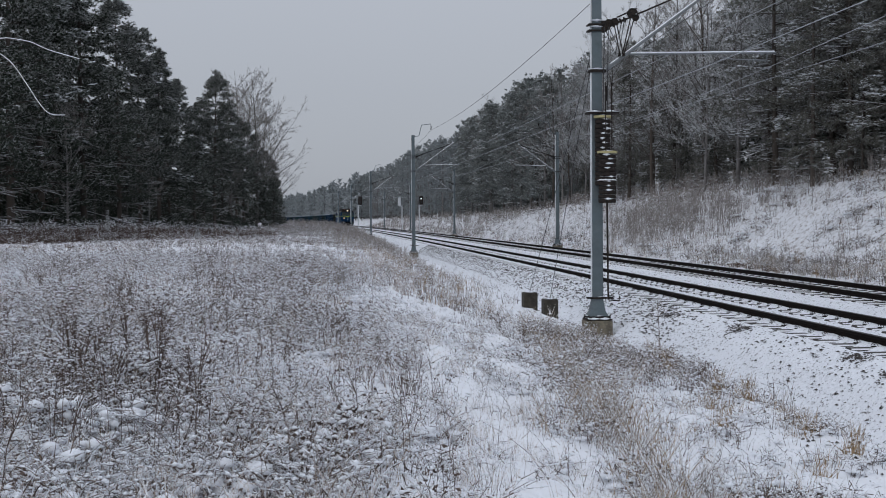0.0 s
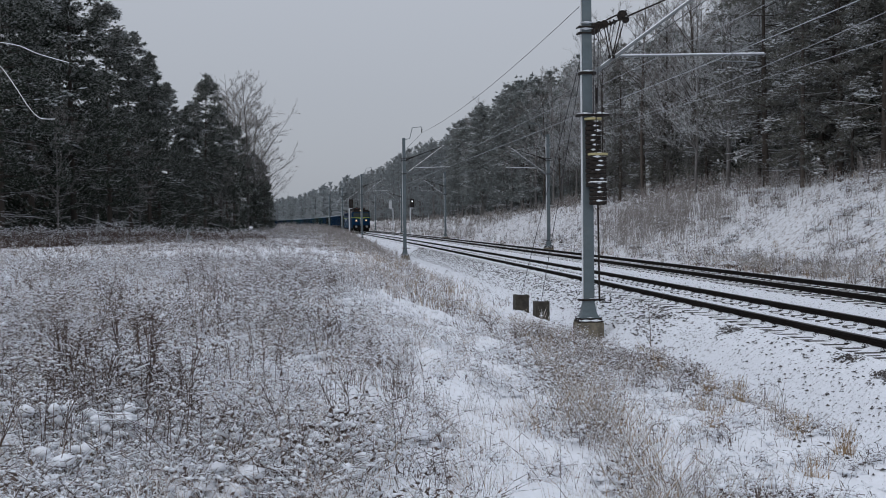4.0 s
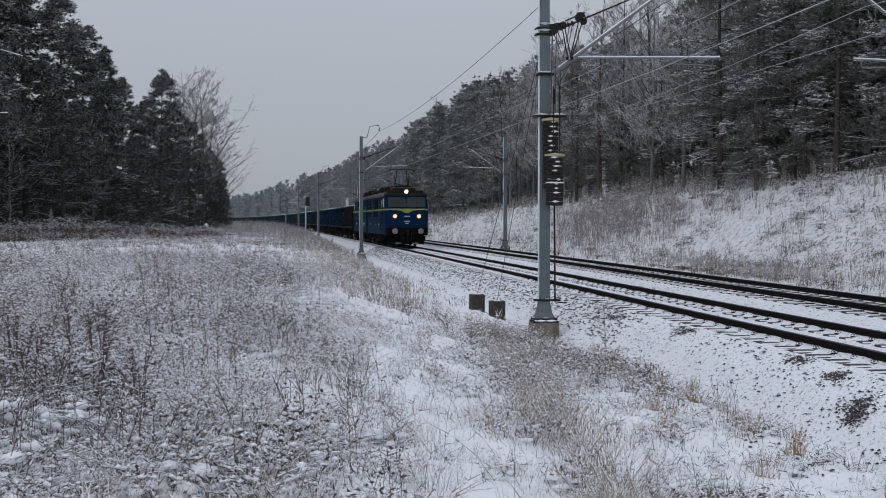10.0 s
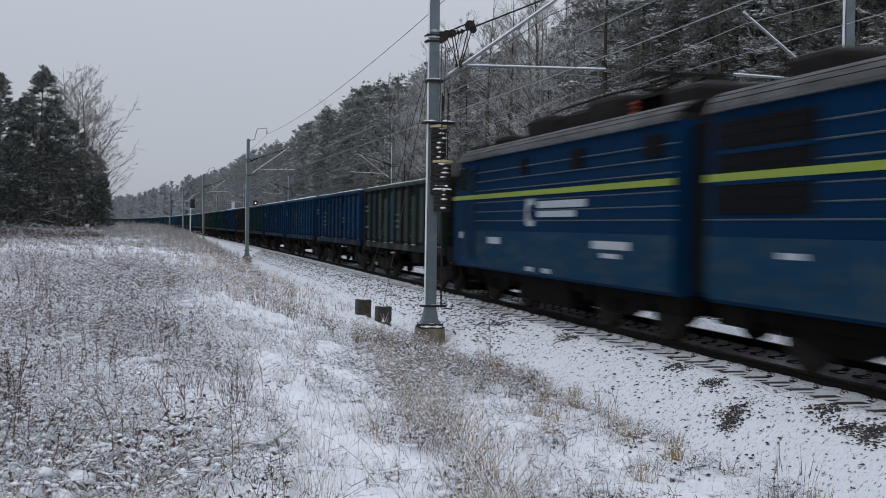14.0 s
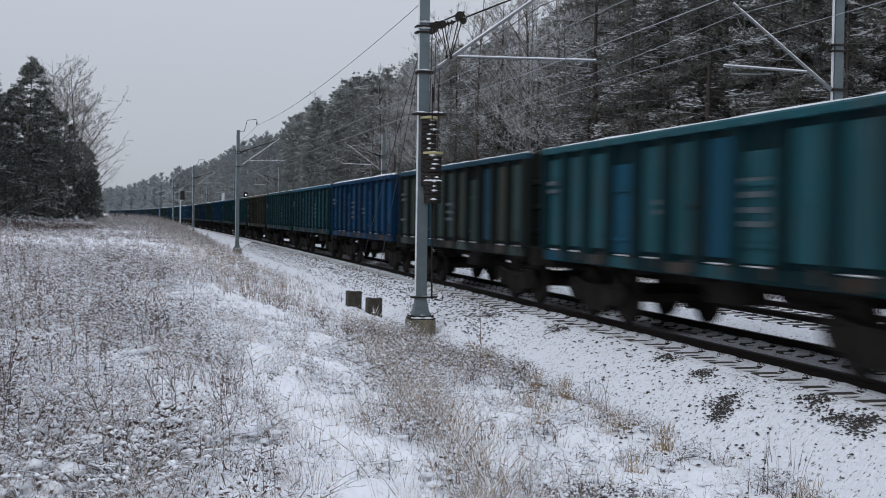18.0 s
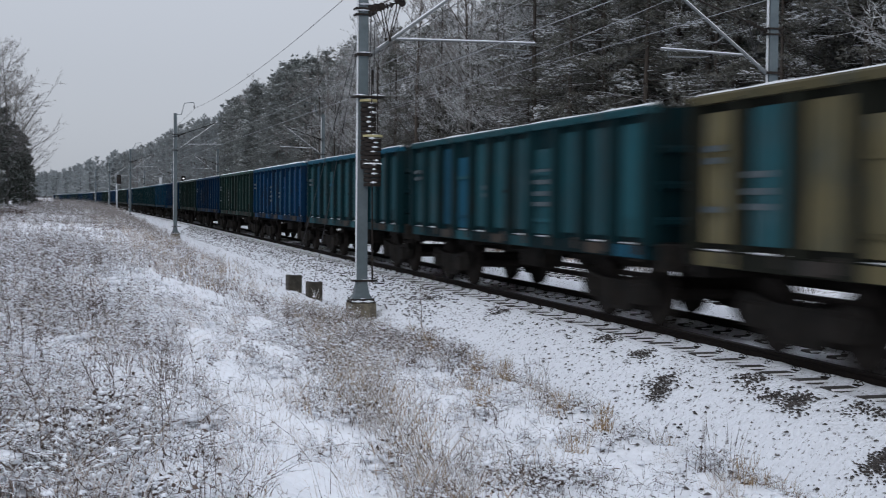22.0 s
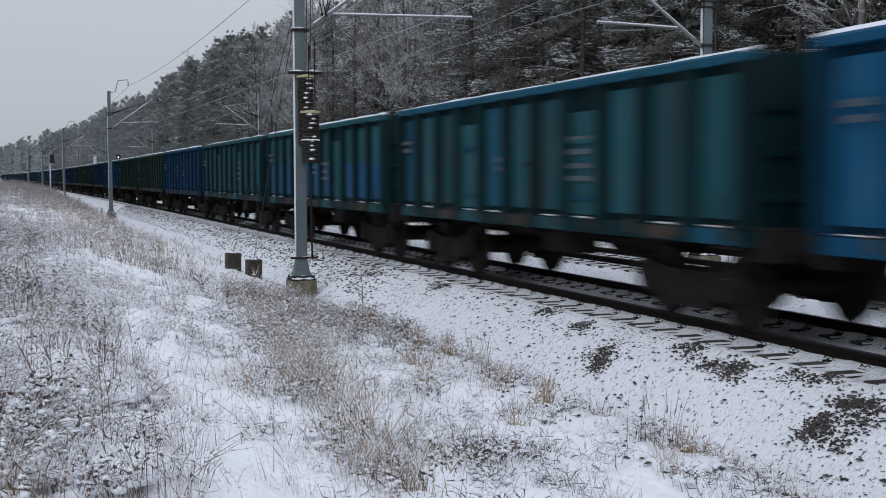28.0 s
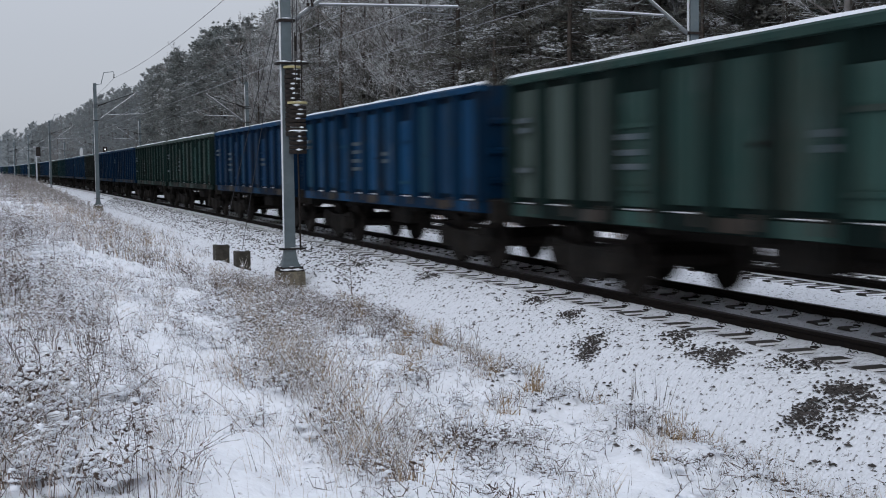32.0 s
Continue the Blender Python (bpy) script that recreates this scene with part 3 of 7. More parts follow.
    h = MB().tube([(0.30, -0.1, -0.12), (0.50, -0.1, -0.14), (0.51, -0.1, -0.02)], 0.02, 6)
    part("guide_hook", h, DARK_IRON, mast)


def wire(name, label, pts, sag, r=0.008, mat=None):
    """One hanging wire from support to support."""
    mb = MB()
    full = []
    for a, b in zip(pts[:-1], pts[1:]):
        a, b = Vector(a), Vector(b)
        for i in range(12):
            k = i / 12
            p = a.lerp(b, k)
            p.z -= sag * 4 * k * (1 - k)
            full.append(p)
    full.append(Vector(pts[-1]))
    mb.tube(full, r, 5)
    ob = new(name, mb.mesh(name, [mat or CABLE]))
    tagged(ob, label, "overhead wire", "overhead wires")


MASTS_LEFT = ((27.9, -0.89), (86.5, -0.92), (151.0, -0.92), (211.0, -0.92), (268.0, -0.92))
MASTS_RIGHT = ((26.3, -0.45), (83.5, -0.42), (146.0, -0.42), (206.0, -0.42), (265.0, -0.42))
SPAN = lambda rows: (rows[0][0] - 58,) + tuple(r[0] for r in rows) + (rows[-1][0] + 60,)


def build_overhead():
    for i, (y, foot) in enumerate(MASTS_LEFT):
        m = build_mast(-2.735, y, foot, 1, "grey steel catenary mast on a concrete plinth" + (" with counterweights" if i == 0 else " beside the near track"), top=7.75, bracket=5.2, stay=3.4 if i == 0 else 2.9, level=4.3 if i == 0 else 3.3)
        if i == 0:
            build_tensioner(m)
    for y, foot in MASTS_RIGHT:
        build_mast(7.06, y, foot, -1, "grey steel catenary mast beside the far track", top=7.75, bracket=5.0, stay=2.75, level=3.0)
    near, far = SPAN(MASTS_LEFT), SPAN(MASTS_RIGHT)
    wire("contact_wire", "straight contact wire over the near track", [on_track(0.2 if k % 2 else -0.2, y, 5.45) for k, y in enumerate(near)], 0.02, 0.009, FROSTED)
    wire("carrying_wire", "carrying wire over the near track", [on_track(0.1, y, 6.9) for y in near], 0.6, 0.009, CABLE)
    wire("tensioned_wire", "frosted tensioned wire beside the near track's contact wire", [on_track(-0.1, y, 6.03) for y in near], 0.03, 0.007, FROSTED)
    wire("contact_wire", "straight frosted wire over the far track", [on_track(GAP, y, 5.97) for y in far], 0.02, 0.008, FROSTED)
    wire("carrying_wire", "frosted carrying wire over the far track", [on_track(GAP, y, 6.66) for y in far], 0.62, 0.008, FROSTED)
    wire("feeder_wire", "feeder wire on the near masts", [on_track(-1.4, y, 8.15) for y in near], 0.5, 0.010, CABLE)
    wire("feeder_wire", "feeder wire on the far masts", [on_track(5.76, y, 8.15) for y in far], 0.5, 0.010, CABLE)


def build_anchors():
    """Two concrete anchor blocks with stay wires to the counterweight mast."""
    top = on_track(-2.7, 27.9, 6.2)
    for x, y, z in ((5.32, 33.1, -0.60), (5.67, 31.9, -0.71)):
        a = thing("anchor_block", "weathered concrete anchor block with a stay wire", "anchor block", "anchor blocks", at=pose(x, y, z, 0, 0, 4))
        part("block", MB().bevelbox(-0.19, -0.18, -0.4, 0.19, 0.18, 0.36, 0.02), ANCHOR, a)
        part("snow_top", MB().blob((0.02, 0, 0.36), 0.16, 0.16, 0.02), SNOW, a, "thin snow on top")
        d = Vector(top) - Vector((x, y, z))
        part("stay_wire", MB().tube([(0, 0, 0.33), (d.x * 0.999, d.y * 0.999, d.z)], 0.008, 5), CABLE, a, "taut stay wire", at=pose(0, 0, 0, 0, 0, -4))


def build_signal(u, y, foot, label, lit):
    sgn = thing("railway_signal", label, "railway signal", "railway signals", at=pose(*on_track(u, y, 0)))
    part("post", MB().tube([(0, 0, foot), (0, 0, 3.9)], 0.10, 8), BUFFER_GREY, sgn, "light grey post")
    part("plinth", MB().bevelbox(-0.35, -0.3, foot - 0.3, 0.35, 0.3, foot + 0.2, 0.03), PLINTH, sgn)
    part("head", MB().bevelbox(-0.32 + 0.3, -0.12, 4.0, 0.32 + 0.3, 0.1, 5.35, 0.1), DARK_IRON, sgn, "black signal head")
    part("bracket", MB().bevelbox(-0.1, -0.05, 3.85, 0.5, 0.05, 4.0, 0.01), FROSTED, sgn)
    part("lens", MB().tube([(0.3, -0.135, 4.95), (0.3, -0.125, 4.95)], 0.11, 10), LENS_LIT if lit else LENS_DARK, sgn, "round lens")
    part("lens", MB().tube([(0.3, -0.135, 4.45), (0.3, -0.125, 4.45)], 0.11, 10), LENS_DARK, sgn)


BUFFER_GREY = material("light_grey_paint", (0.55, 0.57, 0.59), 0.6, spots=(0.4, 0.42, 0.44), scale=6)
LENS_DARK = material("dark_lens", (0.03, 0.03, 0.04), 0.15)
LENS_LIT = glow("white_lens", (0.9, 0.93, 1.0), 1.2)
build_overhead()
build_anchors()
build_signal(-2.6, 189.0, -0.9, "light post with a black signal head beside the near track", False)
back = thing("railway_signal", "grey-posted signal turned away, showing its pale back", "railway signal", "railway signals", at=pose(*on_track(7.2, 224.0, 0)))
part("post", MB().tube([(0, 0, -0.6), (0, 0, 4.25)], 0.09, 8), BUFFER_GREY, back, "light grey post")
part("bracket", MB().bevelbox(-0.5, -0.05, 4.1, 0.1, 0.05, 4.25, 0.01), FROSTED, back)
part("head", MB().bevelbox(-0.75, -0.1, 4.25, -0.2, 0.12, 5.75, 0.1), BUFFER_GREY, back, "pale back of the signal head")
build_signal(7.0, 190.0, -0.45, "light post with a black signal head, white lens lit", True)


# ---- the train ----
BLUE = material("locomotive_blue", (0.0026, 0.022, 0.060), 0.6, spots=(0.0032, 0.017, 0.042), scale=3, amount=0.6, spec=0.015, bump=0.05, second=(0.009, 0.027, 0.050), second_scale=1.2, second_at=(0.55, 0.8), stretch=(1, 0.5, 1))
BLUE_LOW = material("faded_lower_blue", (0.006, 0.038, 0.080), 0.7, spots=(0.014, 0.034, 0.056), scale=2.5, amount=0.7, spec=0.015, stretch=(1, 0.4, 2), second=(0.030, 0.050, 0.066), second_scale=1.6, second_at=(0.46, 0.66), scuff=(0.055, 0.072, 0.085))
LIME = material("lime_stripe", (0.22, 0.29, 0.030), 0.5, spots=(0.15, 0.19, 0.03), scale=5, amount=0.4)
ROOF_GREY = material("grimy_roof", (0.105, 0.108, 0.112), 0.8, spots=(0.035, 0.034, 0.033), scale=3, amount=0.8, stretch=(1, 0.4, 1))
ROOF_DARK = material("sooty_roof_gear", (0.014, 0.013, 0.013), 0.9, spots=(0.035, 0.029, 0.025), scale=9, amount=0.6, spec=0.04)
GLASS = material("cab_glass", (0.012, 0.017, 0.017), 0.08, spec=0.18)
# paler grey-blue than the body, for the thin side ribs
PALE_RIB = material("dusty_rib_edge", (0.085, 0.10, 0.12), 0.9, spots=(0.03, 0.05, 0.07), scale=6, amount=0.7)
WINDSCREEN = material("cab_windscreen", (0.026, 0.034, 0.032), 0.12, spots=(0.014, 0.018, 0.018), scale=2, spec=0.22)
LOCO_GRIME = material("sooty_running_gear", (0.0042, 0.0041, 0.004), 0.9, spots=(0.010, 0.0085, 0.007), scale=6, amount=0.7, bump=0.3, bump_scale=25, spec=0.04)
LOUVRE = material("dark_louvre", (0.008, 0.008, 0.009), 0.8, spec=0.04)
RED_OXIDE = material("red_insulator", (0.30, 0.06, 0.035), 0.5)
GRIME = material("grimy_underframe", (0.017, 0.0165, 0.016), 0.9, spots=(0.032, 0.027, 0.023), scale=6, amount=0.7, bump=0.3, bump_scale=25, spec=0.04)
WHEEL = material("wheel_steel", (0.022, 0.020, 0.019), 0.85, spots=(0.038, 0.031, 0.026), scale=12, amount=0.6, spec=0.05)
BUFFER = material("buffer_plate", (0.19, 0.20, 0.21), 0.6, spots=(0.10, 0.10, 0.10), scale=8)
MARKING = material("white_marking", (0.42, 0.45, 0.47), 0.6, spots=(0.22, 0.26, 0.30), scale=20, amount=0.6)
HEADLIGHT = glow("headlight", (1.0, 0.60, 0.36), 1.15)
HEADLIGHT_TOP = glow("top_headlight", (1.0, 0.72, 0.52), 1.4)
LAMP_OFF = material("unlit_marker_lamp", (0.55, 0.57, 0.58), 0.25, spec=0.6)


def loft(mb, rings, m=0, cap=True):
    k = len(rings[0])
    n = len(mb.v)
    for r in rings:
        mb.v += r
    for i in range(len(rings) - 1):
        for j in range(k):
            mb.f.append((n + i * k + j, n + i * k + (j + 1) % k, n + (i + 1) * k + (j + 1) % k, n + (i + 1) * k + j))
            mb.m.append(m)
    if cap:
        e = n + (len(rings) - 1) * k
        mb.f += [tuple(n + k - 1 - j for j in range(k)), tuple(e + j for j in range(k))]
        mb.m += [m, m]


def plan(w, y0, y1, z, c=0.22, nose=0.06):
    """Outline at one height: the front end at y0 with cut corners and a faint keel."""
    return [(-w, y0 + c + 0.12, z), (-w + c, y0 + nose, z), (0, y0, z), (w - c, y0 + nose, z), (w, y0 + c + 0.12, z), (w, y1, z), (-w, y1, z)]


def wheelset(parent, y, r):
    axle = part("axle", MB().tube([(-0.70, y, r), (0.70, y, r)], 0.09, 8), WHEEL, parent, "steel axle")
    for s in (-1, 1):
        mb = MB()
        mb.tube([(s * 0.70, y, r), (s * 0.735, y, r)], [r + 0.03, r + 0.03], 20)
        mb.tube([(s * 0.735, y, r), (s * 0.83, y, r)], [r, r - 0.01], 20)
        mb.tube([(s * 0.83, y, r), (s * 0.86, y, r)], [r * 0.35, r * 0.3], 10)
        part("wheel", mb, WHEEL, parent, "flanged steel wheel")
    return axle


def pantograph(parent, y, z, raised, flip=1):
    p = part("pantograph", MB().bevelbox(-0.6, y - 0.9, z, 0.6, y + 0.9, z + 0.06, 0.01), ROOF_DARK, parent, "raised pantograph" if raised else "lowered pantograph")
    for sx in (-0.6, 0.6):
        for sy in (-0.8, 0.8):
            ins = MB()
            insulator(ins, (sx, y + sy, z - 0.35), (sx, y + sy, z), 0.1, 4)
            part("roof_insulator", ins, RED_OXIDE, p, "red roof insulator")
    h = 5.38 if raised else z + 0.42
    mid = (z + h) / 2
    arms = MB()
    for sx in (-0.45, 0.45):
        if raised:
            arms.tube([(sx, y + 0.7, z + 0.06), (sx, y - 0.75 * flip, mid + 0.05), (sx * 0.7, y, h - 0.08)], 0.03, 5)
            arms.tube([(sx, y - 0.7, z + 0.06), (sx, y + 0.75 * flip, mid + 0.05), (sx * 0.7, y, h - 0.08)], 0.03, 5)
        else:
            arms.tube([(sx, y + 0.7, z + 0.06), (sx, y - 1.0, z + 0.22), (sx * 0.7, y, h - 0.06)], 0.03, 5)
            arms.tube([(sx, y - 0.7, z + 0.06), (sx, y + 1.0, z + 0.22), (sx * 0.7, y, h - 0.06)], 0.03, 5)
    part("arm", arms, ROOF_DARK, p)
    hd = MB()
    for dy in (-0.16, 0.16):
        hd.tube([(-0.95, y + dy, h - 0.16), (-0.7, y + dy, h), (0.7, y + dy, h), (0.95, y + dy, h - 0.16)], 0.025, 6)
    hd.tube([(-0.5, y - 0.16, h - 0.05), (-0.5, y + 0.16, h - 0.05)], 0.02, 5).tube([(0.5, y - 0.16, h - 0.05), (0.5, y + 0.16, h - 0.05)], 0.02, 5)
    part("collector_head", hd, ROOF_DARK, p)


def bogie(parent, y, r, half, name="bogie", wide=1.08, grime=None):
    grime = grime or GRIME
    mb = MB().bevelbox(-wide + 0.1, y - 0.25, r - 0.1, wide - 0.1, y + 0.25, r + 0.2, 0.03)
    b = part(name, mb, grime, parent, "grimy cast bogie")
    for s in (-1, 1):
        fr = MB()
        x0, x1 = sorted((s * (wide - 0.12), s * wide))
        fr.prism(((y - half - 0.45, r + 0.10), (y - half - 0.3, r - 0.12), (y - half + 0.3, r - 0.12), (y - 0.5, r - 0.28), (y + 0.5, r - 0.28), (y + half - 0.3, r - 0.12), (y + half + 0.3, r - 0.12), (y + half + 0.45, r + 0.10), (y + half + 0.3, r + 0.28), (y + 0.5, r + 0.18), (y - 0.5, r + 0.18), (y - half - 0.3, r + 0.28)), "x", x0, x1)
        for yy in (y - half, y + half):
            fr.bevelbox(s * wide - 0.09, yy - 0.16, r - 0.14, s * wide + 0.09, yy + 0.16, r + 0.16, 0.03)
        for dy in (-0.16, 0.0, 0.16):
            fr.tube([(s * (wide - 0.02), y + dy, r - 0.22), (s * (wide - 0.02), y + dy, r + 0.16)], 0.065, 8)
        part("side_frame", fr, grime, b)
    for yy in (y - half, y + half):
        wheelset(b, yy, r)
    return b


def buffers(parent, y, d, plate):
    for s in (-1, 1):
        mb = MB().tube([(s * 0.875, y + d * 0.55, 1.06), (s * 0.875, y + d * 0.2, 1.06)], [0.13, 0.11], 12, 0).tube([(s * 0.875, y + d * 0.2, 1.06), (s * 0.875, y + d * 0.06, 1.06)], 0.07, 10, 0).tube([(s * 0.875, y + d * 0.06, 1.06), (s * 0.875, y + d * 0.02, 1.06), (s * 0.875, y, 1.06)], [0.18, 0.19, 0.16], 16, 1)
        part("buffer", mb, [GRIME, plate], parent, "round buffer")
    hk = MB().bevelbox(-0.06, y + d * 0.1, 0.98, 0.06, y + d * 0.6, 1.14, 0.02).tube([(0, y + d * 0.12, 0.98), (0, y + d * 0.05, 0.75), (0, y + d * 0.16, 0.62)], 0.035, 6)
    part("coupling", hk, GRIME, parent)


def build_section(front):
    """One half of the double locomotive, cab end towards -y. front: the leading half, lamps lit."""
    L, E = 7.25, 7.0
    loco = thing("locomotive_section", "blue electric locomotive section with lime stripe, " + ("lit headlights" if front else "coupled behind the first"), "locomotive", "locomotive sections")
    b = MB()
    loft(b, [plan(1.40, -L + 0.05, E, 0.80), plan(1.48, -L, E, 0.95), plan(1.48, -L, E, 2.52), plan(1.47, -L + 0.05, E, 2.60), plan(1.42, -L + 0.36, E, 3.46)])
    part("body", b, BLUE, loco, "deep blue painted body")
    r = MB()
    loft(r, [plan(1.47, -L + 0.28, E, 3.46), plan(1.44, -L + 0.34, E, 3.56), plan(1.15, -L + 0.75, L - 0.05, 3.74), plan(0.6, -L + 1.1, L - 0.1, 3.82)])
    part("roof", r, ROOF_DARK, loco, "sooty dark roof")
    for s in (-1, 1):
        x0, x1 = sorted((s * 1.476, s * 1.488))
        part("lower_panel", MB().bevelbox(x0, -L + 1.3, 0.86, x1, E - 0.02, 1.72, 0.002), BLUE_LOW, loco, "faded lighter lower panel")
        part("side_stripe", MB().box(*(sorted((s * 1.476, s * 1.519))[0], -L + 0.36, 2.47), sorted((s * 1.476, s * 1.519))[1], E - 0.01, 2.575), LIME, loco, "lime side stripe")
        part("gutter", MB().box(sorted((s * 1.44, s * 1.53))[0], -L + 0.6, 3.43, sorted((s * 1.44, s * 1.53))[1], E, 3.47), ROOF_GREY, loco)
        for z0, z1, xa, xb in ((3.475, 3.56, 1.515, 1.49), (3.575, 3.65, 1.475, 1.42), (3.665, 3.735, 1.40, 1.27)):
            part("roof_cove", MB().prism(((s * xa, z0), (s * xb, z1), (s * (xb - 0.12), z1), (s * (xa - 0.12), z0)), "y", -L + 0.95, E), ROOF_GREY, loco, "pale grey cove panel along the roof")
        for k, z in enumerate((2.66, 2.88, 3.10, 2.38, 2.16, 1.95)):
            for a, e in (((1.65, 3.95), (-4.4, -1.7)) if front and z > 2.05 else ((-4.4, L - 0.3),) if front else ((-L + 2.6, L - 0.2),)):
                part("rib", MB().prism(((s * 1.476, z - 0.014), (s * 1.498, z - 0.004), (s * 1.498, z + 0.004), (s * 1.476, z + 0.014)), "y", a, e), PALE_RIB, loco)
        win = ((-1.5, 1.45), (4.1, 6.75)) if front else ((-1.0, -0.55), (2.25, 2.95), (5.8, 6.6))
        for a, e in win:
            z0, z1 = (2.02, 3.28) if front else (2.93, 3.27)
            if front:
                for zz in (2.44, 2.86):
                    part("louvre_bar", MB().box(sorted((s * 1.49, s * 1.515))[0], a, zz - 0.03, sorted((s * 1.49, s * 1.515))[1], e, zz + 0.03), BLUE, loco)
                part("louvre_post", MB().box(sorted((s * 1.49, s * 1.513))[0], (a + e) / 2 - 0.03, z0, sorted((s * 1.49, s * 1.513))[1], (a + e) / 2 + 0.03, z1), LOUVRE, loco)
            w = part("side_louvre", MB().bevelbox(*(sorted((s * 1.46, s * 1.505))[0], a, z0), sorted((s * 1.46, s * 1.505))[1], e, z1, 0.01), LOUVRE, loco, "dark louvred opening")
            fr = MB()
            for zz in np.linspace(z0 + 0.08, z1 - 0.05, 9):
                fr.box(sorted((s * 1.495, s * 1.512))[0], a + 0.05, zz - 0.012, sorted((s * 1.495, s * 1.512))[1], e - 0.05, zz + 0.012)
            part("slats", fr, LOUVRE, w)
        part("cab_window", MB().bevelbox(sorted((s * 1.44, s * 1.485))[0], -L + 0.75, 2.70, sorted((s * 1.44, s * 1.485))[1], -L + 1.55, 3.28, 0.01), GLASS, loco, "cab side window")
        d = part("cab_door", MB().bevelbox(sorted((s * 1.47, s * 1.496))[0], -L + 1.85, 1.0, sorted((s * 1.47, s * 1.496))[1], -L + 2.55, 3.3, 0.01), BLUE, loco)
        part("door_window", MB().box(sorted((s * 1.48, s * 1.503))[0], -L + 1.98, 2.68, sorted((s * 1.48, s * 1.503))[1], -L + 2.42, 3.18), GLASS, d)
        for q in (1.75, 2.65):
            part("handrail", MB().tube([(s * 1.54, -L + q, 1.1), (s * 1.54, -L + q, 2.4)], 0.018, 5), DARK_IRON, loco)
        part("step", MB().bevelbox(sorted((s * 1.2, s * 1.45))[0], -L + 1.9, 0.45, sorted((s * 1.2, s * 1.45))[1], -L + 2.5, 0.50, 0.01).box(sorted((s * 1.38, s * 1.42))[0], -L + 1.95, 0.45, sorted((s * 1.38, s * 1.42))[1], -L + 2.0, 0.9).box(sorted((s * 1.38, s * 1.42))[0], -L + 2.4, 0.45, sorted((s * 1.38, s * 1.42))[1], -L + 2.45, 0.9), LOCO_GRIME, loco)
        marks = ((-2.6, 1.50, 0.7, 0.10), (-2.6, 1.36, 0.5, 0.05), (0.2, 1.45, 0.28, 0.07), (4.6, 1.5, 0.6, 0.08)) if front else ((-3.0, 1.5, 1.0, 0.15), (4.4, 1.52, 1.7, 0.14), (4.4, 1.34, 0.8, 0.08), (-6.1, 1.6, 0.25, 0.16), (-0.2, 0.95, 0.4, 0.09), (0.9, 0.95, 0.45, 0.09))
        for y, z, w, h in marks:
            part("marking", MB().box(sorted((s * 1.488, s * 1.497))[0], y - w / 2, z - h / 2, sorted((s * 1.488, s * 1.497))[1], y + w / 2, z + h / 2), MARKING, loco, "white lettering bar")
        if not front:
            lg = MB()
            ring = [(math.cos(t) * 0.25, math.sin(t) * 0.25) for t in np.linspace(0.9, 5.4, 12)]
            for (a0, c0), (a1, c1) in zip(ring[:-1], ring[1:]):
                lg.box(sorted((s * 1.478, s * 1.497))[0], min(a0, a1) - 0.2 - 0.06, 2.12 + min(c0, c1) - 0.04, sorted((s * 1.478, s * 1.497))[1], max(a0, a1) - 0.2 + 0.06, 2.12 + max(c0, c1) + 0.04)
            for z0, z1, a, e in ((2.02, 2.14, 0.3, 2.6), (2.20, 2.34, 0.3, 3.2)):
                for k in range(6):
                    q = a + (e - a) * k / 6
                    lg.box(sorted((s * 1.478, s * 1.497))[0], q, z0, sorted((s * 1.478, s * 1.497))[1], q + (e - a) / 6 - 0.06, z1)
            part("emblem", lg, MARKING, loco, "white emblem shapes")
    # end of the cab
    yf = -L
    pane = MB()
    for s in (-1, 1):
        x0, x1 = sorted((s * 0.012, s * 1.27))
        n = len(pane.v)
        pane.v += [(x0, yf + 0.03, 2.68), (x1, yf + 0.075, 2.68), (x1, yf + 0.335, 3.36), (x0, yf + 0.285, 3.36), (x0, yf + 0.12, 2.68), (x1, yf + 0.16, 2.68), (x1, yf + 0.42, 3.36), (x0, yf + 0.38, 3.36)]
        pane.f += [tuple(n + i for i in q) for q in ((0, 1, 2, 3), (7, 6, 5, 4), (0, 4, 5, 1), (2, 6, 7, 3), (0, 3, 7, 4), (1, 5, 6, 2))]
        pane.m += [0] * 6
    part("windscreen", pane, WINDSCREEN, loco, "two-part cab windscreen")
    for s in (-0.6, 0.6):
        part("wiper", MB().tube([(s, yf + 0.02, 2.66), (s + 0.12, yf + 0.14, 3.1)], 0.012, 5), DARK_IRON, loco)
    st = MB()
    edge = ((0, 2.27), (0.16, 2.31), (0.4, 2.42), (0.66, 2.475), (1.26, 2.49))
    for s in (-1, 1):
        for (x0, z0), (x1, z1) in zip(edge[:-1], edge[1:]):
            n = len(st.v)
            st.v += [(s * x, yf + d + x * 0.048, z) for d in (-0.014, 0.03) for x, z in ((x0, 2.58), (x1, 2.58), (x1, z1), (x0, z0))]
            st.f += [tuple(n + i for i in q) for q in ((0, 1, 2, 3), (7, 6, 5, 4), (0, 4, 5, 1), (1, 5, 6, 2), (2, 6, 7, 3), (3, 7, 4, 0))]
            st.m += [0] * 6
    part("front_stripe", st, LIME, loco, "lime stripe dipping to a point")
    cn = MB()
    for s in (-1, 1):
        cn.poly([(s * 1.26, yf + 0.048, 2.575), (s * 1.495, yf + 0.36, 2.575), (s * 1.495, yf + 0.36, 2.47), (s * 1.26, yf + 0.048, 2.47)])
    part("corner_stripe", cn, LIME, loco)
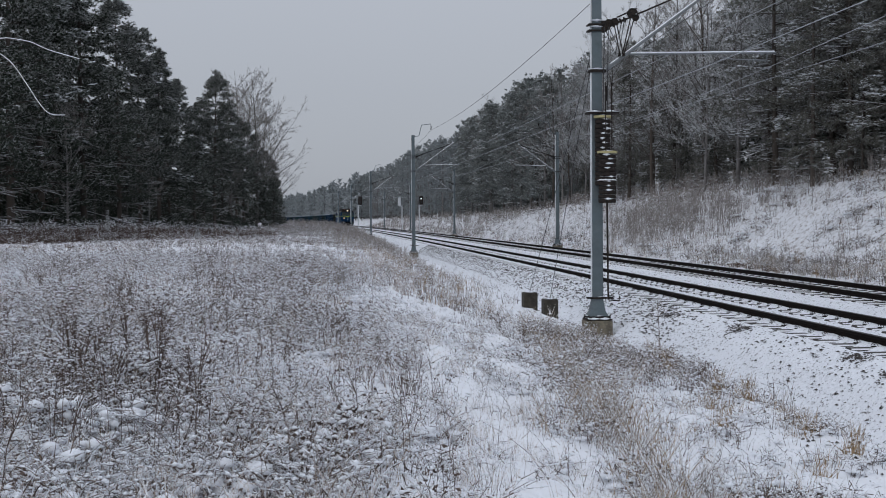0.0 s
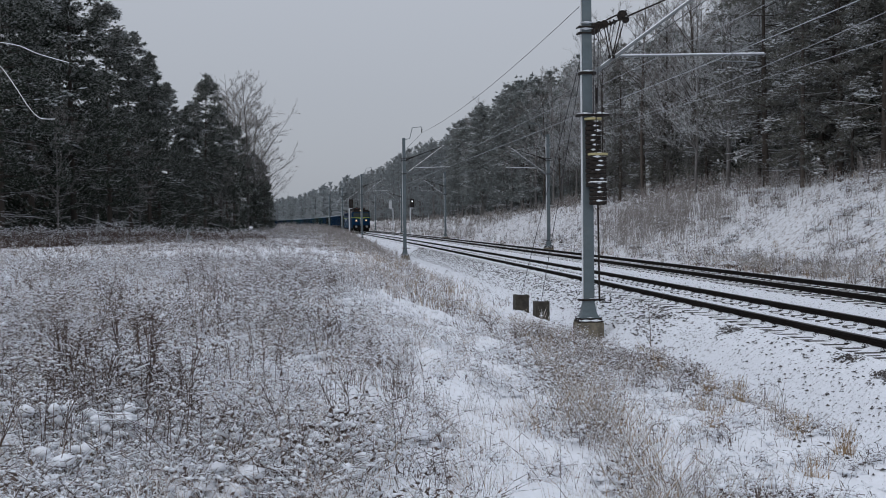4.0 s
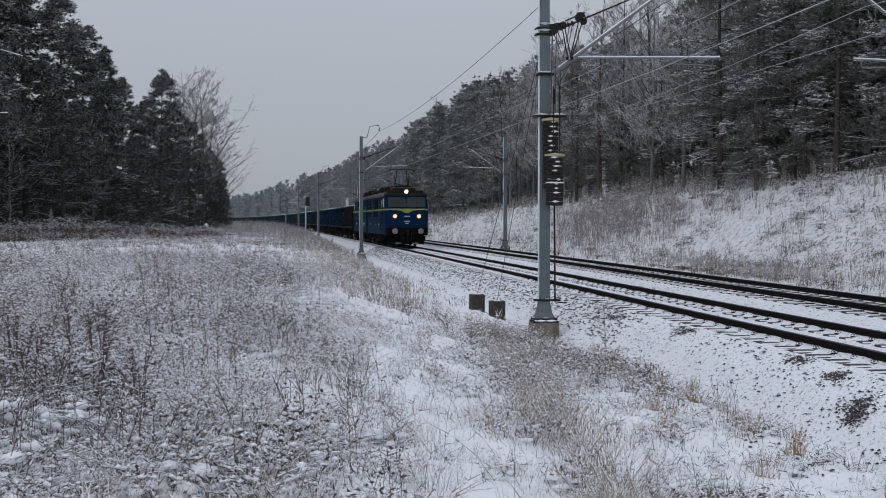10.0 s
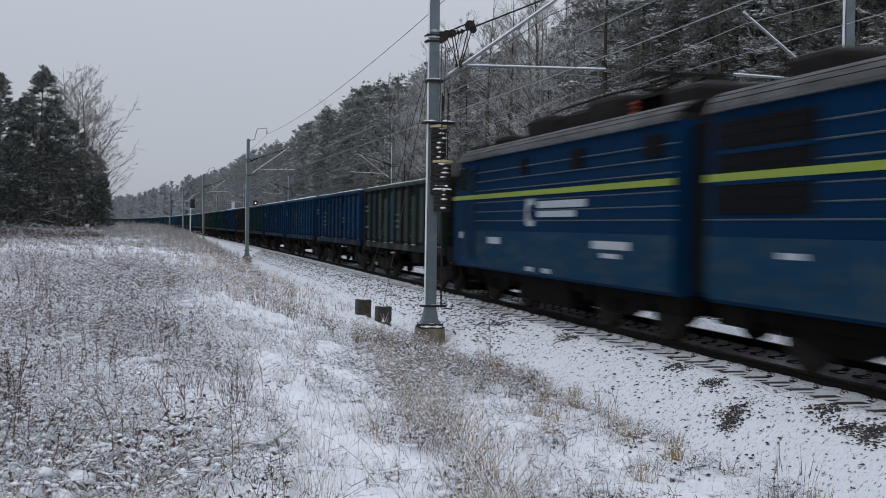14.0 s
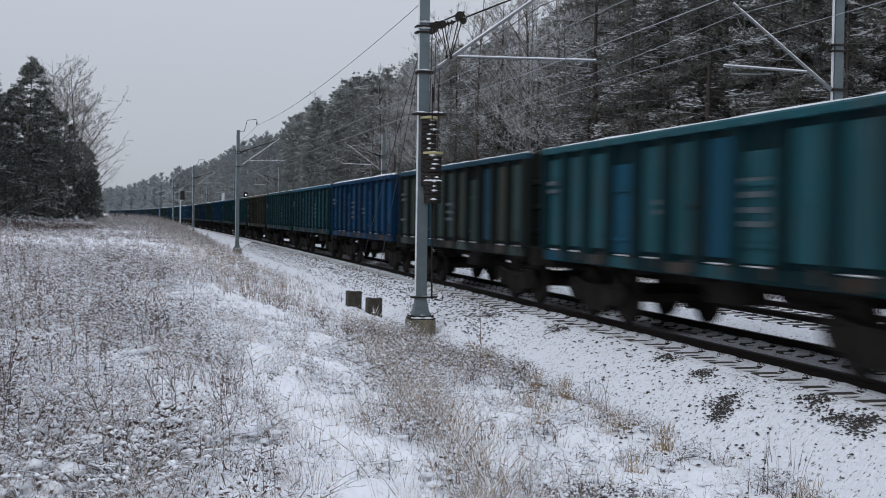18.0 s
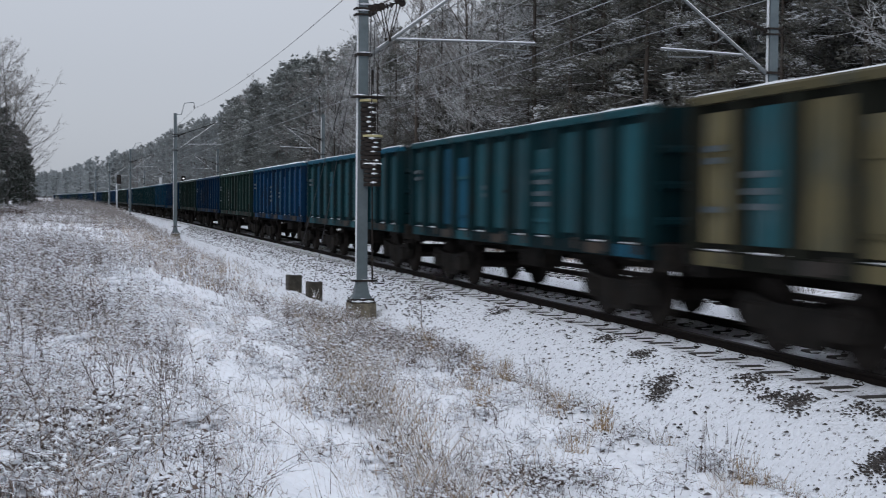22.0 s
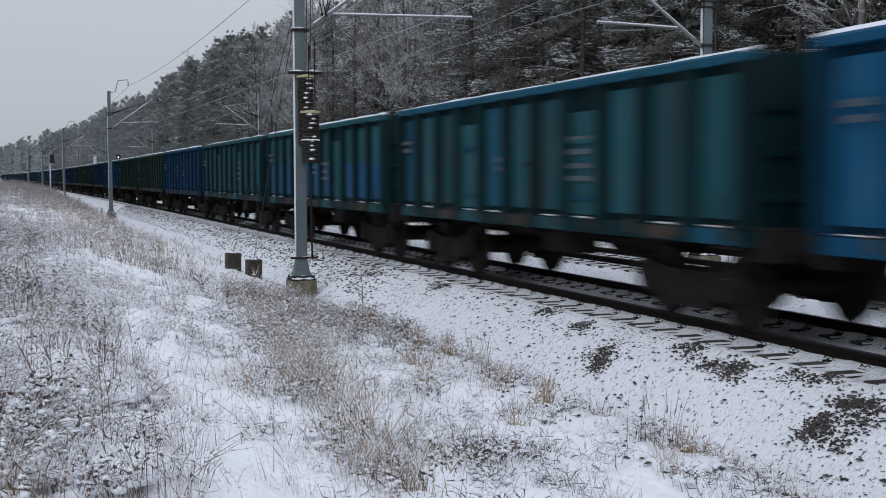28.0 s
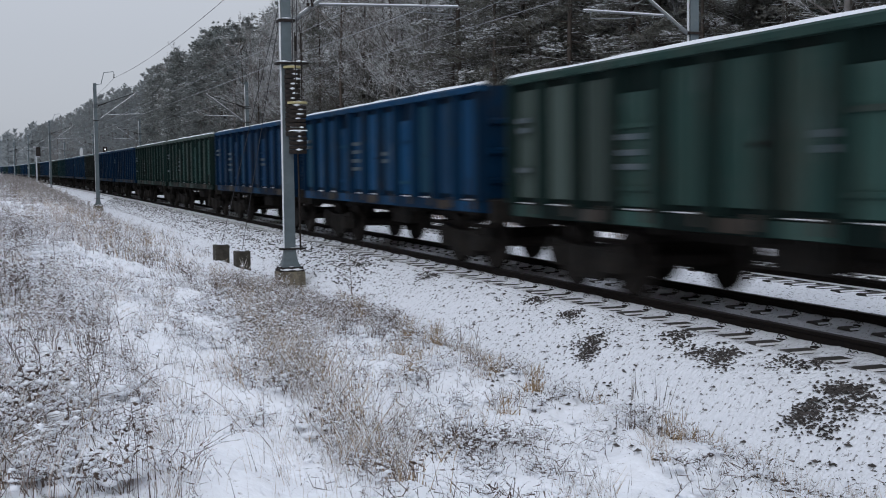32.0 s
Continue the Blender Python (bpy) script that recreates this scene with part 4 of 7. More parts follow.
    for s in (-1, 1):
        lamp = part("headlamp", MB().tube([(s * 0.82, yf + 0.1, 2.06), (s * 0.82, yf + 0.0, 2.06), (s * 0.82, yf - 0.03, 2.06)], [0.23, 0.22, 0.19], 16), DARK_IRON, loco, "round headlamp")
        part("lens", MB().tube([(s * 0.82, yf - 0.032, 2.06), (s * 0.82, yf - 0.045, 2.06)], [0.125, 0.09], 16), HEADLIGHT if front else LAMP_OFF, lamp, "glowing orange lens" if front else "unlit lens")
        part("marker_lamp", MB().tube([(s * 0.95, yf + 0.1, 1.32), (s * 0.95, yf - 0.02, 1.32)], 0.07, 12), GLASS, loco)
        part("front_rail", MB().tube([(s * 0.45, yf - 0.03, 1.50), (s * 1.2, yf + 0.01, 1.50)], 0.016, 5), DARK_IRON, loco)
    top = part("roof_lamp", MB().bevelbox(-0.28, yf + 0.35, 3.5, 0.28, yf + 0.9, 3.95, 0.06), ROOF_DARK, loco, "roof lamp housing")
    part("roof_lens", MB().tube([(0, yf + 0.36, 3.74), (0, yf + 0.335, 3.74)], [0.15, 0.12], 16), HEADLIGHT_TOP if front else LAMP_OFF, top, "bright warm lens" if front else "unlit lens")
    for z, w in ((2.06, 0.42), (1.72, 0.38), (1.58, 0.22)):
        part("marking", MB().box(-w / 2, yf - 0.014, z - 0.03, w / 2, yf + 0.04, z + 0.03), MARKING, loco, "white lettering bar")
    beam = MB().bevelbox(-1.42, yf - 0.05, 0.78, 1.42, yf + 0.4, 1.28, 0.03)
    part("buffer_beam", beam, LOCO_GRIME, loco)
    pl = MB()
    loft(pl, [[(-1.25, yf + 0.55, 0.16), (0, yf + 0.1, 0.16), (1.25, yf + 0.55, 0.16), (1.25, yf + 0.65, 0.16), (0, yf + 0.25, 0.16), (-1.25, yf + 0.65, 0.16)], [(-1.32, yf + 0.35, 0.72), (0, yf + 0.0, 0.72), (1.32, yf + 0.35, 0.72), (1.32, yf + 0.5, 0.72), (0, yf + 0.15, 0.72), (-1.32, yf + 0.5, 0.72)]])
    part("snow_plough", pl, LOCO_GRIME, loco)
    part("plough_frost", MB().box(-0.8, yf + 0.22, 0.17, 0.8, yf + 0.26, 0.27), BUFFER, loco, "frosted lower edge of the plough")
    buffers(loco, -L - 0.62, 1, BUFFER)
    for x in (-0.45, -0.3, 0.3, 0.45):
        hose = MB().tube([(x, yf - 0.05, 1.0), (x, yf - 0.18, 0.75), (x * 0.9, yf - 0.08, 0.5)], 0.025, 6)
        part("brake_hose", hose, DARK_IRON, loco)
    # roof gear
    random.seed(3 if front else 4)
    for y, w, l, h in ((-5.2, 0.8, 0.9, 0.25), (-1.6, 0.95, 1.5, 0.42), (0.6, 0.85, 1.2, 0.38), (2.4, 0.95, 1.6, 0.45), (5.6, 0.8, 1.3, 0.34)):
        part("roof_box", MB().bevelbox(-w, y - l / 2, 3.7, w, y + l / 2, 3.78 + h, 0.08), ROOF_DARK, loco, "sooty resistor or fan housing")
        part("roof_cover", MB().bevelbox(-w * 0.8, y - l * 0.42, 3.785 + h, w * 0.8, y + l * 0.42, 3.82 + h, 0.015), ROOF_GREY, loco, "pale dusted cover plate")
    part("roof_end", MB().bevelbox(-1.2, yf + 0.62, 3.62, 1.2, yf + 2.2, 3.84, 0.06), ROOF_DARK, loco, "sooty cab roof")
    pantograph(loco, -3.9 if front else 4.0, 4.12, front)
    bus = MB().tube([(0.5, -4, 4.2), (0.55, -1, 4.35), (0.5, 2, 4.4), (0.5, 5, 4.3)], 0.02, 5)
    part("roof_cable", bus, ROOF_DARK, loco)
    under = MB().bevelbox(-1.25, -1.6, 0.28, 1.25, 1.6, 0.9, 0.05).bevelbox(-1.2, -6.6, 0.6, 1.2, 6.6, 0.84, 0.03).bevelbox(-1.3, L - 1.2, 0.5, 1.3, L - 0.2, 0.82, 0.03)
    part("underframe", under, LOCO_GRIME, loco)
    for y in (-4.0, 4.0):
        bogie(loco, y, 0.62, 1.4, wide=1.15, grime=LOCO_GRIME)
    # black bellows made extra wide, standing in for the shade between sections
    gang = MB().bevelbox(-1.2, E - 0.02, 0.9, 1.2, L + 0.33, 3.4, 0.03)
    part("gangway", gang, LOUVRE, loco, "dark rubber gangway, widened to darken the gap")
    return loco


def wagon_paint(name, colour, worn, grime, patch=None, scuff=(0.115, 0.135, 0.140)):
    return material(name, colour, 0.6, spots=worn, scale=2.2, amount=0.75, spec=0.04, bump=0.1, bump_scale=12, second=grime, second_scale=1.1, second_at=(0.52, 0.74), stretch=(1, 1.6, 0.45), per_object=0.26, patch=patch, scuff=scuff)


STREAK = wagon_paint("wagon_rust_streaks", (0.036, 0.036, 0.034), (0.065, 0.044, 0.030), (0.022, 0.023, 0.024), None, None)
WAGON_MARK = material("faded_lettering", (0.085, 0.10, 0.105), 0.7, spots=(0.04, 0.07, 0.09), scale=9, amount=0.8)
PAINTS = {
    "blue": (wagon_paint("wagon_blue", (0.005, 0.044, 0.108), (0.006, 0.036, 0.084), (0.013, 0.036, 0.060), (0.010, 0.047, 0.080)), "bright blue"),
    "cyan": (wagon_paint("wagon_light_blue", (0.0075, 0.0750, 0.1537), (0.0090, 0.0562, 0.1125), (0.0150, 0.0450, 0.0675)), "clean light blue"),
    "navy": (wagon_paint("wagon_navy", (0.004, 0.033, 0.086), (0.006, 0.028, 0.060), (0.015, 0.026, 0.036), (0.006, 0.038, 0.078)), "dull dark blue"),
    "teal": (wagon_paint("wagon_teal", (0.013, 0.068, 0.082), (0.018, 0.057, 0.068), (0.030, 0.047, 0.050), (0.010, 0.059, 0.094)), "faded teal"),
    "green": (wagon_paint("wagon_green", (0.023, 0.058, 0.051), (0.034, 0.057, 0.048), (0.056, 0.056, 0.045), (0.048, 0.066, 0.058)), "grimy grey-green"),
    "brown": (wagon_paint("wagon_brown", (0.022, 0.050, 0.050), (0.048, 0.052, 0.040), (0.075, 0.065, 0.042), (0.012, 0.04, 0.06)), "mottled olive and teal"),
    "ochre": (wagon_paint("wagon_ochre", (0.115, 0.098, 0.052), (0.085, 0.075, 0.042), (0.025, 0.042, 0.044)), "ochre and teal patched"),
}
PAINTS["twotone"] = (wagon_paint("wagon_pale_teal", (0.013, 0.078, 0.088), (0.018, 0.065, 0.074), (0.016, 0.050, 0.062)), "teal and blue two-tone")
NEW_BLUE = material("wagon_newer_blue", (0.004, 0.064, 0.150), 0.6, spots=(0.005, 0.050, 0.115), scale=2.2, amount=0.7, spec=0.12, bump=0.1, bump_scale=12, per_object=0.15)
# soot and brake dust, with shade put into the colour of ribs, hollows, ends
SOOT_SHADE = {k: wagon_paint("sooty_" + k, c, tuple(0.8 * v for v in c), (0.018, 0.017, 0.015), None, None) for k, c in (
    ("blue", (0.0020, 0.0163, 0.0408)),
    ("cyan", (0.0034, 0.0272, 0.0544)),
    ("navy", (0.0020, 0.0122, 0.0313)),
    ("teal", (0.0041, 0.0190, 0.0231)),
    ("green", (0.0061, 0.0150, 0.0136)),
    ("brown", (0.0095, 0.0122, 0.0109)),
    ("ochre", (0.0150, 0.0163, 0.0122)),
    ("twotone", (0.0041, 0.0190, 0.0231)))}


def build_wagon(kind):
    paint, words = PAINTS[kind]
    w = thing("open_goods_wagon", words + " high-sided open goods wagon with ribbed sides", "goods wagon", "goods wagons in the train")
    L, top, low = 6.42, 3.10, 1.22
    hinge, ledge = {}, {}
    for s in (-1, 1):
        x0, x1 = sorted((s * 1.33, s * 1.36))
        side = part("side_wall", MB().box(x0, -L, low, x1, L, top), SOOT_SHADE[kind], w, words + " steel side")
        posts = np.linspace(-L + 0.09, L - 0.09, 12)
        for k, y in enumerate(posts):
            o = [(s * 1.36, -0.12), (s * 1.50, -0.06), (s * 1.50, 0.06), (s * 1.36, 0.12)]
            part("side_post", MB().prism([(p, y + q) for p, q in o], "z", low, top - 0.02), SOOT_SHADE[kind], side)
        for k, (a, e) in enumerate(zip(posts[:-1], posts[1:])):
            if k in (3, 7) and s < 0:
                d = part("side_door", MB().bevelbox(sorted((s * 1.36, s * 1.40))[0], a + 0.14, low + 0.05, sorted((s * 1.36, s * 1.40))[1], e - 0.14, low + 1.5, 0.004), paint, side)
                part("door_bar", MB().box(sorted((s * 1.40, s * 1.43))[0], a + 0.16, low + 0.25, sorted((s * 1.40, s * 1.43))[1], e - 0.16, low + 0.31), paint, d)
                part("door_bar", MB().box(sorted((s * 1.40, s * 1.43))[0], a + 0.16, low + 1.05, sorted((s * 1.40, s * 1.43))[1], e - 0.16, low + 1.11), paint, d)
            elif s < 0:
                face = [(s * 1.36, a + 0.13), (s * 1.42, a + 0.3), (s * 1.42, e - 0.3), (s * 1.36, e - 0.13)]
                split = low + 0.92 if kind == "twotone" else low + 0.1
                part("side_panel", MB().prism(face, "z", split, top - 0.16), PAINTS["teal"][0] if kind == "ochre" and k in (4, 5, 9) else paint, side)
                if kind == "twotone":
                    part("repainted_panel", MB().prism(face, "z", low + 0.1, split), NEW_BLUE, side, "newer blue paint")
        rim = part("top_rail", MB().bevelbox(sorted((s * 1.30, s * 1.49))[0], -L - 0.02, top - 0.05, sorted((s * 1.30, s * 1.49))[1], L + 0.02, top + 0.07, 0.03), paint, w)
        sn = MB()
        n = 20
        random.seed(len(words) + s)
        pts = [(s * 1.395 + random.uniform(-0.02, 0.02), -L + 2 * L * i / n, top + 0.075) for i in range(n + 1)]
        laden = kind in ("blue", "cyan", "green", "twotone")
        sn.tube(pts, [random.uniform(0.034, 0.056) if laden else random.uniform(0.016, 0.040) for _ in pts], 6)
        part("rim_snow", sn, SNOW if laden else SNOW_THIN, rim, "frost and snow on the rail")
        part("sill", MB().bevelbox(sorted((s * 1.22, s * 1.42))[0], -L, low - 0.20, sorted((s * 1.22, s * 1.42))[1], L, low, 0.01), SOOT_SHADE[kind], w, "grimy painted sill")
        if s < 0:
            for k in (0, 4, 7, 10):
                part("sill_flap", MB().box(-1.434, posts[k] + 0.12, low - 0.19, -1.42, posts[k + 1] - 0.1, low - 0.015), paint, w, "painted drop flap")
        for k in range(11 if s < 0 else 0):
            a, e = posts[k], posts[k + 1]
            if hinge.get(s) is None:
                hinge[s] = part("hinge", MB().box(sorted((s * 1.42, s * 1.445))[0], -0.07, low - 0.14, sorted((s * 1.42, s * 1.445))[1], 0.07, low + 0.04), STREAK, w, at=pose(0, a + 0.3, 0))
                ledge[s] = part("ledge_snow", MB().blob((s * 1.41, 0, low + 0.012), 0.035, 0.36, 0.016), SNOW_THIN, w, "thin snow along the sill", at=pose(0, (a + e) / 2, 0))
            else:
                twin(hinge[s], w, pose(0, a + 0.3, 0))
                if (k * 7 + len(words)) % 3:
                    twin(ledge[s], w, pose(0, (a + e) / 2, 0))
            if k in (1, 5, 8):
                part("flap", MB().box(sorted((s * 1.42, s * 1.432))[0], a + 0.42, low - 0.18, sorted((s * 1.42, s * 1.432))[1], e - 0.1, low - 0.02), STREAK, w, "rust-streaked flap")
        dy = {"blue": 0.0, "cyan": -2.3, "navy": 2.35, "teal": -3.5, "green": 1.2, "brown": -1.15, "ochre": 3.5, "twotone": -2.4}[kind]
        for y, q, zs in ((1.35 + dy, 0.75, (2.30, 2.12, 1.92, 1.74)[len(kind) % 2:]), (-0.9 - dy * 0.5, 0.4, (2.05, 1.9)), (5.75, 0.32, (2.45, 2.3, 1.7, 1.55)[:len(kind) % 3 + 1])) if s < 0 else ():
            for k, z in enumerate(zs):
                part("marking", MB().box(s * 1.512 if q < 0.4 else s * 1.428, y - q / 2, z, s * 1.40, y + q * (0.5 - 0.08 * (k % 2)), z + 0.075), WAGON_MARK, side, "faded lettering bar")
        part("ladder", MB().tube([(s * 1.47, -L + 0.2, 0.6), (s * 1.47, -L + 0.2, top - 0.1)], 0.015, 5).tube([(s * 1.47, -L + 0.55, 0.6), (s * 1.47, -L + 0.55, 1.6)], 0.015, 5).tube([(s * 1.47, -L + 0.2, 0.65), (s * 1.47, -L + 0.55, 0.65)], 0.015, 5).tube([(s * 1.47, -L + 0.2, 1.0), (s * 1.47, -L + 0.55, 1.0)], 0.015, 5), GRIME, w, "corner steps and grab rail")
    for e in (-1, 1):
        y0, y1 = sorted((e * L, e * (L - 0.05)))
        # end walls take the darker paint that stands in for shade between wagons
        end = part("end_wall", MB().box(-1.33, y0, low, 1.33, y1, top + 0.05), SOOT_SHADE[kind], w)
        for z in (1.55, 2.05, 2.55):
            part("end_rib", MB().prism([(e * L, z - 0.07), (e * (L + 0.08), z - 0.03), (e * (L + 0.08), z + 0.03), (e * L, z + 0.07)], "x", -1.3, 1.3), SOOT_SHADE[kind], end)
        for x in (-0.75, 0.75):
            part("end_post", MB().box(x - 0.06, sorted((e * L, e * (L + 0.1)))[0], low - 0.2, x + 0.06, sorted((e * L, e * (L + 0.1)))[1], top), SOOT_SHADE[kind], end)
        buffers(w, e * 7.02, -e, GRIME)
        part("headstock", MB().bevelbox(-1.3, sorted((e * (L - 0.1), e * (L + 0.12)))[0], 0.86, 1.3, sorted((e * (L - 0.1), e * (L + 0.12)))[1], 1.24, 0.02), GRIME, w)
    part("floor", MB().box(-1.33, -L, low - 0.04, 1.33, L, low + 0.05), GRIME, w)
    load = MB()
    random.seed(7)
    for k in range(16):
        load.blob((random.uniform(-0.5, 0.5), -5.9 + 0.8 * k, 2.0), 1.0, 1.1, random.uniform(0.5, 0.8), 0, 0.15)
    part("coal_load", load, ROOF_DARK, w, "dark heaped load")
    fr = MB().bevelbox(-0.3, -L, 0.78, -0.12, L, 1.18, 0.02).bevelbox(0.12, -L, 0.78, 0.3, L, 1.18, 0.02)
    fr.tube([(0.5, -1.4, 0.78), (0.5, 0.4, 0.78)], 0.2, 10).bevelbox(-0.9, -0.8, 0.62, -0.4, 0.3, 1.1, 0.04)
    for y in (-2.2, 0, 2.2):
        fr.bevelbox(-1.25, y - 0.06, 0.92, 1.25, y + 0.06, 1.18, 0.01)
    fr.tube([(-0.95, -2.8, 0.75), (0.95, -2.8, 0.75)], 0.03, 6).tube([(0.8, -2.8, 0.75), (0.8, 2.8, 0.7)], 0.025, 5)
    part("underframe", fr, GRIME, w, "grimy underframe with brake gear")
    for y in (-4.5, 4.5):
        bogie(w, y, 0.46, 0.9, wide=1.05)
    return w


PITCH = 14.04
# how far the first wagon's front lies along the track, by time
RUN = ((0, 312.6), (3, 252.4), (6, 192.2), (10, 112.0), (13, 51.6), (14, 31.6), (16.5, -17.3), (19, -66.6), (21.5, -115.8), (24, -164.8), (28, -241.9), (30.5, -289.7), (32, -318.6))
# first letter of each wagon's paint, from the locomotive backwards
ORDER = "rnbbtrbttottbgngnctwtbggbnggnnrbntgbnrtgnbgtnbgtn"
KINDS = {"b": "blue", "c": "cyan", "n": "navy", "t": "teal", "g": "green", "o": "ochre", "r": "brown", "w": "twotone"}
TRAIN = []


def build_train():
    TRAIN.append((build_section(True), -22.85, False))
    TRAIN.append((build_section(False), -7.7, True))
    first = {}
    for i, c in enumerate(ORDER):
        if c not in first:
            first[c] = ob = build_wagon(KINDS[c])
        else:
            ob = copy_thing(first[c], Matrix.Identity(4))
        TRAIN.append((ob, PITCH * (i + 0.5), False))


build_train()


def motions():
    """The whole train runs towards the camera and past it at one speed."""
    for ob, place, turned in TRAIN:
        rows = []
        for t, run in RUN:
            y = place + run
            rows.append((t, pose(centre(y), y, 0, 0, 0, heading(y) + (180 if turned else 0))))
        walk(ob, rows)


# ---- woods ----
BARK = material("pine_bark", (0.060, 0.052, 0.046), 0.95, spots=(0.085, 0.068, 0.056), scale=4, amount=0.6, bump=0.6, bump_scale=12, stretch=(1, 1, 0.3), per_object=0.3)
GREY_BARK = material("frosted_bark", (0.115, 0.108, 0.102), 0.95, spots=(0.24, 0.235, 0.235), scale=4, amount=0.7, bump=0.6, bump_scale=12, stretch=(1, 1, 0.3), per_object=0.3)
NEEDLES = material("pine_needles", (0.026, 0.034, 0.025), 0.8, spots=(0.060, 0.070, 0.056), scale=1.2, amount=0.7, per_island=0.45, spec=0.2)
TWIG = material("bare_twigs", (0.16, 0.145, 0.135), 0.95, spots=(0.30, 0.29, 0.285), scale=3, amount=0.7, per_island=0.3, spec=0.1)
TWIG_DARK = material("dark_twigs", (0.19, 0.175, 0.165), 0.95, spots=(0.40, 0.39, 0.385), scale=3, amount=0.6, per_island=0.3, spec=0.1)
# frost on the needles, their colour lightened further for haze
FROST_HAZE_NEEDLES = material("frosted_needles", (0.15, 0.168, 0.163), 0.85, spots=(0.32, 0.345, 0.345), scale=1.2, amount=0.7, per_island=0.45, spec=0.1)
FROST_TWIG = material("frosted_twigs", (0.345, 0.352, 0.354), 0.95, spots=(0.62, 0.635, 0.645), scale=3, amount=0.8, per_island=0.3, spec=0.1)
# far needles: distance haze put into an even, pale base colour
HAZE_NEEDLES = material("hoar_frosted_needles", (0.225, 0.247, 0.254), 0.9, spots=(0.30, 0.325, 0.333), scale=0.3, amount=0.6, per_island=0.15, spec=0.1)
DUSTY = material("snow_dusted_tips", (0.215, 0.225, 0.215), 0.9, spots=(0.40, 0.415, 0.415), scale=1.2, amount=0.7, per_island=0.4, spec=0.1)
BRANCHY = material("shaded_spruce_needles", (0.115, 0.116, 0.100), 0.85, spots=(0.21, 0.206, 0.19), scale=1.2, amount=0.7, per_island=0.45, spec=0.1)
BOUGH_SNOW = material("snow_on_boughs", (0.74, 0.77, 0.80), 0.9, spots=(0.5, 0.53, 0.55), scale=3, amount=0.6, spec=0.1, per_island=0.15)


class Soup:
    """Triangles gathered as arrays."""

    def __init__(self):
        self.V, self.T, self.M, self.n = [], [], [], 0

    def add(self, v, t, m):
        v, t = np.asarray(v, float).reshape(-1, 3), np.asarray(t, int).reshape(-1, 3)
        self.V.append(v)
        self.T.append(t + self.n)
        self.M.append(np.full(len(t), m, np.int32) if np.isscalar(m) else np.asarray(m, np.int32))
        self.n += len(v)

    def blades(self, base, tip, width, m):
        """One thin triangle from each base to its tip, its flat turned at random."""
        d = tip - base
        side = np.cross(d, RNG.normal(size=d.shape))
        side /= np.linalg.norm(side, axis=1, keepdims=True) + 1e-9
        w = (np.asarray(width) * np.ones(len(d)))[:, None]
        mid = base + d * 0.55
        v = np.stack([base, mid + side * w * 0.5, tip, mid - side * w * 0.5], 1).reshape(-1, 3)
        k = 4 * np.arange(len(d))[:, None]
        t = np.concatenate([k + np.array([[0, 1, 2]]), k + np.array([[0, 2, 3]])])
        self.add(v, t, m)

    def needles(self, base, tip, width, m):
        """One triangle from each base to its tip."""
        d = tip - base
        side = np.cross(d, RNG.normal(size=d.shape))
        side /= np.linalg.norm(side, axis=1, keepdims=True) + 1e-9
        w = (np.asarray(width) * np.ones(len(d)))[:, None] * 0.5
        v = np.stack([base + side * w, base - side * w, tip], 1).reshape(-1, 3)
        self.add(v, 3 * np.arange(len(d))[:, None] + np.array([[0, 1, 2]]), m)

    def rods(self, a, b, ra, rb, m, sides=3):
        """Tapered rods from a to b."""
        d = b - a
        x = np.cross(d, np.array([0.31, 0.57, 0.76]))
        x /= np.linalg.norm(x, axis=1, keepdims=True) + 1e-9
        y = np.cross(d, x)
        y /= np.linalg.norm(y, axis=1, keepdims=True) + 1e-9
        n = len(a)
        ra, rb = np.ones(n) * ra, np.ones(n) * rb
        rings = []
        for p, r in ((a, ra), (b, rb)):
            for k in range(sides):
                q = 2 * math.pi * k / sides
                rings.append(p + (x * math.cos(q) + y * math.sin(q)) * r[:, None])
        v = np.stack(rings, 1).reshape(-1, 3)
        base = 2 * sides * np.arange(n)[:, None]
        t = []
        for k in range(sides):
            k2 = (k + 1) % sides
            t += [base + np.array([[k, k2, sides + k2]]), base + np.array([[k, sides + k2, sides + k]])]
        self.add(v, np.concatenate(t), m)

    def mesh(self, name, mats, smooth=False):
        return array_mesh(name, np.concatenate(self.V), np.concatenate(self.T), mats, np.concatenate(self.M), smooth)


RNG = np.random.default_rng(21)


class Kind:
    """One grown tree: its triangles, and its two meshes made when first planted."""

    def __init__(self, tr, cr, leaf, name, bark=None):
        self.bark = bark or BARK
        self.tr, self.cr, self.leaf, self.name, self.made = tr, cr, leaf, name, None

    def meshes(self):
        if self.made is None:
            self.made = (self.tr.mesh(self.name + "_trunk", [self.bark, BOUGH_SNOW]), self.cr.mesh(self.name + "_crown", [self.leaf, BOUGH_SNOW, DUSTY]))
        return self.made


def trunk_rods(s, H, r0, lean=0.3, segs=7, m=0, sides=7):
    z = np.linspace(-0.3, H, segs + 1)
    w = np.stack([lean * np.sin(z / H * 2.1 + RNG.uniform(0, 6)) * z / H, lean * np.sin(z / H * 1.7 + RNG.uniform(0, 6)) * z / H, z], 1)
    r = r0 * (1 - 0.93 * np.clip(z / H, 0, 1) ** 1.1)
    s.rods(w[:-1], w[1:], r[:-1], r[1:], m, sides)
    return w


def along(w, z):
    return np.stack([np.interp(z, w[:, 2], w[:, 0]), np.interp(z, w[:, 2], w[:, 1]), z], 1)


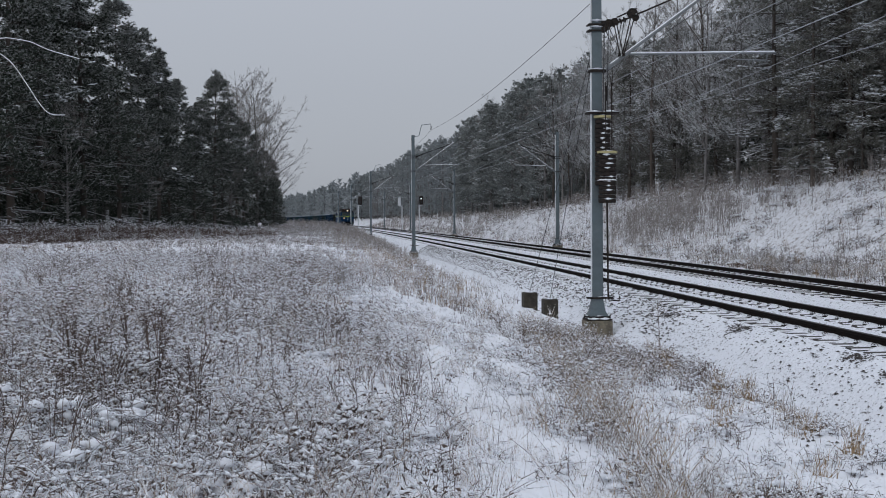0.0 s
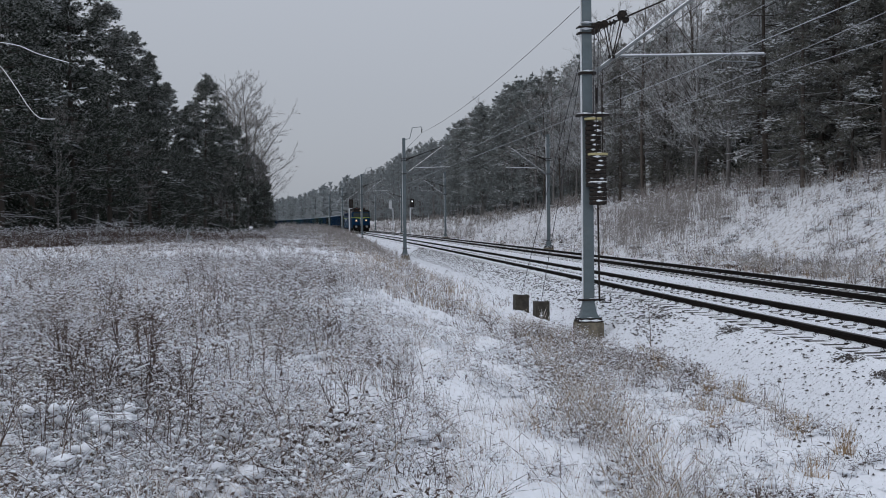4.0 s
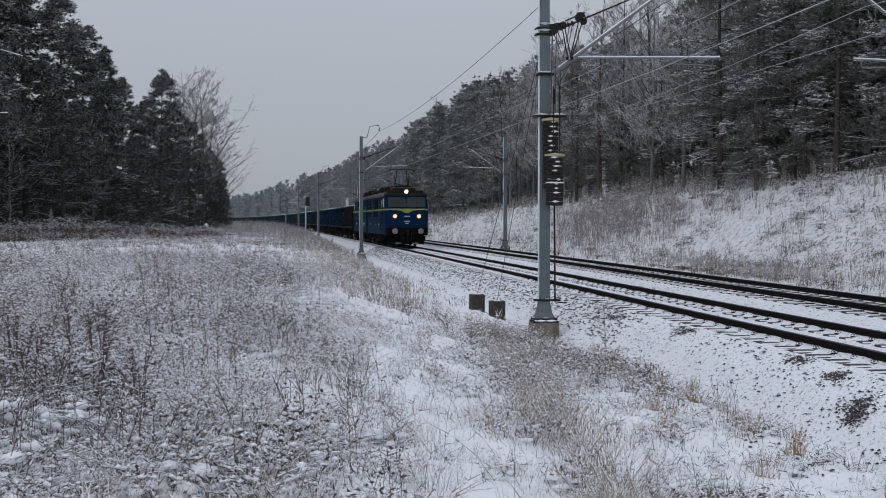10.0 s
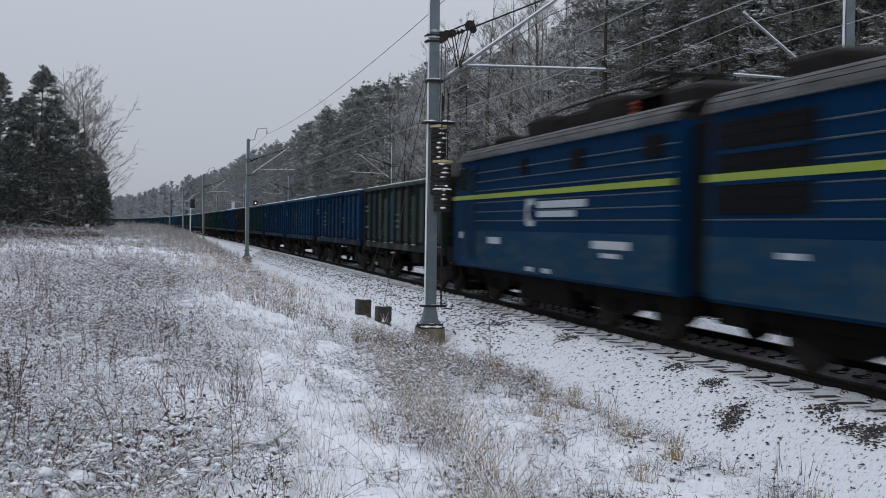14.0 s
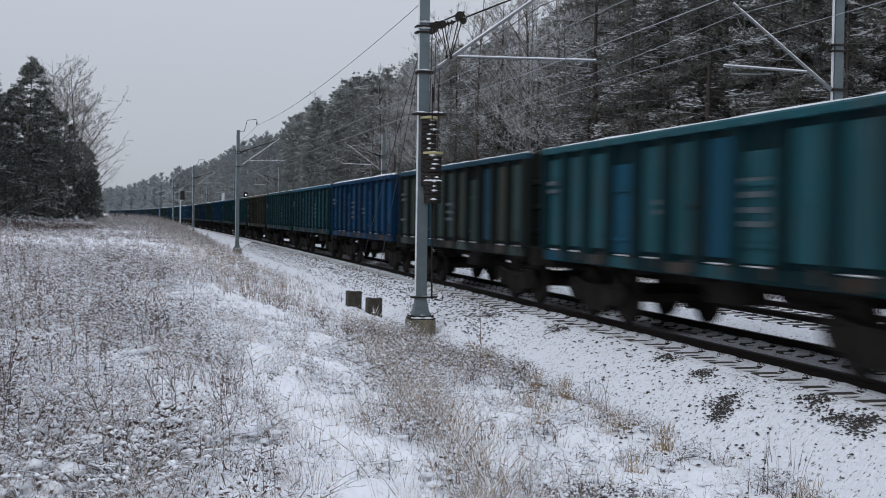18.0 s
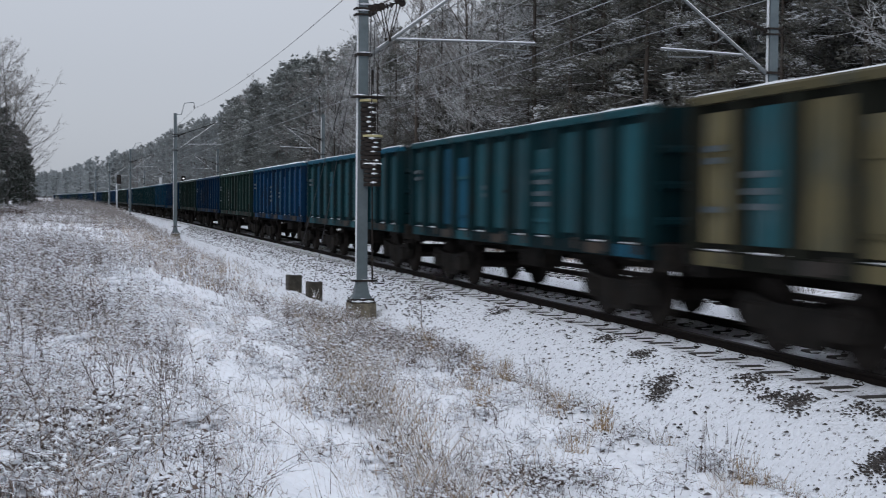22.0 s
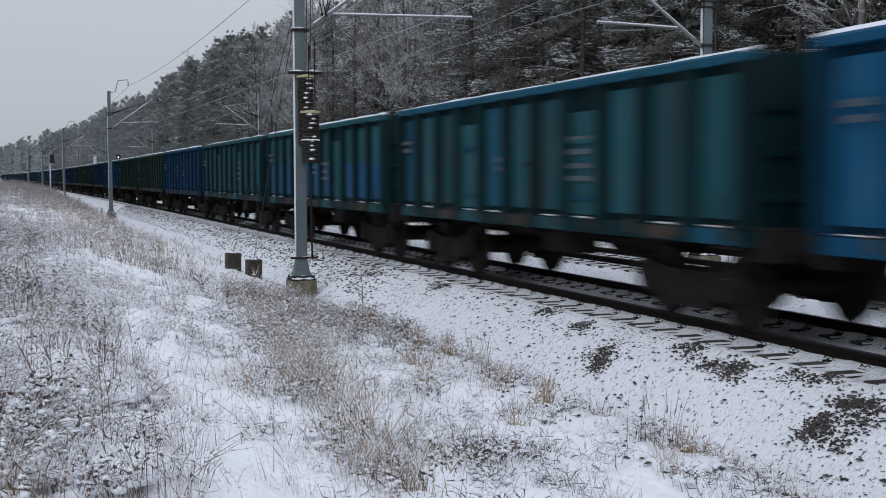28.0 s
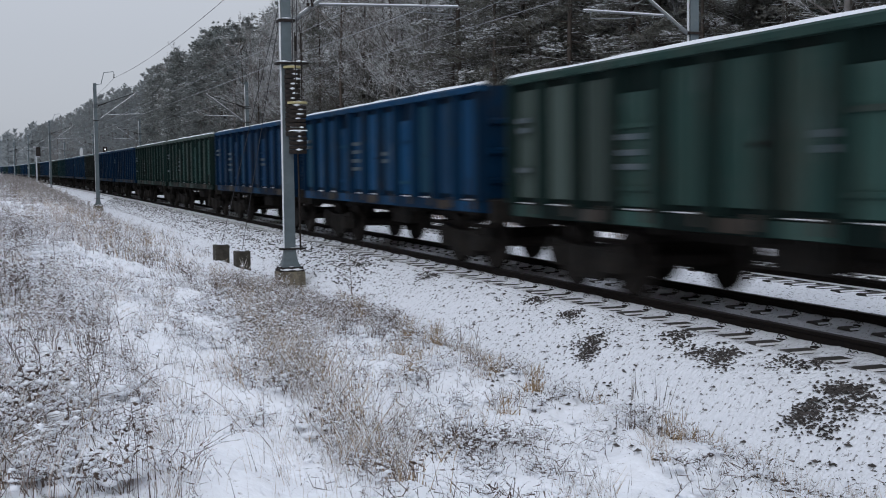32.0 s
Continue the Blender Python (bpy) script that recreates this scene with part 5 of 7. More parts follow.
def make_conifer(name, H, base, spread, limbs, detail, snow, droop=0.0, dead=20, far=False, needle=None, dust=0.4, full=0.62, fine=1.0):
    """A conifer as two meshes: the trunk with its limbs, and the crown of fine needle sprays, dusted on top, some boughs laden with snow."""
    tr, cr = Soup(), Soup()
    w = trunk_rods(tr, H, H * 0.0115, segs=4 if far else 7, sides=5 if far else 7)
    nb = limbs
    z = base + (H - base) * RNG.random(nb) ** 0.9
    k = (z - base) / (H - base)
    length = spread * (1.03 - k) ** full * RNG.uniform(0.6, 1.15, nb) * np.clip(0.6 + 2.2 * k, 0, 1) + 0.3
    az = RNG.uniform(0, 2 * math.pi, nb)
    p0 = along(w, z)
    rise = RNG.uniform(-0.08, 0.38, nb) - droop
    out = np.stack([np.cos(az), np.sin(az), rise], 1)
    sag = (0.10 + 0.5 * droop) * length

    def at(f):
        p = p0[:, None] + out[:, None] * (length[:, None] * f)[..., None]
        p[..., 2] -= sag[:, None] * f * f * (1.35 - 0.5 * f)
        return p

    a, m_, b = at(np.zeros((nb, 1)))[:, 0], at(np.full((nb, 1), 0.5))[:, 0], at(np.ones((nb, 1)))[:, 0]
    if far:
        tr.needles(a, b, 0.03 + 0.02 * length, 0)
    else:
        tr.rods(a, m_, 0.010 + 0.012 * length, 0.012, 0, 3)
        tr.rods(m_, b, 0.012, 0.005, 0, 3)
    # sprays of needles on side shoots along each limb
    f = RNG.uniform(0.15, 1.03, (nb, detail)) ** 0.75
    flat = np.stack([-np.sin(az), np.cos(az), 0 * az], 1)
    wide = RNG.uniform(-1, 1, (nb, detail)) * (0.50 * length)[:, None] * (1.12 - f)
    c = at(f) + flat[:, None] * wide[..., None] + out[:, None] * (np.abs(wide) * 0.25)[..., None]
    c[..., 2] -= np.abs(wide) * (0.12 + droop * 0.8)
    c = (c + RNG.normal(0, 1, c.shape) * (0.20 if far else 0.13)).reshape(-1, 3)
    o = (np.repeat(out, detail, 0) * np.array([1, 1, 0.4]) + np.repeat(flat, detail, 0) * np.sign(wide).reshape(-1, 1) * 0.8)
    blades = 5 if far else 7 if fine == 1.0 else 9
    size = (0.50 if far else 0.33 * fine) * RNG.uniform(0.6, 1.3, (len(c), blades))
    dirs = RNG.normal(size=(len(c), blades, 3)) * np.array([0.7, 0.7, 0.55]) + o[:, None] * 0.6 + np.array([0, 0, 0.12])
    dirs /= np.linalg.norm(dirs, axis=2, keepdims=True)
    b = np.repeat(c[:, None], blades, 1)
    high = np.repeat(k, detail)[:, None] * np.ones((1, blades))
    dusty = (RNG.random((len(c), blades)) < dust * (0.35 + 0.9 * high)) & (dirs[..., 2] > 0.0)
    cr.needles((b - dirs * size[..., None] * 0.35).reshape(-1, 3), (b + dirs * size[..., None] * 0.75).reshape(-1, 3), (0.20 if far else 0.078 * fine) * RNG.uniform(0.6, 1.3, len(c) * blades), dusty.ravel() * 2)
    # snow lies in fingers along the laden boughs
    laden = RNG.random(nb) < snow * (0.35 + k)
    pick = np.repeat(laden, detail) & (RNG.random(len(c)) < 0.9)
    q = c[pick]
    n = len(q)
    if n:
        reps = 2 if far else 3 if fine == 1.0 else 5
        q = np.repeat(q, reps, 0) + RNG.normal(0, 0.09, (n * reps, 3)) * np.array([1, 1, 0.3]) + np.array([0, 0, 0.12 if far else 0.07])
        d = np.repeat(o[pick], reps, 0) + RNG.normal(0, 0.25, (n * reps, 3)) * np.array([1, 1, 0.35])
        d /= np.linalg.norm(d, axis=1, keepdims=True)
        d *= ((0.55 if far else 0.40 * fine ** 0.5) * RNG.uniform(0.5, 1.3, n * reps))[:, None]
        cr.blades(q - d * 0.5, q + d * 0.5, (0.12 if far else 0.060 * fine) * RNG.uniform(0.5, 1.3, n * reps), 1)
    # dead lower limbs, lined with snow
    if dead:
        z = RNG.uniform(0.6, base + 3.5, dead)
        az = RNG.uniform(0, 6.28, dead)
        p0 = along(w, z)
        L = RNG.uniform(0.6, 2.8, dead)
        p1 = p0 + np.stack([np.cos(az), np.sin(az), RNG.uniform(-0.35, 0.2, dead)], 1) * L[:, None]
        tr.rods(p0, p1, 0.024, 0.008, 0, 3)
        up = np.array([0, 0, 0.026])
        tr.rods(p0 + up, p1 + up, 0.014, 0.008, 1, 3)
        a = np.repeat(p0 + (p1 - p0) * 0.45, 3, 0)
        e = a + (np.repeat(p1 - p0, 3, 0) * 0.35 + RNG.normal(0, 0.3, (dead * 3, 3)) * np.array([1, 1, 0.4]))
        tr.rods(a, e, 0.010, 0.005, 0, 3)
        tr.rods(a + up * 0.6, e + up * 0.6, 0.009, 0.005, 1, 3)
    return Kind(tr, cr, needle or NEEDLES, name, GREY_BARK if far or needle in (HAZE_NEEDLES, FROST_HAZE_NEEDLES) else BARK)


def make_bare(name, H, spread, mat, levels=(9, 6, 5), base=0.35, thick=1.0):
    """A leafless tree: trunk, limbs, branches and fine twigs."""
    tr, cr = Soup(), Soup()
    w = trunk_rods(tr, H, H * 0.008, 0.5)
    z = H * (base + (1 - base) * RNG.random(levels[0] * 3) ** 0.9) * 0.97
    p0 = along(w, z)
    az = RNG.uniform(0, 6.28, len(z))
    L = spread * (1.1 - z / H) * RNG.uniform(0.7, 1.4, len(z)) + 0.5
    d = np.stack([np.cos(az) * 0.75, np.sin(az) * 0.75, RNG.uniform(0.5, 1.1, len(z))], 1)
    p1 = p0 + d * L[:, None]
    tr.rods(p0, p1, 0.014 * thick + 0.008 * L, 0.008 * thick, 0, 3)
    a, b, r = p0, p1, 0.011 * thick
    for step, n in enumerate(levels[1:]):
        k = RNG.uniform(0.25, 1.0, (len(a), n))
        q0 = (a[:, None] + (b - a)[:, None] * k[..., None]).reshape(-1, 3)
        L = np.repeat(np.linalg.norm(b - a, axis=1), n) * RNG.uniform(0.22, 0.5, len(q0))
        dd = np.repeat((b - a) / (np.linalg.norm(b - a, axis=1, keepdims=True) + 1e-6), n, 0) + RNG.normal(0, 0.55, (len(q0), 3)) + np.array([0, 0, 0.15])
        dd /= np.maximum(np.linalg.norm(dd, axis=1, keepdims=True), 0.8)
        q1 = q0 + dd * np.minimum(L, 1.3)[:, None]
        if step == 0:
            cr.rods(q0, q1, r * 0.85, r * 0.45, 0, 3)
        else:
            cr.needles(q0, q1, r * 3.3, 0)
        a, b, r = q0, q1, r * 0.85
    return Kind(tr, cr, mat, name, BARK if mat is TWIG_DARK else GREY_BARK)


def plant_tree(kind, x, y, z, scale, turn, label, group):
    t = thing("tree", label, "tree", group, at=pose(x, y, z, 0, 0, turn) @ Matrix.Diagonal((scale * random.uniform(0.9, 1.1), scale * random.uniform(0.9, 1.1), scale, 1)))
    for name, me in zip(("trunk", "crown"), kind.meshes()):
        o = new(name, me)
        o.parent = t
    return t


PINES = [make_conifer("pine", 18, b, s, n, 32, sn, dead=46, dust=0.85) for b, s, n, sn in ((3.8, 3.5, 130, 0.05), (2.6, 3.8, 135, 0.06), (4.8, 3.4, 120, 0.05), (3.0, 3.7, 135, 0.06))]
SPRUCES = [make_conifer("spruce", 16, b, 3.1, n, 30, sn, droop=0.28, dead=14, dust=0.7, full=0.8) for b, n, sn in ((0.8, 135, 0.12), (1.5, 125, 0.16))]
SNOWY = [make_conifer("snowy_pine", 17, b, 3.6, 84, 30, sn, droop=0.10, dead=36, needle=BRANCHY, dust=0.35, fine=0.68) for b, sn in ((3.0, 0.42), (4.5, 0.48), (2.0, 0.36))]
DUSTED = [make_conifer("dusted_spruce", 16, b, 3.2, n, 28, sn, droop=0.22, dead=14, needle=BRANCHY, dust=0.5, fine=0.68) for b, n, sn in ((0.8, 110, 0.30), (1.8, 100, 0.38))]
FROSTY = [make_conifer("frosted_pine", 17, b, 3.5, n, 22, 0.16, dead=26, needle=FROST_HAZE_NEEDLES, dust=0.6, full=0.66) for b, n in ((1.8, 120), (3.0, 110), (2.2, 120))]
BARE = [make_bare("frosted_tree", 16, 3.4, FROST_TWIG, (11, 7, 6, 4), 0.12), make_bare("frosted_tree", 14, 3.0, FROST_TWIG, (11, 7, 6, 4), 0.1), make_bare("birch", 18, 6.4, TWIG, (10, 8, 7, 5), 0.22, 0.8)]
BARE_DARK = [make_bare("bare_tree", 16, 3.4, TWIG_DARK, (9, 7, 5, 4), 0.15), make_bare("bare_tree", 13, 3.0, TWIG_DARK, (9, 7, 5, 4), 0.12)]
BARE_FAR = [make_bare("far_bare_tree", 16, 3.4, FROST_TWIG, (7, 7, 6), 0.15, 1.6), make_bare("far_bare_tree", 14, 3.0, TWIG, (7, 7, 6), 0.15, 1.6)]
FAR_TREES = [make_conifer("far_pine", 17, b, 3.6, 80, 7, sn, dead=0, far=True, needle=FROST_HAZE_NEEDLES, full=0.5) for b, sn in ((0, 0.22), (2.0, 0.25), (0, 0.2))]
DISTANT = [make_conifer("distant_pine", 17, b, 3.8, 66, 7, sn, dead=0, far=True, needle=HAZE_NEEDLES, full=0.62, dust=0.25) for b, sn in ((0.5, 0.02), (1.0, 0.03), (1.5, 0.02))]
HALF_DARK = [make_conifer("dusted_inner_pine", 17, b, 3.5, 70, 6, 0.14, dead=0, far=True, needle=BRANCHY, dust=0.3) for b in (0.3, 0.8)]
DARK_TREES = [make_conifer("inner_pine", 17, b, 3.6, 70, 6, 0.02, dead=0, far=True, dust=0.15) for b in (0.3, 0.8)]


def sow_trees(name, label, rows):
    """Trees past counting, deep in the wood or far off, as one mesh. rows: kind, x, y, z, scale."""
    out, mats = Soup(), [BARK, BOUGH_SNOW, NEEDLES, FROST_TWIG, FROST_HAZE_NEEDLES, BRANCHY, GREY_BARK, TWIG, DUSTY, HAZE_NEEDLES]
    for kind, x, y, z, sc in rows:
        a = random.uniform(0, 6.28)
        c, d = math.cos(a) * sc, math.sin(a) * sc
        for s, first in ((kind.tr, mats.index(kind.bark)), (kind.cr, mats.index(kind.leaf))):
            V, T, M = np.concatenate(s.V), np.concatenate(s.T), np.concatenate(s.M)
            P = np.stack([V[:, 0] * c - V[:, 1] * d + x, V[:, 0] * d + V[:, 1] * c + y, V[:, 2] * sc + z], 1)
            out.add(P, T, np.where(M == 0, first, np.where(M == 1, 1, 8)))
    tagged(new(name, out.mesh(name, mats)), label, "woods", kind="stuff")


def build_spire(x, y, h):
    """A slim young spruce in the field, its short whorls covered with snow."""
    t = thing("young_spruce", "slim young spruce covered with snow in the field", "tree", "small trees in the field", at=pose(x, y, float(land(x - centre(y), y)) - 0.05))
    stem, crown = Soup(), Soup()
    n = 16
    z = np.repeat(np.linspace(0.14, 0.97, n), 9) * h
    az = RNG.uniform(0, 6.28, len(z))
    p = np.stack([0 * z, 0 * z, z], 1)
    r = (0.06 + 0.20 * (1 - z / h)) * RNG.uniform(0.7, 1.25, len(z))
    d = np.stack([np.cos(az) * r, np.sin(az) * r, r * 0.35], 1)
    stem.rods(np.array([(0, 0, 0.0)]), np.array([(0, 0, h)]), 0.022, 0.006, 0, 6)
    stem.rods(p, p + d, 0.006, 0.003, 0, 3)
    for f in (0.35, 0.6, 0.85):
        q = p + d * f
        crown.needles(q, q + d * 0.5 + RNG.normal(0, 0.035, q.shape), 0.035, 0)
    crown.blades(p + d * 0.15 + np.array([0, 0, 0.02]), p + d * 1.1 + np.array([0, 0, 0.025]), 0.10, 1)
    crown.blades(p + d * 0.3 + np.array([0, 0, 0.03]), p + d * 0.9 + np.array([0, 0, 0.035]), 0.08, 1)
    for name, soup, mats in (("trunk", stem, [BARK]), ("crown", crown, [BRANCHY, BOUGH_SNOW])):
        o = new(name, soup.mesh(name, mats))
        o.parent = t


def build_left_wood():
    random.seed(31)
    rows = [(-110, 62, 21, "p"), (-50, 66, 22, "p"), (20, 72, 21, "p"), (75, 79, 20.5, "s"), (100, 88, 22, "p"), (150, 82, 21, "p"), (212, 90, 17.0, "p"), (250, 97, 16.2, "p"), (282, 101, 15.2, "s"), (318, 108, 13.5, "p"), (345, 112, 11.8, "s"), (380, 118, 15.4, "p"), (408, 124, 13.2, "p"),
            (432, 131, 12.2, "p"), (455, 137, 11.0, "s"), (470, 141, 9.6, "p"), (485, 146, 8.2, "s"), (478, 150, 9.0, "p"), (492, 152, 6.5, "s"), (395, 121, 12, "s"), (362, 115, 12.5, "p"), (420, 128, 11, "s"), (300, 104, 13, "p"), (455, 136, 17.5, "b"), (425, 133, 17.5, "b"), (468, 143, 14.5, "b"), (440, 138, 16.5, "b"), (482, 147, 13, "b"), (120, 76, 9, "b"), (265, 94, 8, "b"), (410, 120, 8, "b")]
    for px, y, h, k in rows:
        x = y * math.tan(math.atan((px - 784) / 2150) + radians(5.07))
        z = float(land(x - centre(y), y)) - 0.1
        kinds, H, words = {"p": (PINES, 18, "dark snow-dusted pine at the wood's edge"), "s": (SPRUCES, 16, "dark spruce with drooping snowy boughs"), "b": (BARE[2:], 18, "leafless birch with fine bare twigs")}[k]
        plant_tree(random.choice(kinds), x, y, z, h / H, random.uniform(0, 360), words, "trees of the near wood")
    for x, y, h in ((-13.7, 75.0, 1.85), (-8.9, 80.0, 0.95)):
        build_spire(x, y, h)
    inner = []
    edge = lambda y: -0.30 + (y - 62) / 80 * 0.25 if y < 142 else -0.052
    for i in range(130):
        y = random.uniform(68, 230)
        x = y * (edge(y) - 0.03 - random.random() * 0.10) - random.uniform(0, 5)
        h = random.uniform(10, 15) if y < 150 else random.uniform(8, 12)
        g = float(land(x - centre(y), y)) - 0.1
        if i < 26 and y < 140:
            plant_tree(random.choice(PINES), x, y, g, h / 17, random.uniform(0, 360), "dark pine inside the wood", "trees of the near wood")
        else:
            inner.append((random.choice(DARK_TREES), x, y, g, h / 17))
    for i in range(90):
        y = random.uniform(70, 150)
        x = y * (edge(y) - 0.014 - random.random() * 0.05)
        inner.append((random.choice(DARK_TREES), x, y, float(land(x - centre(y), y)) - 0.1, random.uniform(0.22, 0.45)))
    for i in range(60):
        y = random.uniform(112, 156)
        x = y * (edge(y) + 0.004 - random.random() * 0.03)
        inner.append((random.choice(DARK_TREES), x, y, float(land(x - centre(y), y)) - 0.3, random.uniform(0.10, 0.26)))
    sow_trees("inner_wood_left", "dense dark pines deeper in the near wood", inner)


def build_right_wood():
    random.seed(32)
    inner = []
    for row, u0 in enumerate((17.2, 19.6, 22.4, 26.0, 30.0, 35.0)):
        y = 24.0 + row * 3
        while y < 215:
            yy, u = y + random.uniform(-0.9, 0.9), u0 + random.uniform(-1.2, 1.2)
            x, z, q = centre(yy) + u, float(land(u, yy)) - 0.15, random.random()
            y += (2.5 if row == 0 else 3.2) + row * 0.25 if yy > 95 or row < 2 else 2.4
            if (row >= 4 and yy > 110) or (row == 0 and q < 0.12):
                continue
            if row >= 3 or (row == 2 and (yy > 110 or (yy < 95 and q > 0.4))) or (row == 1 and yy > 150):
                bare = 0.5 if 70 < yy < 135 else 0.2 if yy > 135 else 0.12
                inner.append((random.choice(BARE_FAR if random.random() < bare else FAR_TREES if random.random() < (0.8 if yy > 130 else 0.6 if yy > 70 else 0.3) else HALF_DARK), x, yy, z, random.uniform(0.88, 1.04)))
                continue
            if q < (0.2 if yy < 70 else 0.8 if yy < 132 else 0.3):
                kind, H, h, words = random.choice(BARE[:2] + BARE[:2] + BARE_DARK if yy > 70 else [BARE[0], BARE_DARK[1]]), 15, random.uniform(13.5, 17.0), "leafless tree with frosted twigs on the bank"
            elif q < 0.8 and yy < 128:
                kind, H, h, words = random.choice(SNOWY), 17, random.uniform(14.5, 18), "tall pine with snow-laden boughs on the bank"
            elif yy < 128:
                kind, H, h, words = random.choice(DUSTED), 16, random.uniform(8, 16), "spruce with drooping snowy boughs on the bank"
            else:
                kind, H, h, words = random.choice(FROSTY), 17, random.uniform(14.2, 16.6), "frosted pine on the bank"
            plant_tree(kind, x, yy, z, h / H, random.uniform(0, 360), words, "trees of the wood on the bank")
    for i in range(150):
        yy, u = random.uniform(28, 260), random.uniform(18.0, 23.5)
        inner.append((random.choice(FAR_TREES if yy > 130 else HALF_DARK), centre(yy) + u, yy, float(land(u, yy)) - 0.1, random.uniform(0.16, 0.42)))
    for i in range(60):
        yy, u = random.uniform(28, 110), random.uniform(18.5, 24.0)
        inner.append((random.choice(DARK_TREES), centre(yy) + u, yy, float(land(u, yy)) - 0.1, random.uniform(0.16, 0.36)))
    sow_trees("inner_wood_right", "dense snow-dusted pines deeper in the wood on the bank", inner)
    far = []
    for row, u0 in enumerate((17.0, 21.5)):
        y = 215.0 + row * 2
        while y < 470:
            yy, u = y + random.uniform(-1.5, 1.5), u0 + random.uniform(-1.5, 1.5)
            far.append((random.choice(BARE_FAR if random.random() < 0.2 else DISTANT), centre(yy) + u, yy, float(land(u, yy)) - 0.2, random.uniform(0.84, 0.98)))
            y += 3.2 + row
    sow_trees("distant_trees", "snow-dusted trees far along the bank, paled with haze in their colour", far)


def build_far_wood():
    """Woods beyond, past counting, with haze put into their colour."""
    s = Soup()
    n = 1100
    y = RNG.uniform(430, 1400, n)
    u = RNG.uniform(14, 70, n)
    x = NEAR_X - CURVE * np.minimum(y, 900) ** 2 + u - np.maximum(y - 900, 0) * 0.16
    h = RNG.uniform(12.5, 18.5, n)
    z = land(u, y, False)
    for k in range(130):
        ang, f = RNG.uniform(0, 6.28, n), RNG.uniform(0.1, 1.0, n)
        r = h * 0.17 * (1.1 - f) * RNG.uniform(0.4, 1.2, n)
        b = np.stack([x + np.cos(ang) * r * 0.4, y + np.sin(ang) * r * 0.4, z + h * f], 1)
        e = b + np.stack([np.cos(ang) * (r + 0.8), np.sin(ang) * (r + 0.8), RNG.uniform(-0.5, 1.4, n)], 1)
        s.needles(b, e, 0.85, 0)
    s.rods(np.stack([x, y, z - 0.5], 1), np.stack([x, y, z + h], 1), 0.18, 0.03, 1, 3)
    ob = new("far_wood", s.mesh("far_wood", [HAZE_NEEDLES, BARK]))
    tagged(ob, "distant conifer woods along the railway, haze put into their colour", "woods", kind="stuff")


def build_bent_sapling():
    """A slim birch bowed down in a long arc, snow lying along it."""
    b = thing("bent_birch", "slim birch bowed over in an arc, lined with snow", "tree", at=pose(-18.2, 60, 0.4))
    for name, pts in (("stem", ((0, 0, 0), (-0.2, 0, 4.5), (0.6, 0, 8.6), (1.7, 0, 9.55), (2.7, 0, 9.1), (3.5, 0, 8.0), (4.1, 0, 7.05), (4.6, 0, 6.55), (5.3, 0, 6.5))), ("branch", ((0.1, 0, 7.4), (1.8, 0, 9.9), (3.4, 0, 10.05), (4.6, 0, 9.6), (6.0, 0, 9.2)))):
        v = [Vector(p) for p in pts]
        v = [v[0]] + v + [v[-1]]
        pts = [tuple(0.5 * (2 * b_ + (c_ - a_) * q + (2 * a_ - 5 * b_ + 4 * c_ - d_) * q * q + (3 * b_ - a_ - 3 * c_ + d_) * q ** 3)) for a_, b_, c_, d_ in zip(v[:-3], v[1:-2], v[2:-1], v[3:]) for q in (0, 0.25, 0.5, 0.75)] + [pts[-1]]
        r = [0.05 * (1 - 0.85 * i / (len(pts) - 1)) for i in range(len(pts))]
        part(name, MB().tube(pts, r, 6), BARK, b)
        part("snow_line", MB().tube([(x, y - 0.02, z + q * 0.8) for (x, y, z), q in zip(pts[12 if name == "stem" else 4:], r[12 if name == "stem" else 4:])], [max(q * 0.6, 0.018) for q in r[12 if name == "stem" else 4:]], 6), SNOW, b, "snow along the bowed stem")


build_bent_sapling()
build_left_wood()
build_right_wood()
build_far_wood()


# ---- weeds, grass and scrub ----
STALK = material("dry_stalk", (0.078, 0.056, 0.047), 0.95, spots=(0.17, 0.135, 0.118), scale=5, amount=0.6, per_island=0.4, spec=0.1)
STRAW = material("dry_grass", (0.36, 0.26, 0.155), 0.95, spots=(0.17, 0.115, 0.07), scale=4, amount=0.6, per_island=0.4, spec=0.1)
SCRUB = material("scrub_twig", (0.23, 0.205, 0.19), 0.95, spots=(0.44, 0.425, 0.415), scale=4, amount=0.6, per_island=0.3, spec=0.1)
FLUFF = material("snowy_seed_head", (0.78, 0.79, 0.81), 0.95, spots=(0.58, 0.57, 0.56), scale=12, amount=0.6, per_island=0.2, spec=0.1)
FROST_GRASS = material("frosted_grass", (0.40, 0.325, 0.275), 0.95, spots=(0.62, 0.57, 0.54), scale=6, amount=0.7, per_island=0.3, spec=0.1)
WEED_MATS = [STALK, STRAW, SNOW, FLUFF, SCRUB, FROST_GRASS]


def lumps(s, c, r, m, flat=0.6):
    """Small uneven snow lumps at the points c."""
    base = np.array([(1, 0, 0), (-1, 0, 0), (0, 1, 0), (0, -1, 0), (0, 0, 1), (0, 0, -1)], float)
    tri = np.array([(0, 2, 4), (2, 1, 4), (1, 3, 4), (3, 0, 4), (2, 0, 5), (1, 2, 5), (3, 1, 5), (0, 3, 5)])
    n = len(c)
    v = c[:, None] + base[None] * (np.ones(n) * r)[:, None, None] * RNG.uniform(0.6, 1.35, (n, 6, 1)) * np.array([1, 1, flat])
    s.add(v.reshape(-1, 3), (tri[None] + 6 * np.arange(n)[:, None, None]).reshape(-1, 3), m)


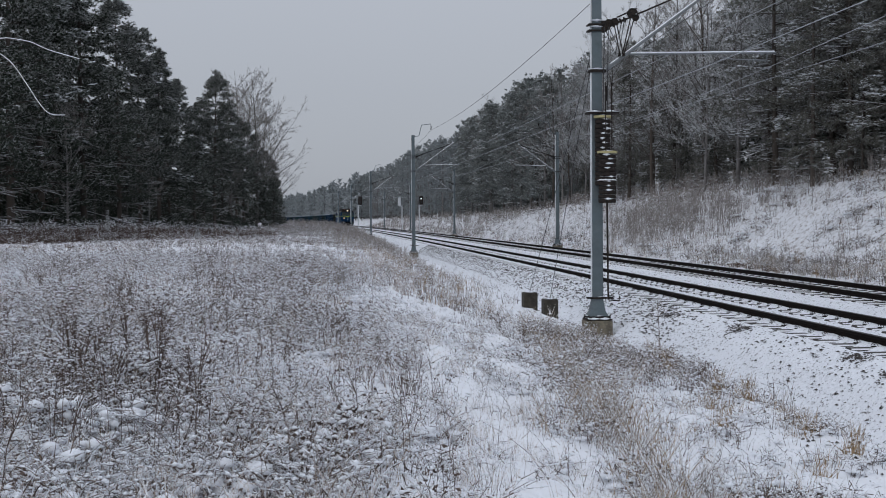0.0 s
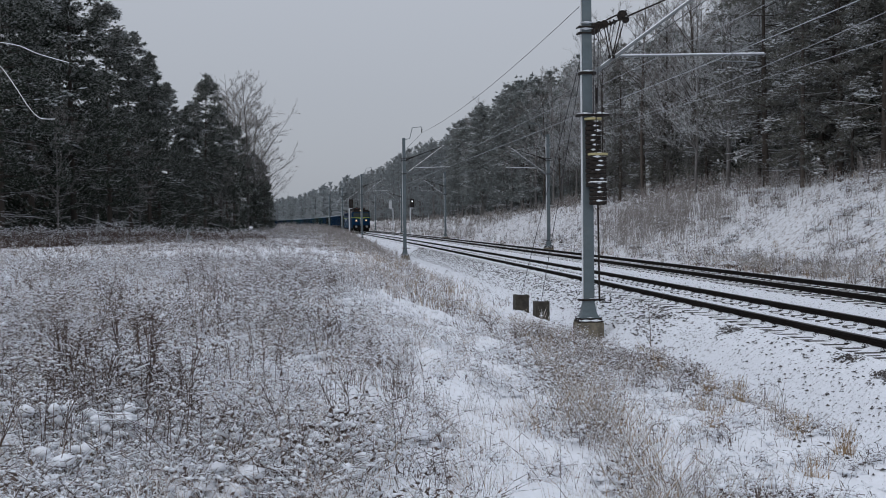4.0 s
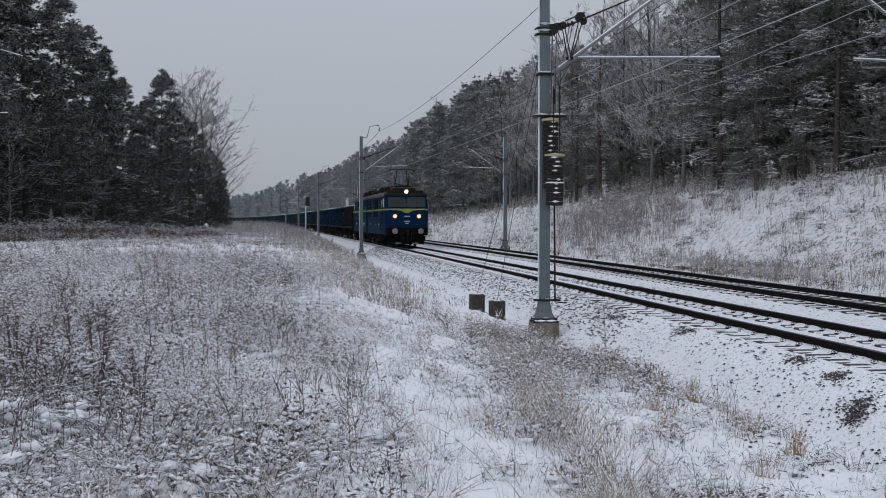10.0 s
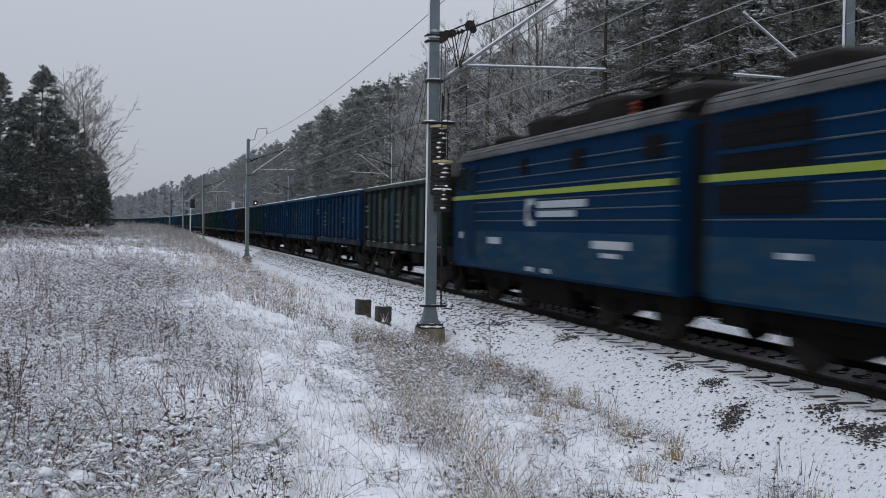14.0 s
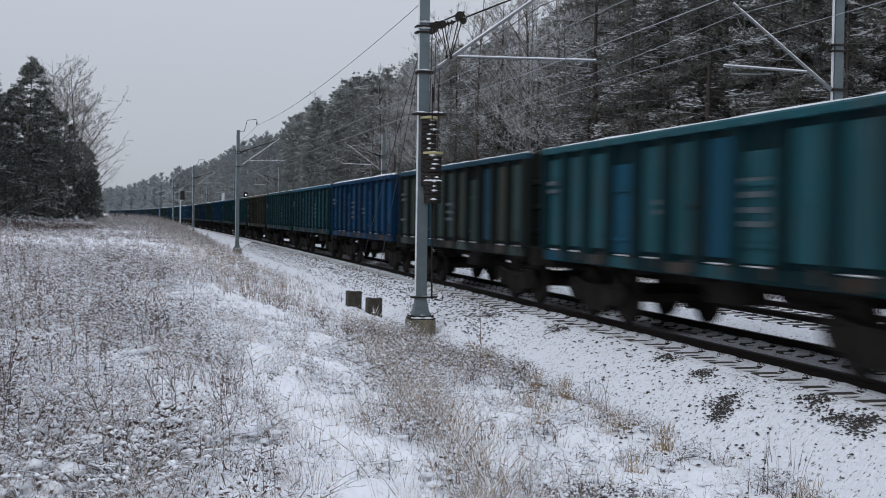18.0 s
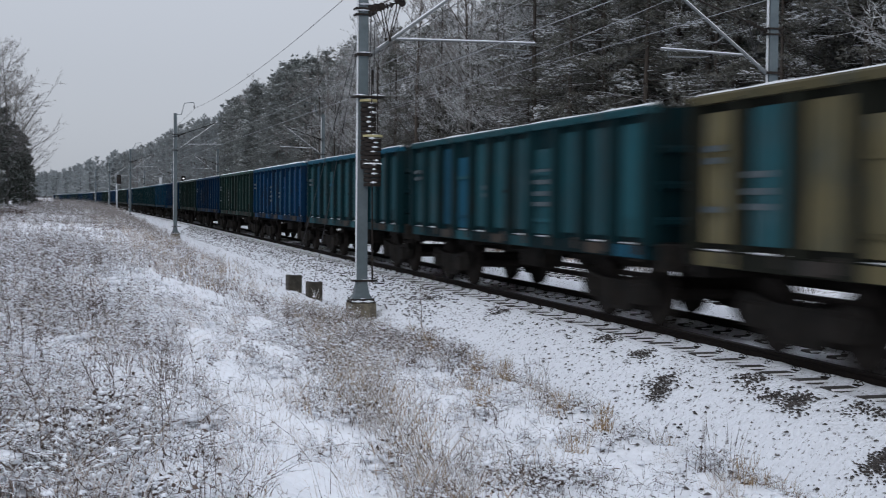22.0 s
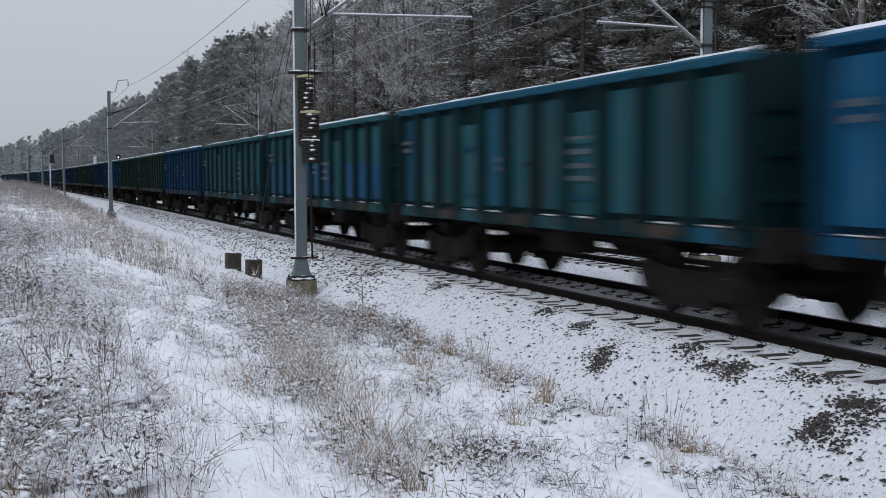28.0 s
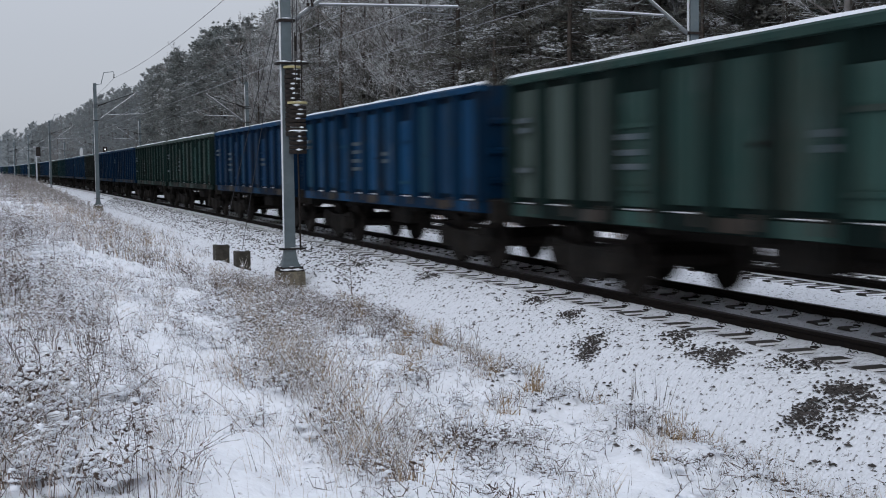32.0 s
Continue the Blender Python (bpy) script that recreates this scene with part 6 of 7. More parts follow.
def bent(n, height, lean, jitter=0.0):
    """Feet, knees and tips of n leaning stalks."""
    az = RNG.uniform(0, 6.28, n)
    h = height * RNG.uniform(0.65, 1.1, n)
    foot = RNG.normal(0, jitter, (n, 3)) * np.array([1, 1, 0])
    d = np.stack([np.cos(az), np.sin(az), 0 * az], 1)
    l = (lean * RNG.uniform(0.2, 1.2, n) * h)[:, None]
    knee = foot + d * l * 0.35 + np.stack([0 * h, 0 * h, h * 0.6], 1)
    tip = foot + d * l + np.stack([0 * h, 0 * h, h], 1)
    return foot, knee, tip


def forb(w=1.0, stems=2, h=0.85, heads=7, frost=1.0):
    """A dead flowering stalk whose side twigs are lined with frost."""
    s = Soup()
    f, k, t = bent(stems, h, 0.17, 0.07)
    s.needles(f, k + (k - f) * 0.05, 0.010 * w, 0)
    s.needles(k, t, 0.008 * w, 0)
    n = stems * heads
    q = np.repeat(f, heads, 0) * 0.4 + np.repeat(k, heads, 0) * 0.6 + (np.repeat(t, heads, 0) - np.repeat(f, heads, 0) * 0.4 - np.repeat(k, heads, 0) * 0.6) * RNG.uniform(0.0, 1.05, (n, 1))
    e = q + RNG.normal(0, 0.05, q.shape) * np.array([1, 1, 0.5]) + np.array([0, 0, 0.06])
    s.needles(q, e, 0.010 * w, 0)
    q2 = q + (e - q) * 0.5
    g = q2 + RNG.normal(0, 0.035, q.shape) + np.array([0, 0, 0.03])
    s.needles(q2, g, 0.009 * w, 0)
    g = q2 + RNG.normal(0, 0.025, q.shape) + np.array([0, 0, 0.02])
    s.needles(q2, g, 0.011 * w ** 0.7, 3)
    few = RNG.random(n) < 0.8 * frost
    c = np.concatenate([e[few], g[few]])
    k = 0.5 * RNG.uniform(0.6, 1.4, (len(c), 1)) * w ** 0.45
    s.needles(c - np.array([0.034, 0, 0]) * k, c + np.array([0.034, 0.014, 0.006]) * k, 0.040 * k[:, 0], 2)
    s.needles(c - np.array([0, 0.02, 0.016]) * k, c + np.array([0.006, 0.02, 0.020]) * k, 0.034 * k[:, 0], 2)
    return s


def tuft(w=1.0, n=11, h=0.38, m=1, snow=2):
    s = Soup()
    f, k, t = bent(n, h, 0.5, 0.08)
    s.needles(f, k + (k - f) * 0.06, 0.007 * w, m)
    s.needles(k - (k - f) * 0.1, t, 0.006 * w, m)
    d = np.array([0, 0, 0.008])
    s.needles(k + d, k + (t - k) * 0.8 + d, 0.007 * w ** 0.6, 3)
    if snow:
        lumps(s, t[:snow] * 0.6, 0.028 * (1 + 0.3 * (w - 1)), 2, 0.5)
    return s


def leafy(w=1.0, n=6, lump=0.8):
    """A low plant pressed down by small lumps of snow."""
    s = Soup()
    f, k, t = bent(n, 0.2, 0.9, 0.12)
    s.needles(f, t, 0.008 * w, 0)
    s.needles(k, k + RNG.normal(0, 0.06, (n, 3)), 0.010 * w, 0)
    s.needles(t, t + RNG.normal(0, 0.045, (n, 3)) - np.array([0, 0, 0.02]), 0.012 * w, 0)
    a = RNG.uniform(0, 6.28, n)
    r = RNG.uniform(0.020, 0.050, n) * lump
    lumps(s, t, r, 2, 0.5)
    lumps(s, t + np.stack([np.cos(a), np.sin(a), 0 * a - 0.2], 1) * r[:, None], r * 0.75, 2, 0.5)
    return s


ICO = np.array([(0, 0, 1)] + [(0.894 * math.cos(a), 0.894 * math.sin(a), 0.447) for a in np.arange(5) * 1.2566] + [(0.894 * math.cos(a), 0.894 * math.sin(a), -0.447) for a in np.arange(5) * 1.2566 + 0.6283] + [(0, 0, -1)])
ICO_T = np.array([(0, 1 + i, 1 + (i + 1) % 5) for i in range(5)] + [(1 + i, 6 + i, 1 + (i + 1) % 5) for i in range(5)] + [(1 + (i + 1) % 5, 6 + i, 6 + (i + 1) % 5) for i in range(5)] + [(11, 6 + (i + 1) % 5, 6 + i) for i in range(5)])


def puffs(s, c, r, m, flat=0.6):
    """Rounded uneven cushions of snow at the points c."""
    n = len(c)
    v = c[:, None] + ICO[None] * (np.ones(n) * r)[:, None, None] * RNG.uniform(0.75, 1.2, (n, 12, 1)) * np.array([1.15, 1, flat])
    s.add(v.reshape(-1, 3), (ICO_T[None] + 12 * np.arange(n)[:, None, None]).reshape(-1, 3), m)


def arches(s, n, h, reach, w, m, snow, jitter=0.08, droop=0.75, thick=0.0042):
    """Stems that rise and bow over, with snow lying along their upper parts."""
    az, hh = RNG.uniform(0, 6.28, n), h * RNG.uniform(0.55, 1.15, n)
    foot = RNG.normal(0, jitter, (n, 3)) * np.array([1, 1, 0])
    d = np.stack([np.cos(az), np.sin(az), 0 * az], 1)
    far = (reach * RNG.uniform(0.4, 1.3, n) * hh)[:, None]
    at = lambda q: foot + d * far * q ** 1.7 + np.stack([0 * hh, 0 * hh, hh * q * (1 + droop - droop * 1.12 * q)], 1)
    steps = (0.0, 0.34, 0.6, 0.82, 1.0)
    p = [at(q) for q in steps]
    for i in range(4):
        s.needles(p[i], p[i + 1] + (p[i + 1] - p[i]) * 0.12, w * (1.15 - 0.12 * i), m)
    for i in (1, 2, 3):
        for half in (0.0, 0.5):
            k = RNG.random(n) < snow * (0.5 + 0.2 * i)
            if k.any():
                c = k.sum()
                q0 = half + RNG.uniform(0, 0.2, (c, 1))
                q1 = np.minimum(q0 + RNG.uniform(0.15, 0.5, (c, 1)), 1.05)
                up, r = np.array([0, 0, 0.004]), thick * RNG.uniform(0.5, 1.4, c)
                s.rods(p[i][k] + (p[i + 1] - p[i])[k] * q0 + up, p[i][k] + (p[i + 1] - p[i])[k] * q1 + up, r, r * RNG.uniform(0.3, 1.0, c), 2, 3)
    return p


def thicket(w=1.0, n=9, h=0.6, tan=5, snow=0.5, thick=0.0045, tan_m=5):
    """A tangle of bowed dark stems and pale grass, lined with snow."""
    s = Soup()
    p = arches(s, n, h, 0.75, 0.0068 * w, 0, snow, 0.14, 0.75, thick)
    q = np.concatenate([p[2], p[3]])
    s.needles(q, q + RNG.normal(0, 0.05, q.shape) + np.array([0, 0, 0.03]), 0.006 * w, 0)
    arches(s, tan, h * 0.85, 0.9, 0.0055 * w, tan_m, snow * 0.8, 0.14, 0.8, thick)
    lumps(s, p[4][::2], RNG.uniform(0.008, 0.022, len(p[4][::2])) * w ** 0.4, 2, 0.6)
    lumps(s, p[3][::3] + np.array([0, 0, 0.008]), RNG.uniform(0.012, 0.030, len(p[3][::3])) * w ** 0.4, 2, 0.5)
    return s


def umbel(w=1.0, stems=4, h=0.9, heads=7, lean=0.12):
    """Upright dead stalks whose flat heads carry caps of snow."""
    s = Soup()
    f, k, t = bent(stems, h, lean, 0.09)
    s.rods(f, k, 0.0036 * w, 0.003 * w, 0, 3)
    s.rods(k, t, 0.003 * w, 0.002 * w, 0, 3)
    q = np.repeat(k + (t - k) * 0.35, heads, 0)
    e = np.repeat(t, heads, 0) + RNG.normal(0, 0.075, (stems * heads, 3)) * np.array([1, 1, 0.8])
    q = q + (np.repeat(t - k, heads, 0)) * RNG.uniform(-0.4, 0.6, (stems * heads, 1))
    s.needles(q, e, 0.0055 * w, 0)
    lumps(s, e, RNG.uniform(0.005, 0.012, len(e)) * w ** 0.5, 0, 0.8)
    up = RNG.random(len(e)) < 0.55
    lumps(s, e[up] + np.array([0, 0, 0.008]), RNG.uniform(0.005, 0.015, up.sum()) * w ** 0.4, 2, 0.5)
    g = f[:, None] + (k - f)[:, None] * RNG.uniform(0.2, 1, (stems, 3))[..., None]
    g = g.reshape(-1, 3)
    s.needles(g, g + RNG.normal(0, 0.09, g.shape) + np.array([0, 0, 0.05]), 0.006 * w, 0)
    return s


def capped(stems=6, h=1.1):
    """Brown stalks far off, each with a cap of snow on its head."""
    s = Soup()
    f, k, t = bent(stems, h, 0.2, 0.25)
    s.needles(f, t, 0.036, 0)
    q = np.repeat(k, 3, 0)
    e = q + RNG.normal(0, 0.12, q.shape) + np.array([0, 0, 0.14])
    s.needles(q, e, 0.022, 0)
    tips = np.concatenate([t, e[::4]])
    lumps(s, tips, RNG.uniform(0.012, 0.060, len(tips)) * RNG.uniform(0.5, 1.0, len(tips)), 2, 0.6)
    return s


def withered(n=8, h=0.4, snow=0.55):
    """Low stems hung with curled dark leaves, snow on the leaves."""
    s = Soup()
    p = arches(s, n, h, 0.6, 0.0055, 0, 0.3, 0.1, 0.7)
    q = np.concatenate([p[2], p[3], p[4], p[3] + RNG.normal(0, 0.05, p[3].shape)])
    d = RNG.normal(0, 1, q.shape) * np.array([1, 1, 0.5])
    d *= 0.020 / np.linalg.norm(d, axis=1, keepdims=True)
    s.blades(q - d, q + d, RNG.uniform(0.012, 0.026, len(q)), 0)
    k = RNG.random(len(q)) < snow
    lumps(s, q[k] + np.array([0, 0, 0.016]), RNG.uniform(0.010, 0.028, k.sum()), 2, 0.5)
    return s


def mound(big=1.0):
    """A plant buried under a cushion of snow."""
    s = leafy(0.9, 7, 0.6)
    arches(s, 7, 0.24, 1.0, 0.006, 0, 0.6, 0.1)
    c = RNG.normal(0, 0.09 * big, (6, 3)) * np.array([1, 1, 0.25]) + np.array([0, 0, 0.10 * big])
    puffs(s, c, RNG.uniform(0.035, 0.085, 6) * big, 2, 0.5)
    return s


def cushion(n=8, h=0.26):
    """Bowed stems holding up plump lumps of snow."""
    s = Soup()
    arches(s, 12, h, 0.7, 0.006, 0, 0.5, 0.12)
    c = np.concatenate([RNG.normal(0, 0.13, (n, 2)), h * RNG.uniform(0.6, 1.05, (n, 1))], 1)
    puffs(s, c, RNG.uniform(0.028, 0.062, n), 2, 0.62)
    s.needles(c * np.array([0.7, 0.7, 0]), c, 0.007, 0)
    return s


def scrub(w=1.0, n=9, h=1.2):
    s = Soup()
    f, k, t = bent(n, h, 0.2, 0.14)
    s.needles(f, k + (k - f) * 0.05, 0.016 * w, 4)
    s.needles(k, t, 0.012 * w, 4)
    q = np.repeat(k, 2, 0) + np.repeat(t - k, 2, 0) * RNG.uniform(0, 0.8, (2 * n, 1))
    s.needles(q, q + RNG.normal(0, 0.12, q.shape) + np.array([0, 0, 0.14]), 0.010 * w, 4)
    return s


def scatter(name, label, kinds, u, y, scale):
    """Sows copies of the given plants at u, y over the ground, in one mesh."""
    n = len(u)
    x = u + NEAR_X - CURVE * y ** 2
    z = land(u, y) - 0.02
    pick = RNG.integers(0, len(kinds), n)
    out = Soup()
    for k, s in enumerate(kinds):
        V, T, M = np.concatenate(s.V), np.concatenate(s.T), np.concatenate(s.M)
        i = np.where(pick == k)[0]
        if not len(i):
            continue
        a = RNG.uniform(0, 6.28, len(i))
        near_edge = np.clip((-5.6 - u[i]) / 3.2, 0.35, 1.0) if name.startswith("field") else 1.0
        sc = near_edge * (scale[i] if np.ndim(scale) else scale * np.ones(len(i))) * RNG.uniform(0.7, 1.25, len(i))
        c, d = (np.cos(a) * sc)[:, None], (np.sin(a) * sc)[:, None]
        P = np.stack([V[:, 0] * c - V[:, 1] * d + x[i][:, None], V[:, 0] * d + V[:, 1] * c + y[i][:, None], V[:, 2] * sc[:, None] + z[i][:, None]], -1)
        out.add(P.reshape(-1, 3), (T[None] + len(V) * np.arange(len(i))[:, None, None]).reshape(-1, 3), np.tile(M, len(i)))
    ob = new(name, out.mesh(name, WEED_MATS))
    tagged(ob, label, "weeds", kind="stuff")


def spots(n, y0, y1, r0, r1, power=1.0):
    """Random places between two bearings from the camera's spot, as u and y."""
    y = y0 + (y1 - y0) * RNG.random(n) ** power
    x = y * RNG.uniform(r0, r1, n)
    return x - (NEAR_X - CURVE * y ** 2), y


def bare_patch(u, y):
    """Where the snow lies open in the field: a worn path and drifts."""
    return np.exp(-((u + 7.95 + 0.25 * np.sin(y * 0.6)) / 0.85) ** 2) * np.clip(2.1 - y / 9, 0.25, 0.92) * (0.75 + 0.25 * np.sin(y * 1.7 + u * 1.3)) + 0.6 * (np.sin(u * 1.1 + y * 0.5) * np.sin(y * 0.33 - u * 0.4) > 0.25)


def clumps(n, each, u0, u1, y0, y1, spread):
    """Places gathered in n uneven clumps."""
    cu, cy = RNG.uniform(u0, u1, n), y0 + (y1 - y0) * RNG.random(n) ** 1.15
    k = spread * RNG.uniform(0.5, 1.4, n)
    u = np.repeat(cu, each) + RNG.normal(0, 1, n * each) * np.repeat(k, each)
    y = np.repeat(cy, each) + RNG.normal(0, 1.4, n * each) * np.repeat(k, each)
    return u, y


def build_weeds():
    tangle = [thicket(0.9, 10, 0.42), thicket(0.9, 12, 0.5, 6), thicket(0.9, 5, 0.36, 9, 0.6), thicket(0.9, 9, 0.4, 6, 0.8), umbel(0.8, 2, 0.55, 9, 0.25), withered(9, 0.36), thicket(0.9, 10, 0.34, 2, 0.85, 0.006), mound(), mound(0.8), mound(1.1), mound(0.6), mound(0.9)]
    u, y = spots(6400, 5.9, 17, -0.33, 0.14, 0.85)
    side = u + NEAR_X + 0.035 * (y - 7)
    keep = (u < -6.9) & (RNG.random(len(u)) > bare_patch(u, y) * 0.97) & (RNG.random(len(u)) < np.clip(0.27 - side * 0.17, 0.07, 0.27))
    scatter("field_weeds_near", "dense bowed weeds and low plants loaded with snow", tangle, u[keep], y[keep], 0.9)
    pale = [thicket(0.7, 2, 0.4, 10, 0.45), thicket(0.7, 3, 0.35, 12, 0.55), tuft(0.65, 16, 0.42, 5, 0), tuft(0.6, 14, 0.42, 1, 0), mound(0.7), thicket(0.7, 5, 0.3, 5, 0.7)]
    u, y = spots(1700, 5.8, 20, -0.32, 0.30, 0.9)
    keep = (u < -6.0) & (RNG.random(len(u)) > bare_patch(u, y) * 0.8)
    scatter("field_grass_near", "pale frosted grass bowed into the snowy field", pale, u[keep], y[keep], 0.85)
    mid = [thicket(1.4, 5, 0.42, 4, 0.6, 0.0075), thicket(1.4, 4, 0.45, 5, 0.65, 0.0075), thicket(1.6, 3, 0.45, 6, 0.5, 0.007), umbel(1.3, 1, 0.5, 5), withered(9, 0.4), mound(0.9), withered(8, 0.34), leafy(1.6, 8), thicket(1.5, 7, 0.34, 1, 0.75, 0.009), mound(1.1), tuft(1.2, 12, 0.36, 5, 0)]
    u, y = spots(3500, 16, 42, -0.33, 0.20, 0.75)
    keep = (u < -5.2) & (RNG.random(len(u)) > bare_patch(u, y) * 0.85) & (RNG.random(len(u)) < np.clip(1.25 + (u + 6) * -0.06, 0.45, 1))
    scatter("field_weeds_middle", "snowy dead weeds across the field", mid, u[keep], y[keep], 0.95)
    u, y = clumps(60, 7, -15.0, -8.2, 10.5, 34, 0.4)
    keep = (u + NEAR_X > -0.33 * y) & (u + NEAR_X < 0.02 * y + 1.0)
    scatter("field_weeds_tall", "taller brown weeds bowed under small caps of snow", [thicket(1.2, 9, 0.6, 3, 0.4, 0.006), umbel(1.2, 3, 0.62, 9, 0.3), thicket(1.2, 8, 0.52, 4, 0.5, 0.007), withered(9, 0.55)], u[keep], y[keep], 0.95)
    far = [thicket(2.6, 5, 0.38, 2, 0.3, 0.011), thicket(2.6, 4, 0.36, 3, 0.35, 0.011), thicket(2.4, 6, 0.30, 1, 0.5, 0.012), leafy(2.6, 6), leafy(2.4, 8), tuft(2.4, 10, 0.34, 0, 0), tuft(2.0, 9, 0.32, 5, 1), tuft(2.2, 9, 0.30, 0, 1)]
    u, y = spots(7000, 36, 150, -0.34, 0.07, 0.8)
    keep = (u < -5.6) & ~((u < -21) & (y > 55) & (y < 69)) & (RNG.random(len(u)) > bare_patch(u, y) * 0.25)
    scatter("field_weeds_far", "snowy dead weeds towards the wood", far, u[keep], y[keep], 1.0)
    # rank growth at the foot of the wood
    r = RNG.uniform(-0.32, -0.05, 1500)
    y = 62 + np.maximum(r + 0.30, -0.01) * 110 + RNG.uniform(-3, 7, 1500)
    u = y * r - (NEAR_X - CURVE * y ** 2)
    bare = (u < -21) & (y > 55) & (y < 60)
    u, y = u[~bare], y[~bare]
    scatter("field_weeds_edge", "tall brown weeds with snowy heads along the wood", [capped(7, 0.95), capped(6, 1.1), thicket(2.8, 7, 0.7, 1, 0.15, 0.012), tuft(2.8, 12, 0.6, 0, 1)], u, y, np.interp(y, (60, 75, 90), (1.0, 0.95, 0.7)))
    u, y = spots(60, 6.2, 9.5, -0.31, 0.03, 1.0)
    scatter("snow_mounds", "low plants bowed under thick cushions of snow", [cushion(6, 0.2), mound(0.9), cushion(5, 0.16), mound(0.7)], u, y, 1.0)
    spot = np.array([(-1.75, 8.45), (-1.6, 8.5), (-1.45, 8.4), (-1.55, 8.3), (-1.62, 7.15), (-1.5, 7.2), (-0.95, 7.6), (-0.4, 8.3), (-2.4, 8.9)])
    scatter("snow_cushions", "plump snow cushions caught on low weeds", [cushion(8), cushion(10, 0.3), cushion(7, 0.22)], spot[:, 0] - NEAR_X, spot[:, 1], 0.95)
    # tall dark clump in the field
    c = np.array([(-1.95, 9.9), (-1.75, 9.6), (-1.55, 9.8), (-1.7, 10.1), (-1.45, 9.7), (-1.85, 10.2), (-2.75, 10.4), (-1.3, 9.5), (-1.6, 9.5), (-2.05, 9.7), (-2.75, 9.5), (-1.2, 10.2), (-1.9, 9.4)])
    bushy = [umbel(1.1, 4, 0.92, 18, 0.18), umbel(1.1, 3, 0.80, 18, 0.22), thicket(1.0, 8, 0.75, 1, 0.45, 0.005), thicket(1.0, 7, 0.62, 2, 0.55, 0.006)]
    c = np.concatenate([c, c + RNG.normal(0, 0.16, c.shape)])
    scatter("tall_weeds", "tall dark weed stalks with snowy seed heads", bushy, c[:, 0] - NEAR_X, c[:, 1], 0.95)
    c = np.repeat(c, 2, 0) + RNG.normal(0, 0.28, (2 * len(c), 2))
    scatter("tall_weeds_foot", "bowed snowy weeds round the tall stalks", [thicket(1.0, 9, 0.5, 3, 0.6, 0.006), thicket(1.0, 8, 0.4, 2, 0.7, 0.007), mound(1.0), withered(8, 0.45)], c[:, 0] - NEAR_X, c[:, 1], 0.95)
    c = np.array([(-1.72, 9.0), (-1.5, 9.05), (-1.1, 8.9), (-1.35, 9.3), (-1.15, 9.5), (-0.95, 9.2), (-1.6, 9.2), (-1.75, 9.3), (-2.6, 9.8), (-2.9, 9.6), (-1.45, 9.6), (-1.0, 9.0)])
    scatter("weed_stems", "upright dark weed stems tipped with snow", [umbel(1.0, 2, 0.75, 5, 0.2), umbel(1.0, 1, 0.85, 4, 0.2)], c[:, 0] - NEAR_X, c[:, 1], 1.0)
    # withered leafy growth beside the open snow
    u, y = clumps(7, 3, -9.6, -8.75, 6.2, 9.0, 0.14)
    keep = (u < -8.7)
    scatter("withered_plants", "withered dark-leaved plants dotted with snow", [withered(8, 0.42), withered(7, 0.35), withered(9, 0.5), thicket(0.7, 8, 0.4, 2, 0.3)], u[keep], y[keep], 0.9)
    # long thin stems leaning over the open snow
    lone = []
    for i in range(4):
        q = Soup()
        arches(q, 2, 0.6, 0.7, 0.0042, 0 if i % 2 else 5, 0.2, 0.05, 0.35, 0.003)
        lone.append(q)
    u, y = spots(60, 6.0, 11, -0.06, 0.30, 1.0)
    keep = (u > -9.0) & (u < -6.4)
    scatter("lone_stems", "long thin stems leaning over the open snow", lone, u[keep], y[keep], 0.9)
    # the grassy strip that runs from the near slope up to the mast
    y = 6.6 + 20.5 * RNG.random(620) ** 0.85
    mid_u = np.interp(y, (6, 8, 10.5, 13, 18.5, 22, 28), (-6.75, -6.55, -6.35, -6.15, -5.3, -4.6, -4.2))
    u = mid_u + RNG.normal(0, 1, len(y)) * np.interp(y, (6, 10, 16, 22, 28), (0.16, 0.22, 0.34, 0.55, 0.5)) + 0.18 * np.sin(y * 2.3)
    keep = (u < -3.15) & ((u < -4.2) | (y < 21)) & (RNG.random(len(u)) < 0.62 + 0.38 * np.sin(y * 1.9 + u * 2.0))
    strip = [thicket(0.9, 5, 0.36, 7, 0.25, 0.0035, 1), thicket(0.9, 9, 0.34, 4, 0.4, 0.0035, 1), withered(8, 0.3, 0.2), tuft(0.85, 14, 0.40, 1, 0), tuft(0.85, 14, 0.34, 1, 0), tuft(0.75, 14, 0.38, 4, 0), thicket(0.9, 5, 0.28, 6, 0.7, 0.004), tuft(0.8, 14, 0.30, 0, 0), withered(6, 0.25)]
    scatter("slope_grass", "dry tan and brown grass in a strip on the snowy slope", strip, u[keep], y[keep], 0.95)
    spot = np.array([(-7.05, 9.6), (-6.85, 9.4), (-6.65, 9.9), (-6.5, 9.5), (-6.55, 10.6), (-6.7, 8.6), (-6.6, 7.6), (-6.55, 8.0), (-6.75, 7.2)])
    u, y = np.repeat(spot[:, 0], 5) + RNG.normal(0, 0.09, 45), np.repeat(spot[:, 1], 5) + RNG.normal(0, 0.16, 45)
    scatter("slope_grass_bunches", "stiff bunches of tan grass on the slope", [tuft(0.9, 13, 0.46, 1, 0), tuft(0.9, 11, 0.42, 4, 0), tuft(0.85, 10, 0.42, 0, 0)], u, y, 0.85)
    # dense growth below the nearest mast
    y, u = RNG.normal(21.0, 3.0, 290), RNG.normal(-4.3, 0.8, 290)
    keep = (u < -2.95) & (y > 13) & (y < 25.2) & ((u < -3.9) | (y < 20.5))
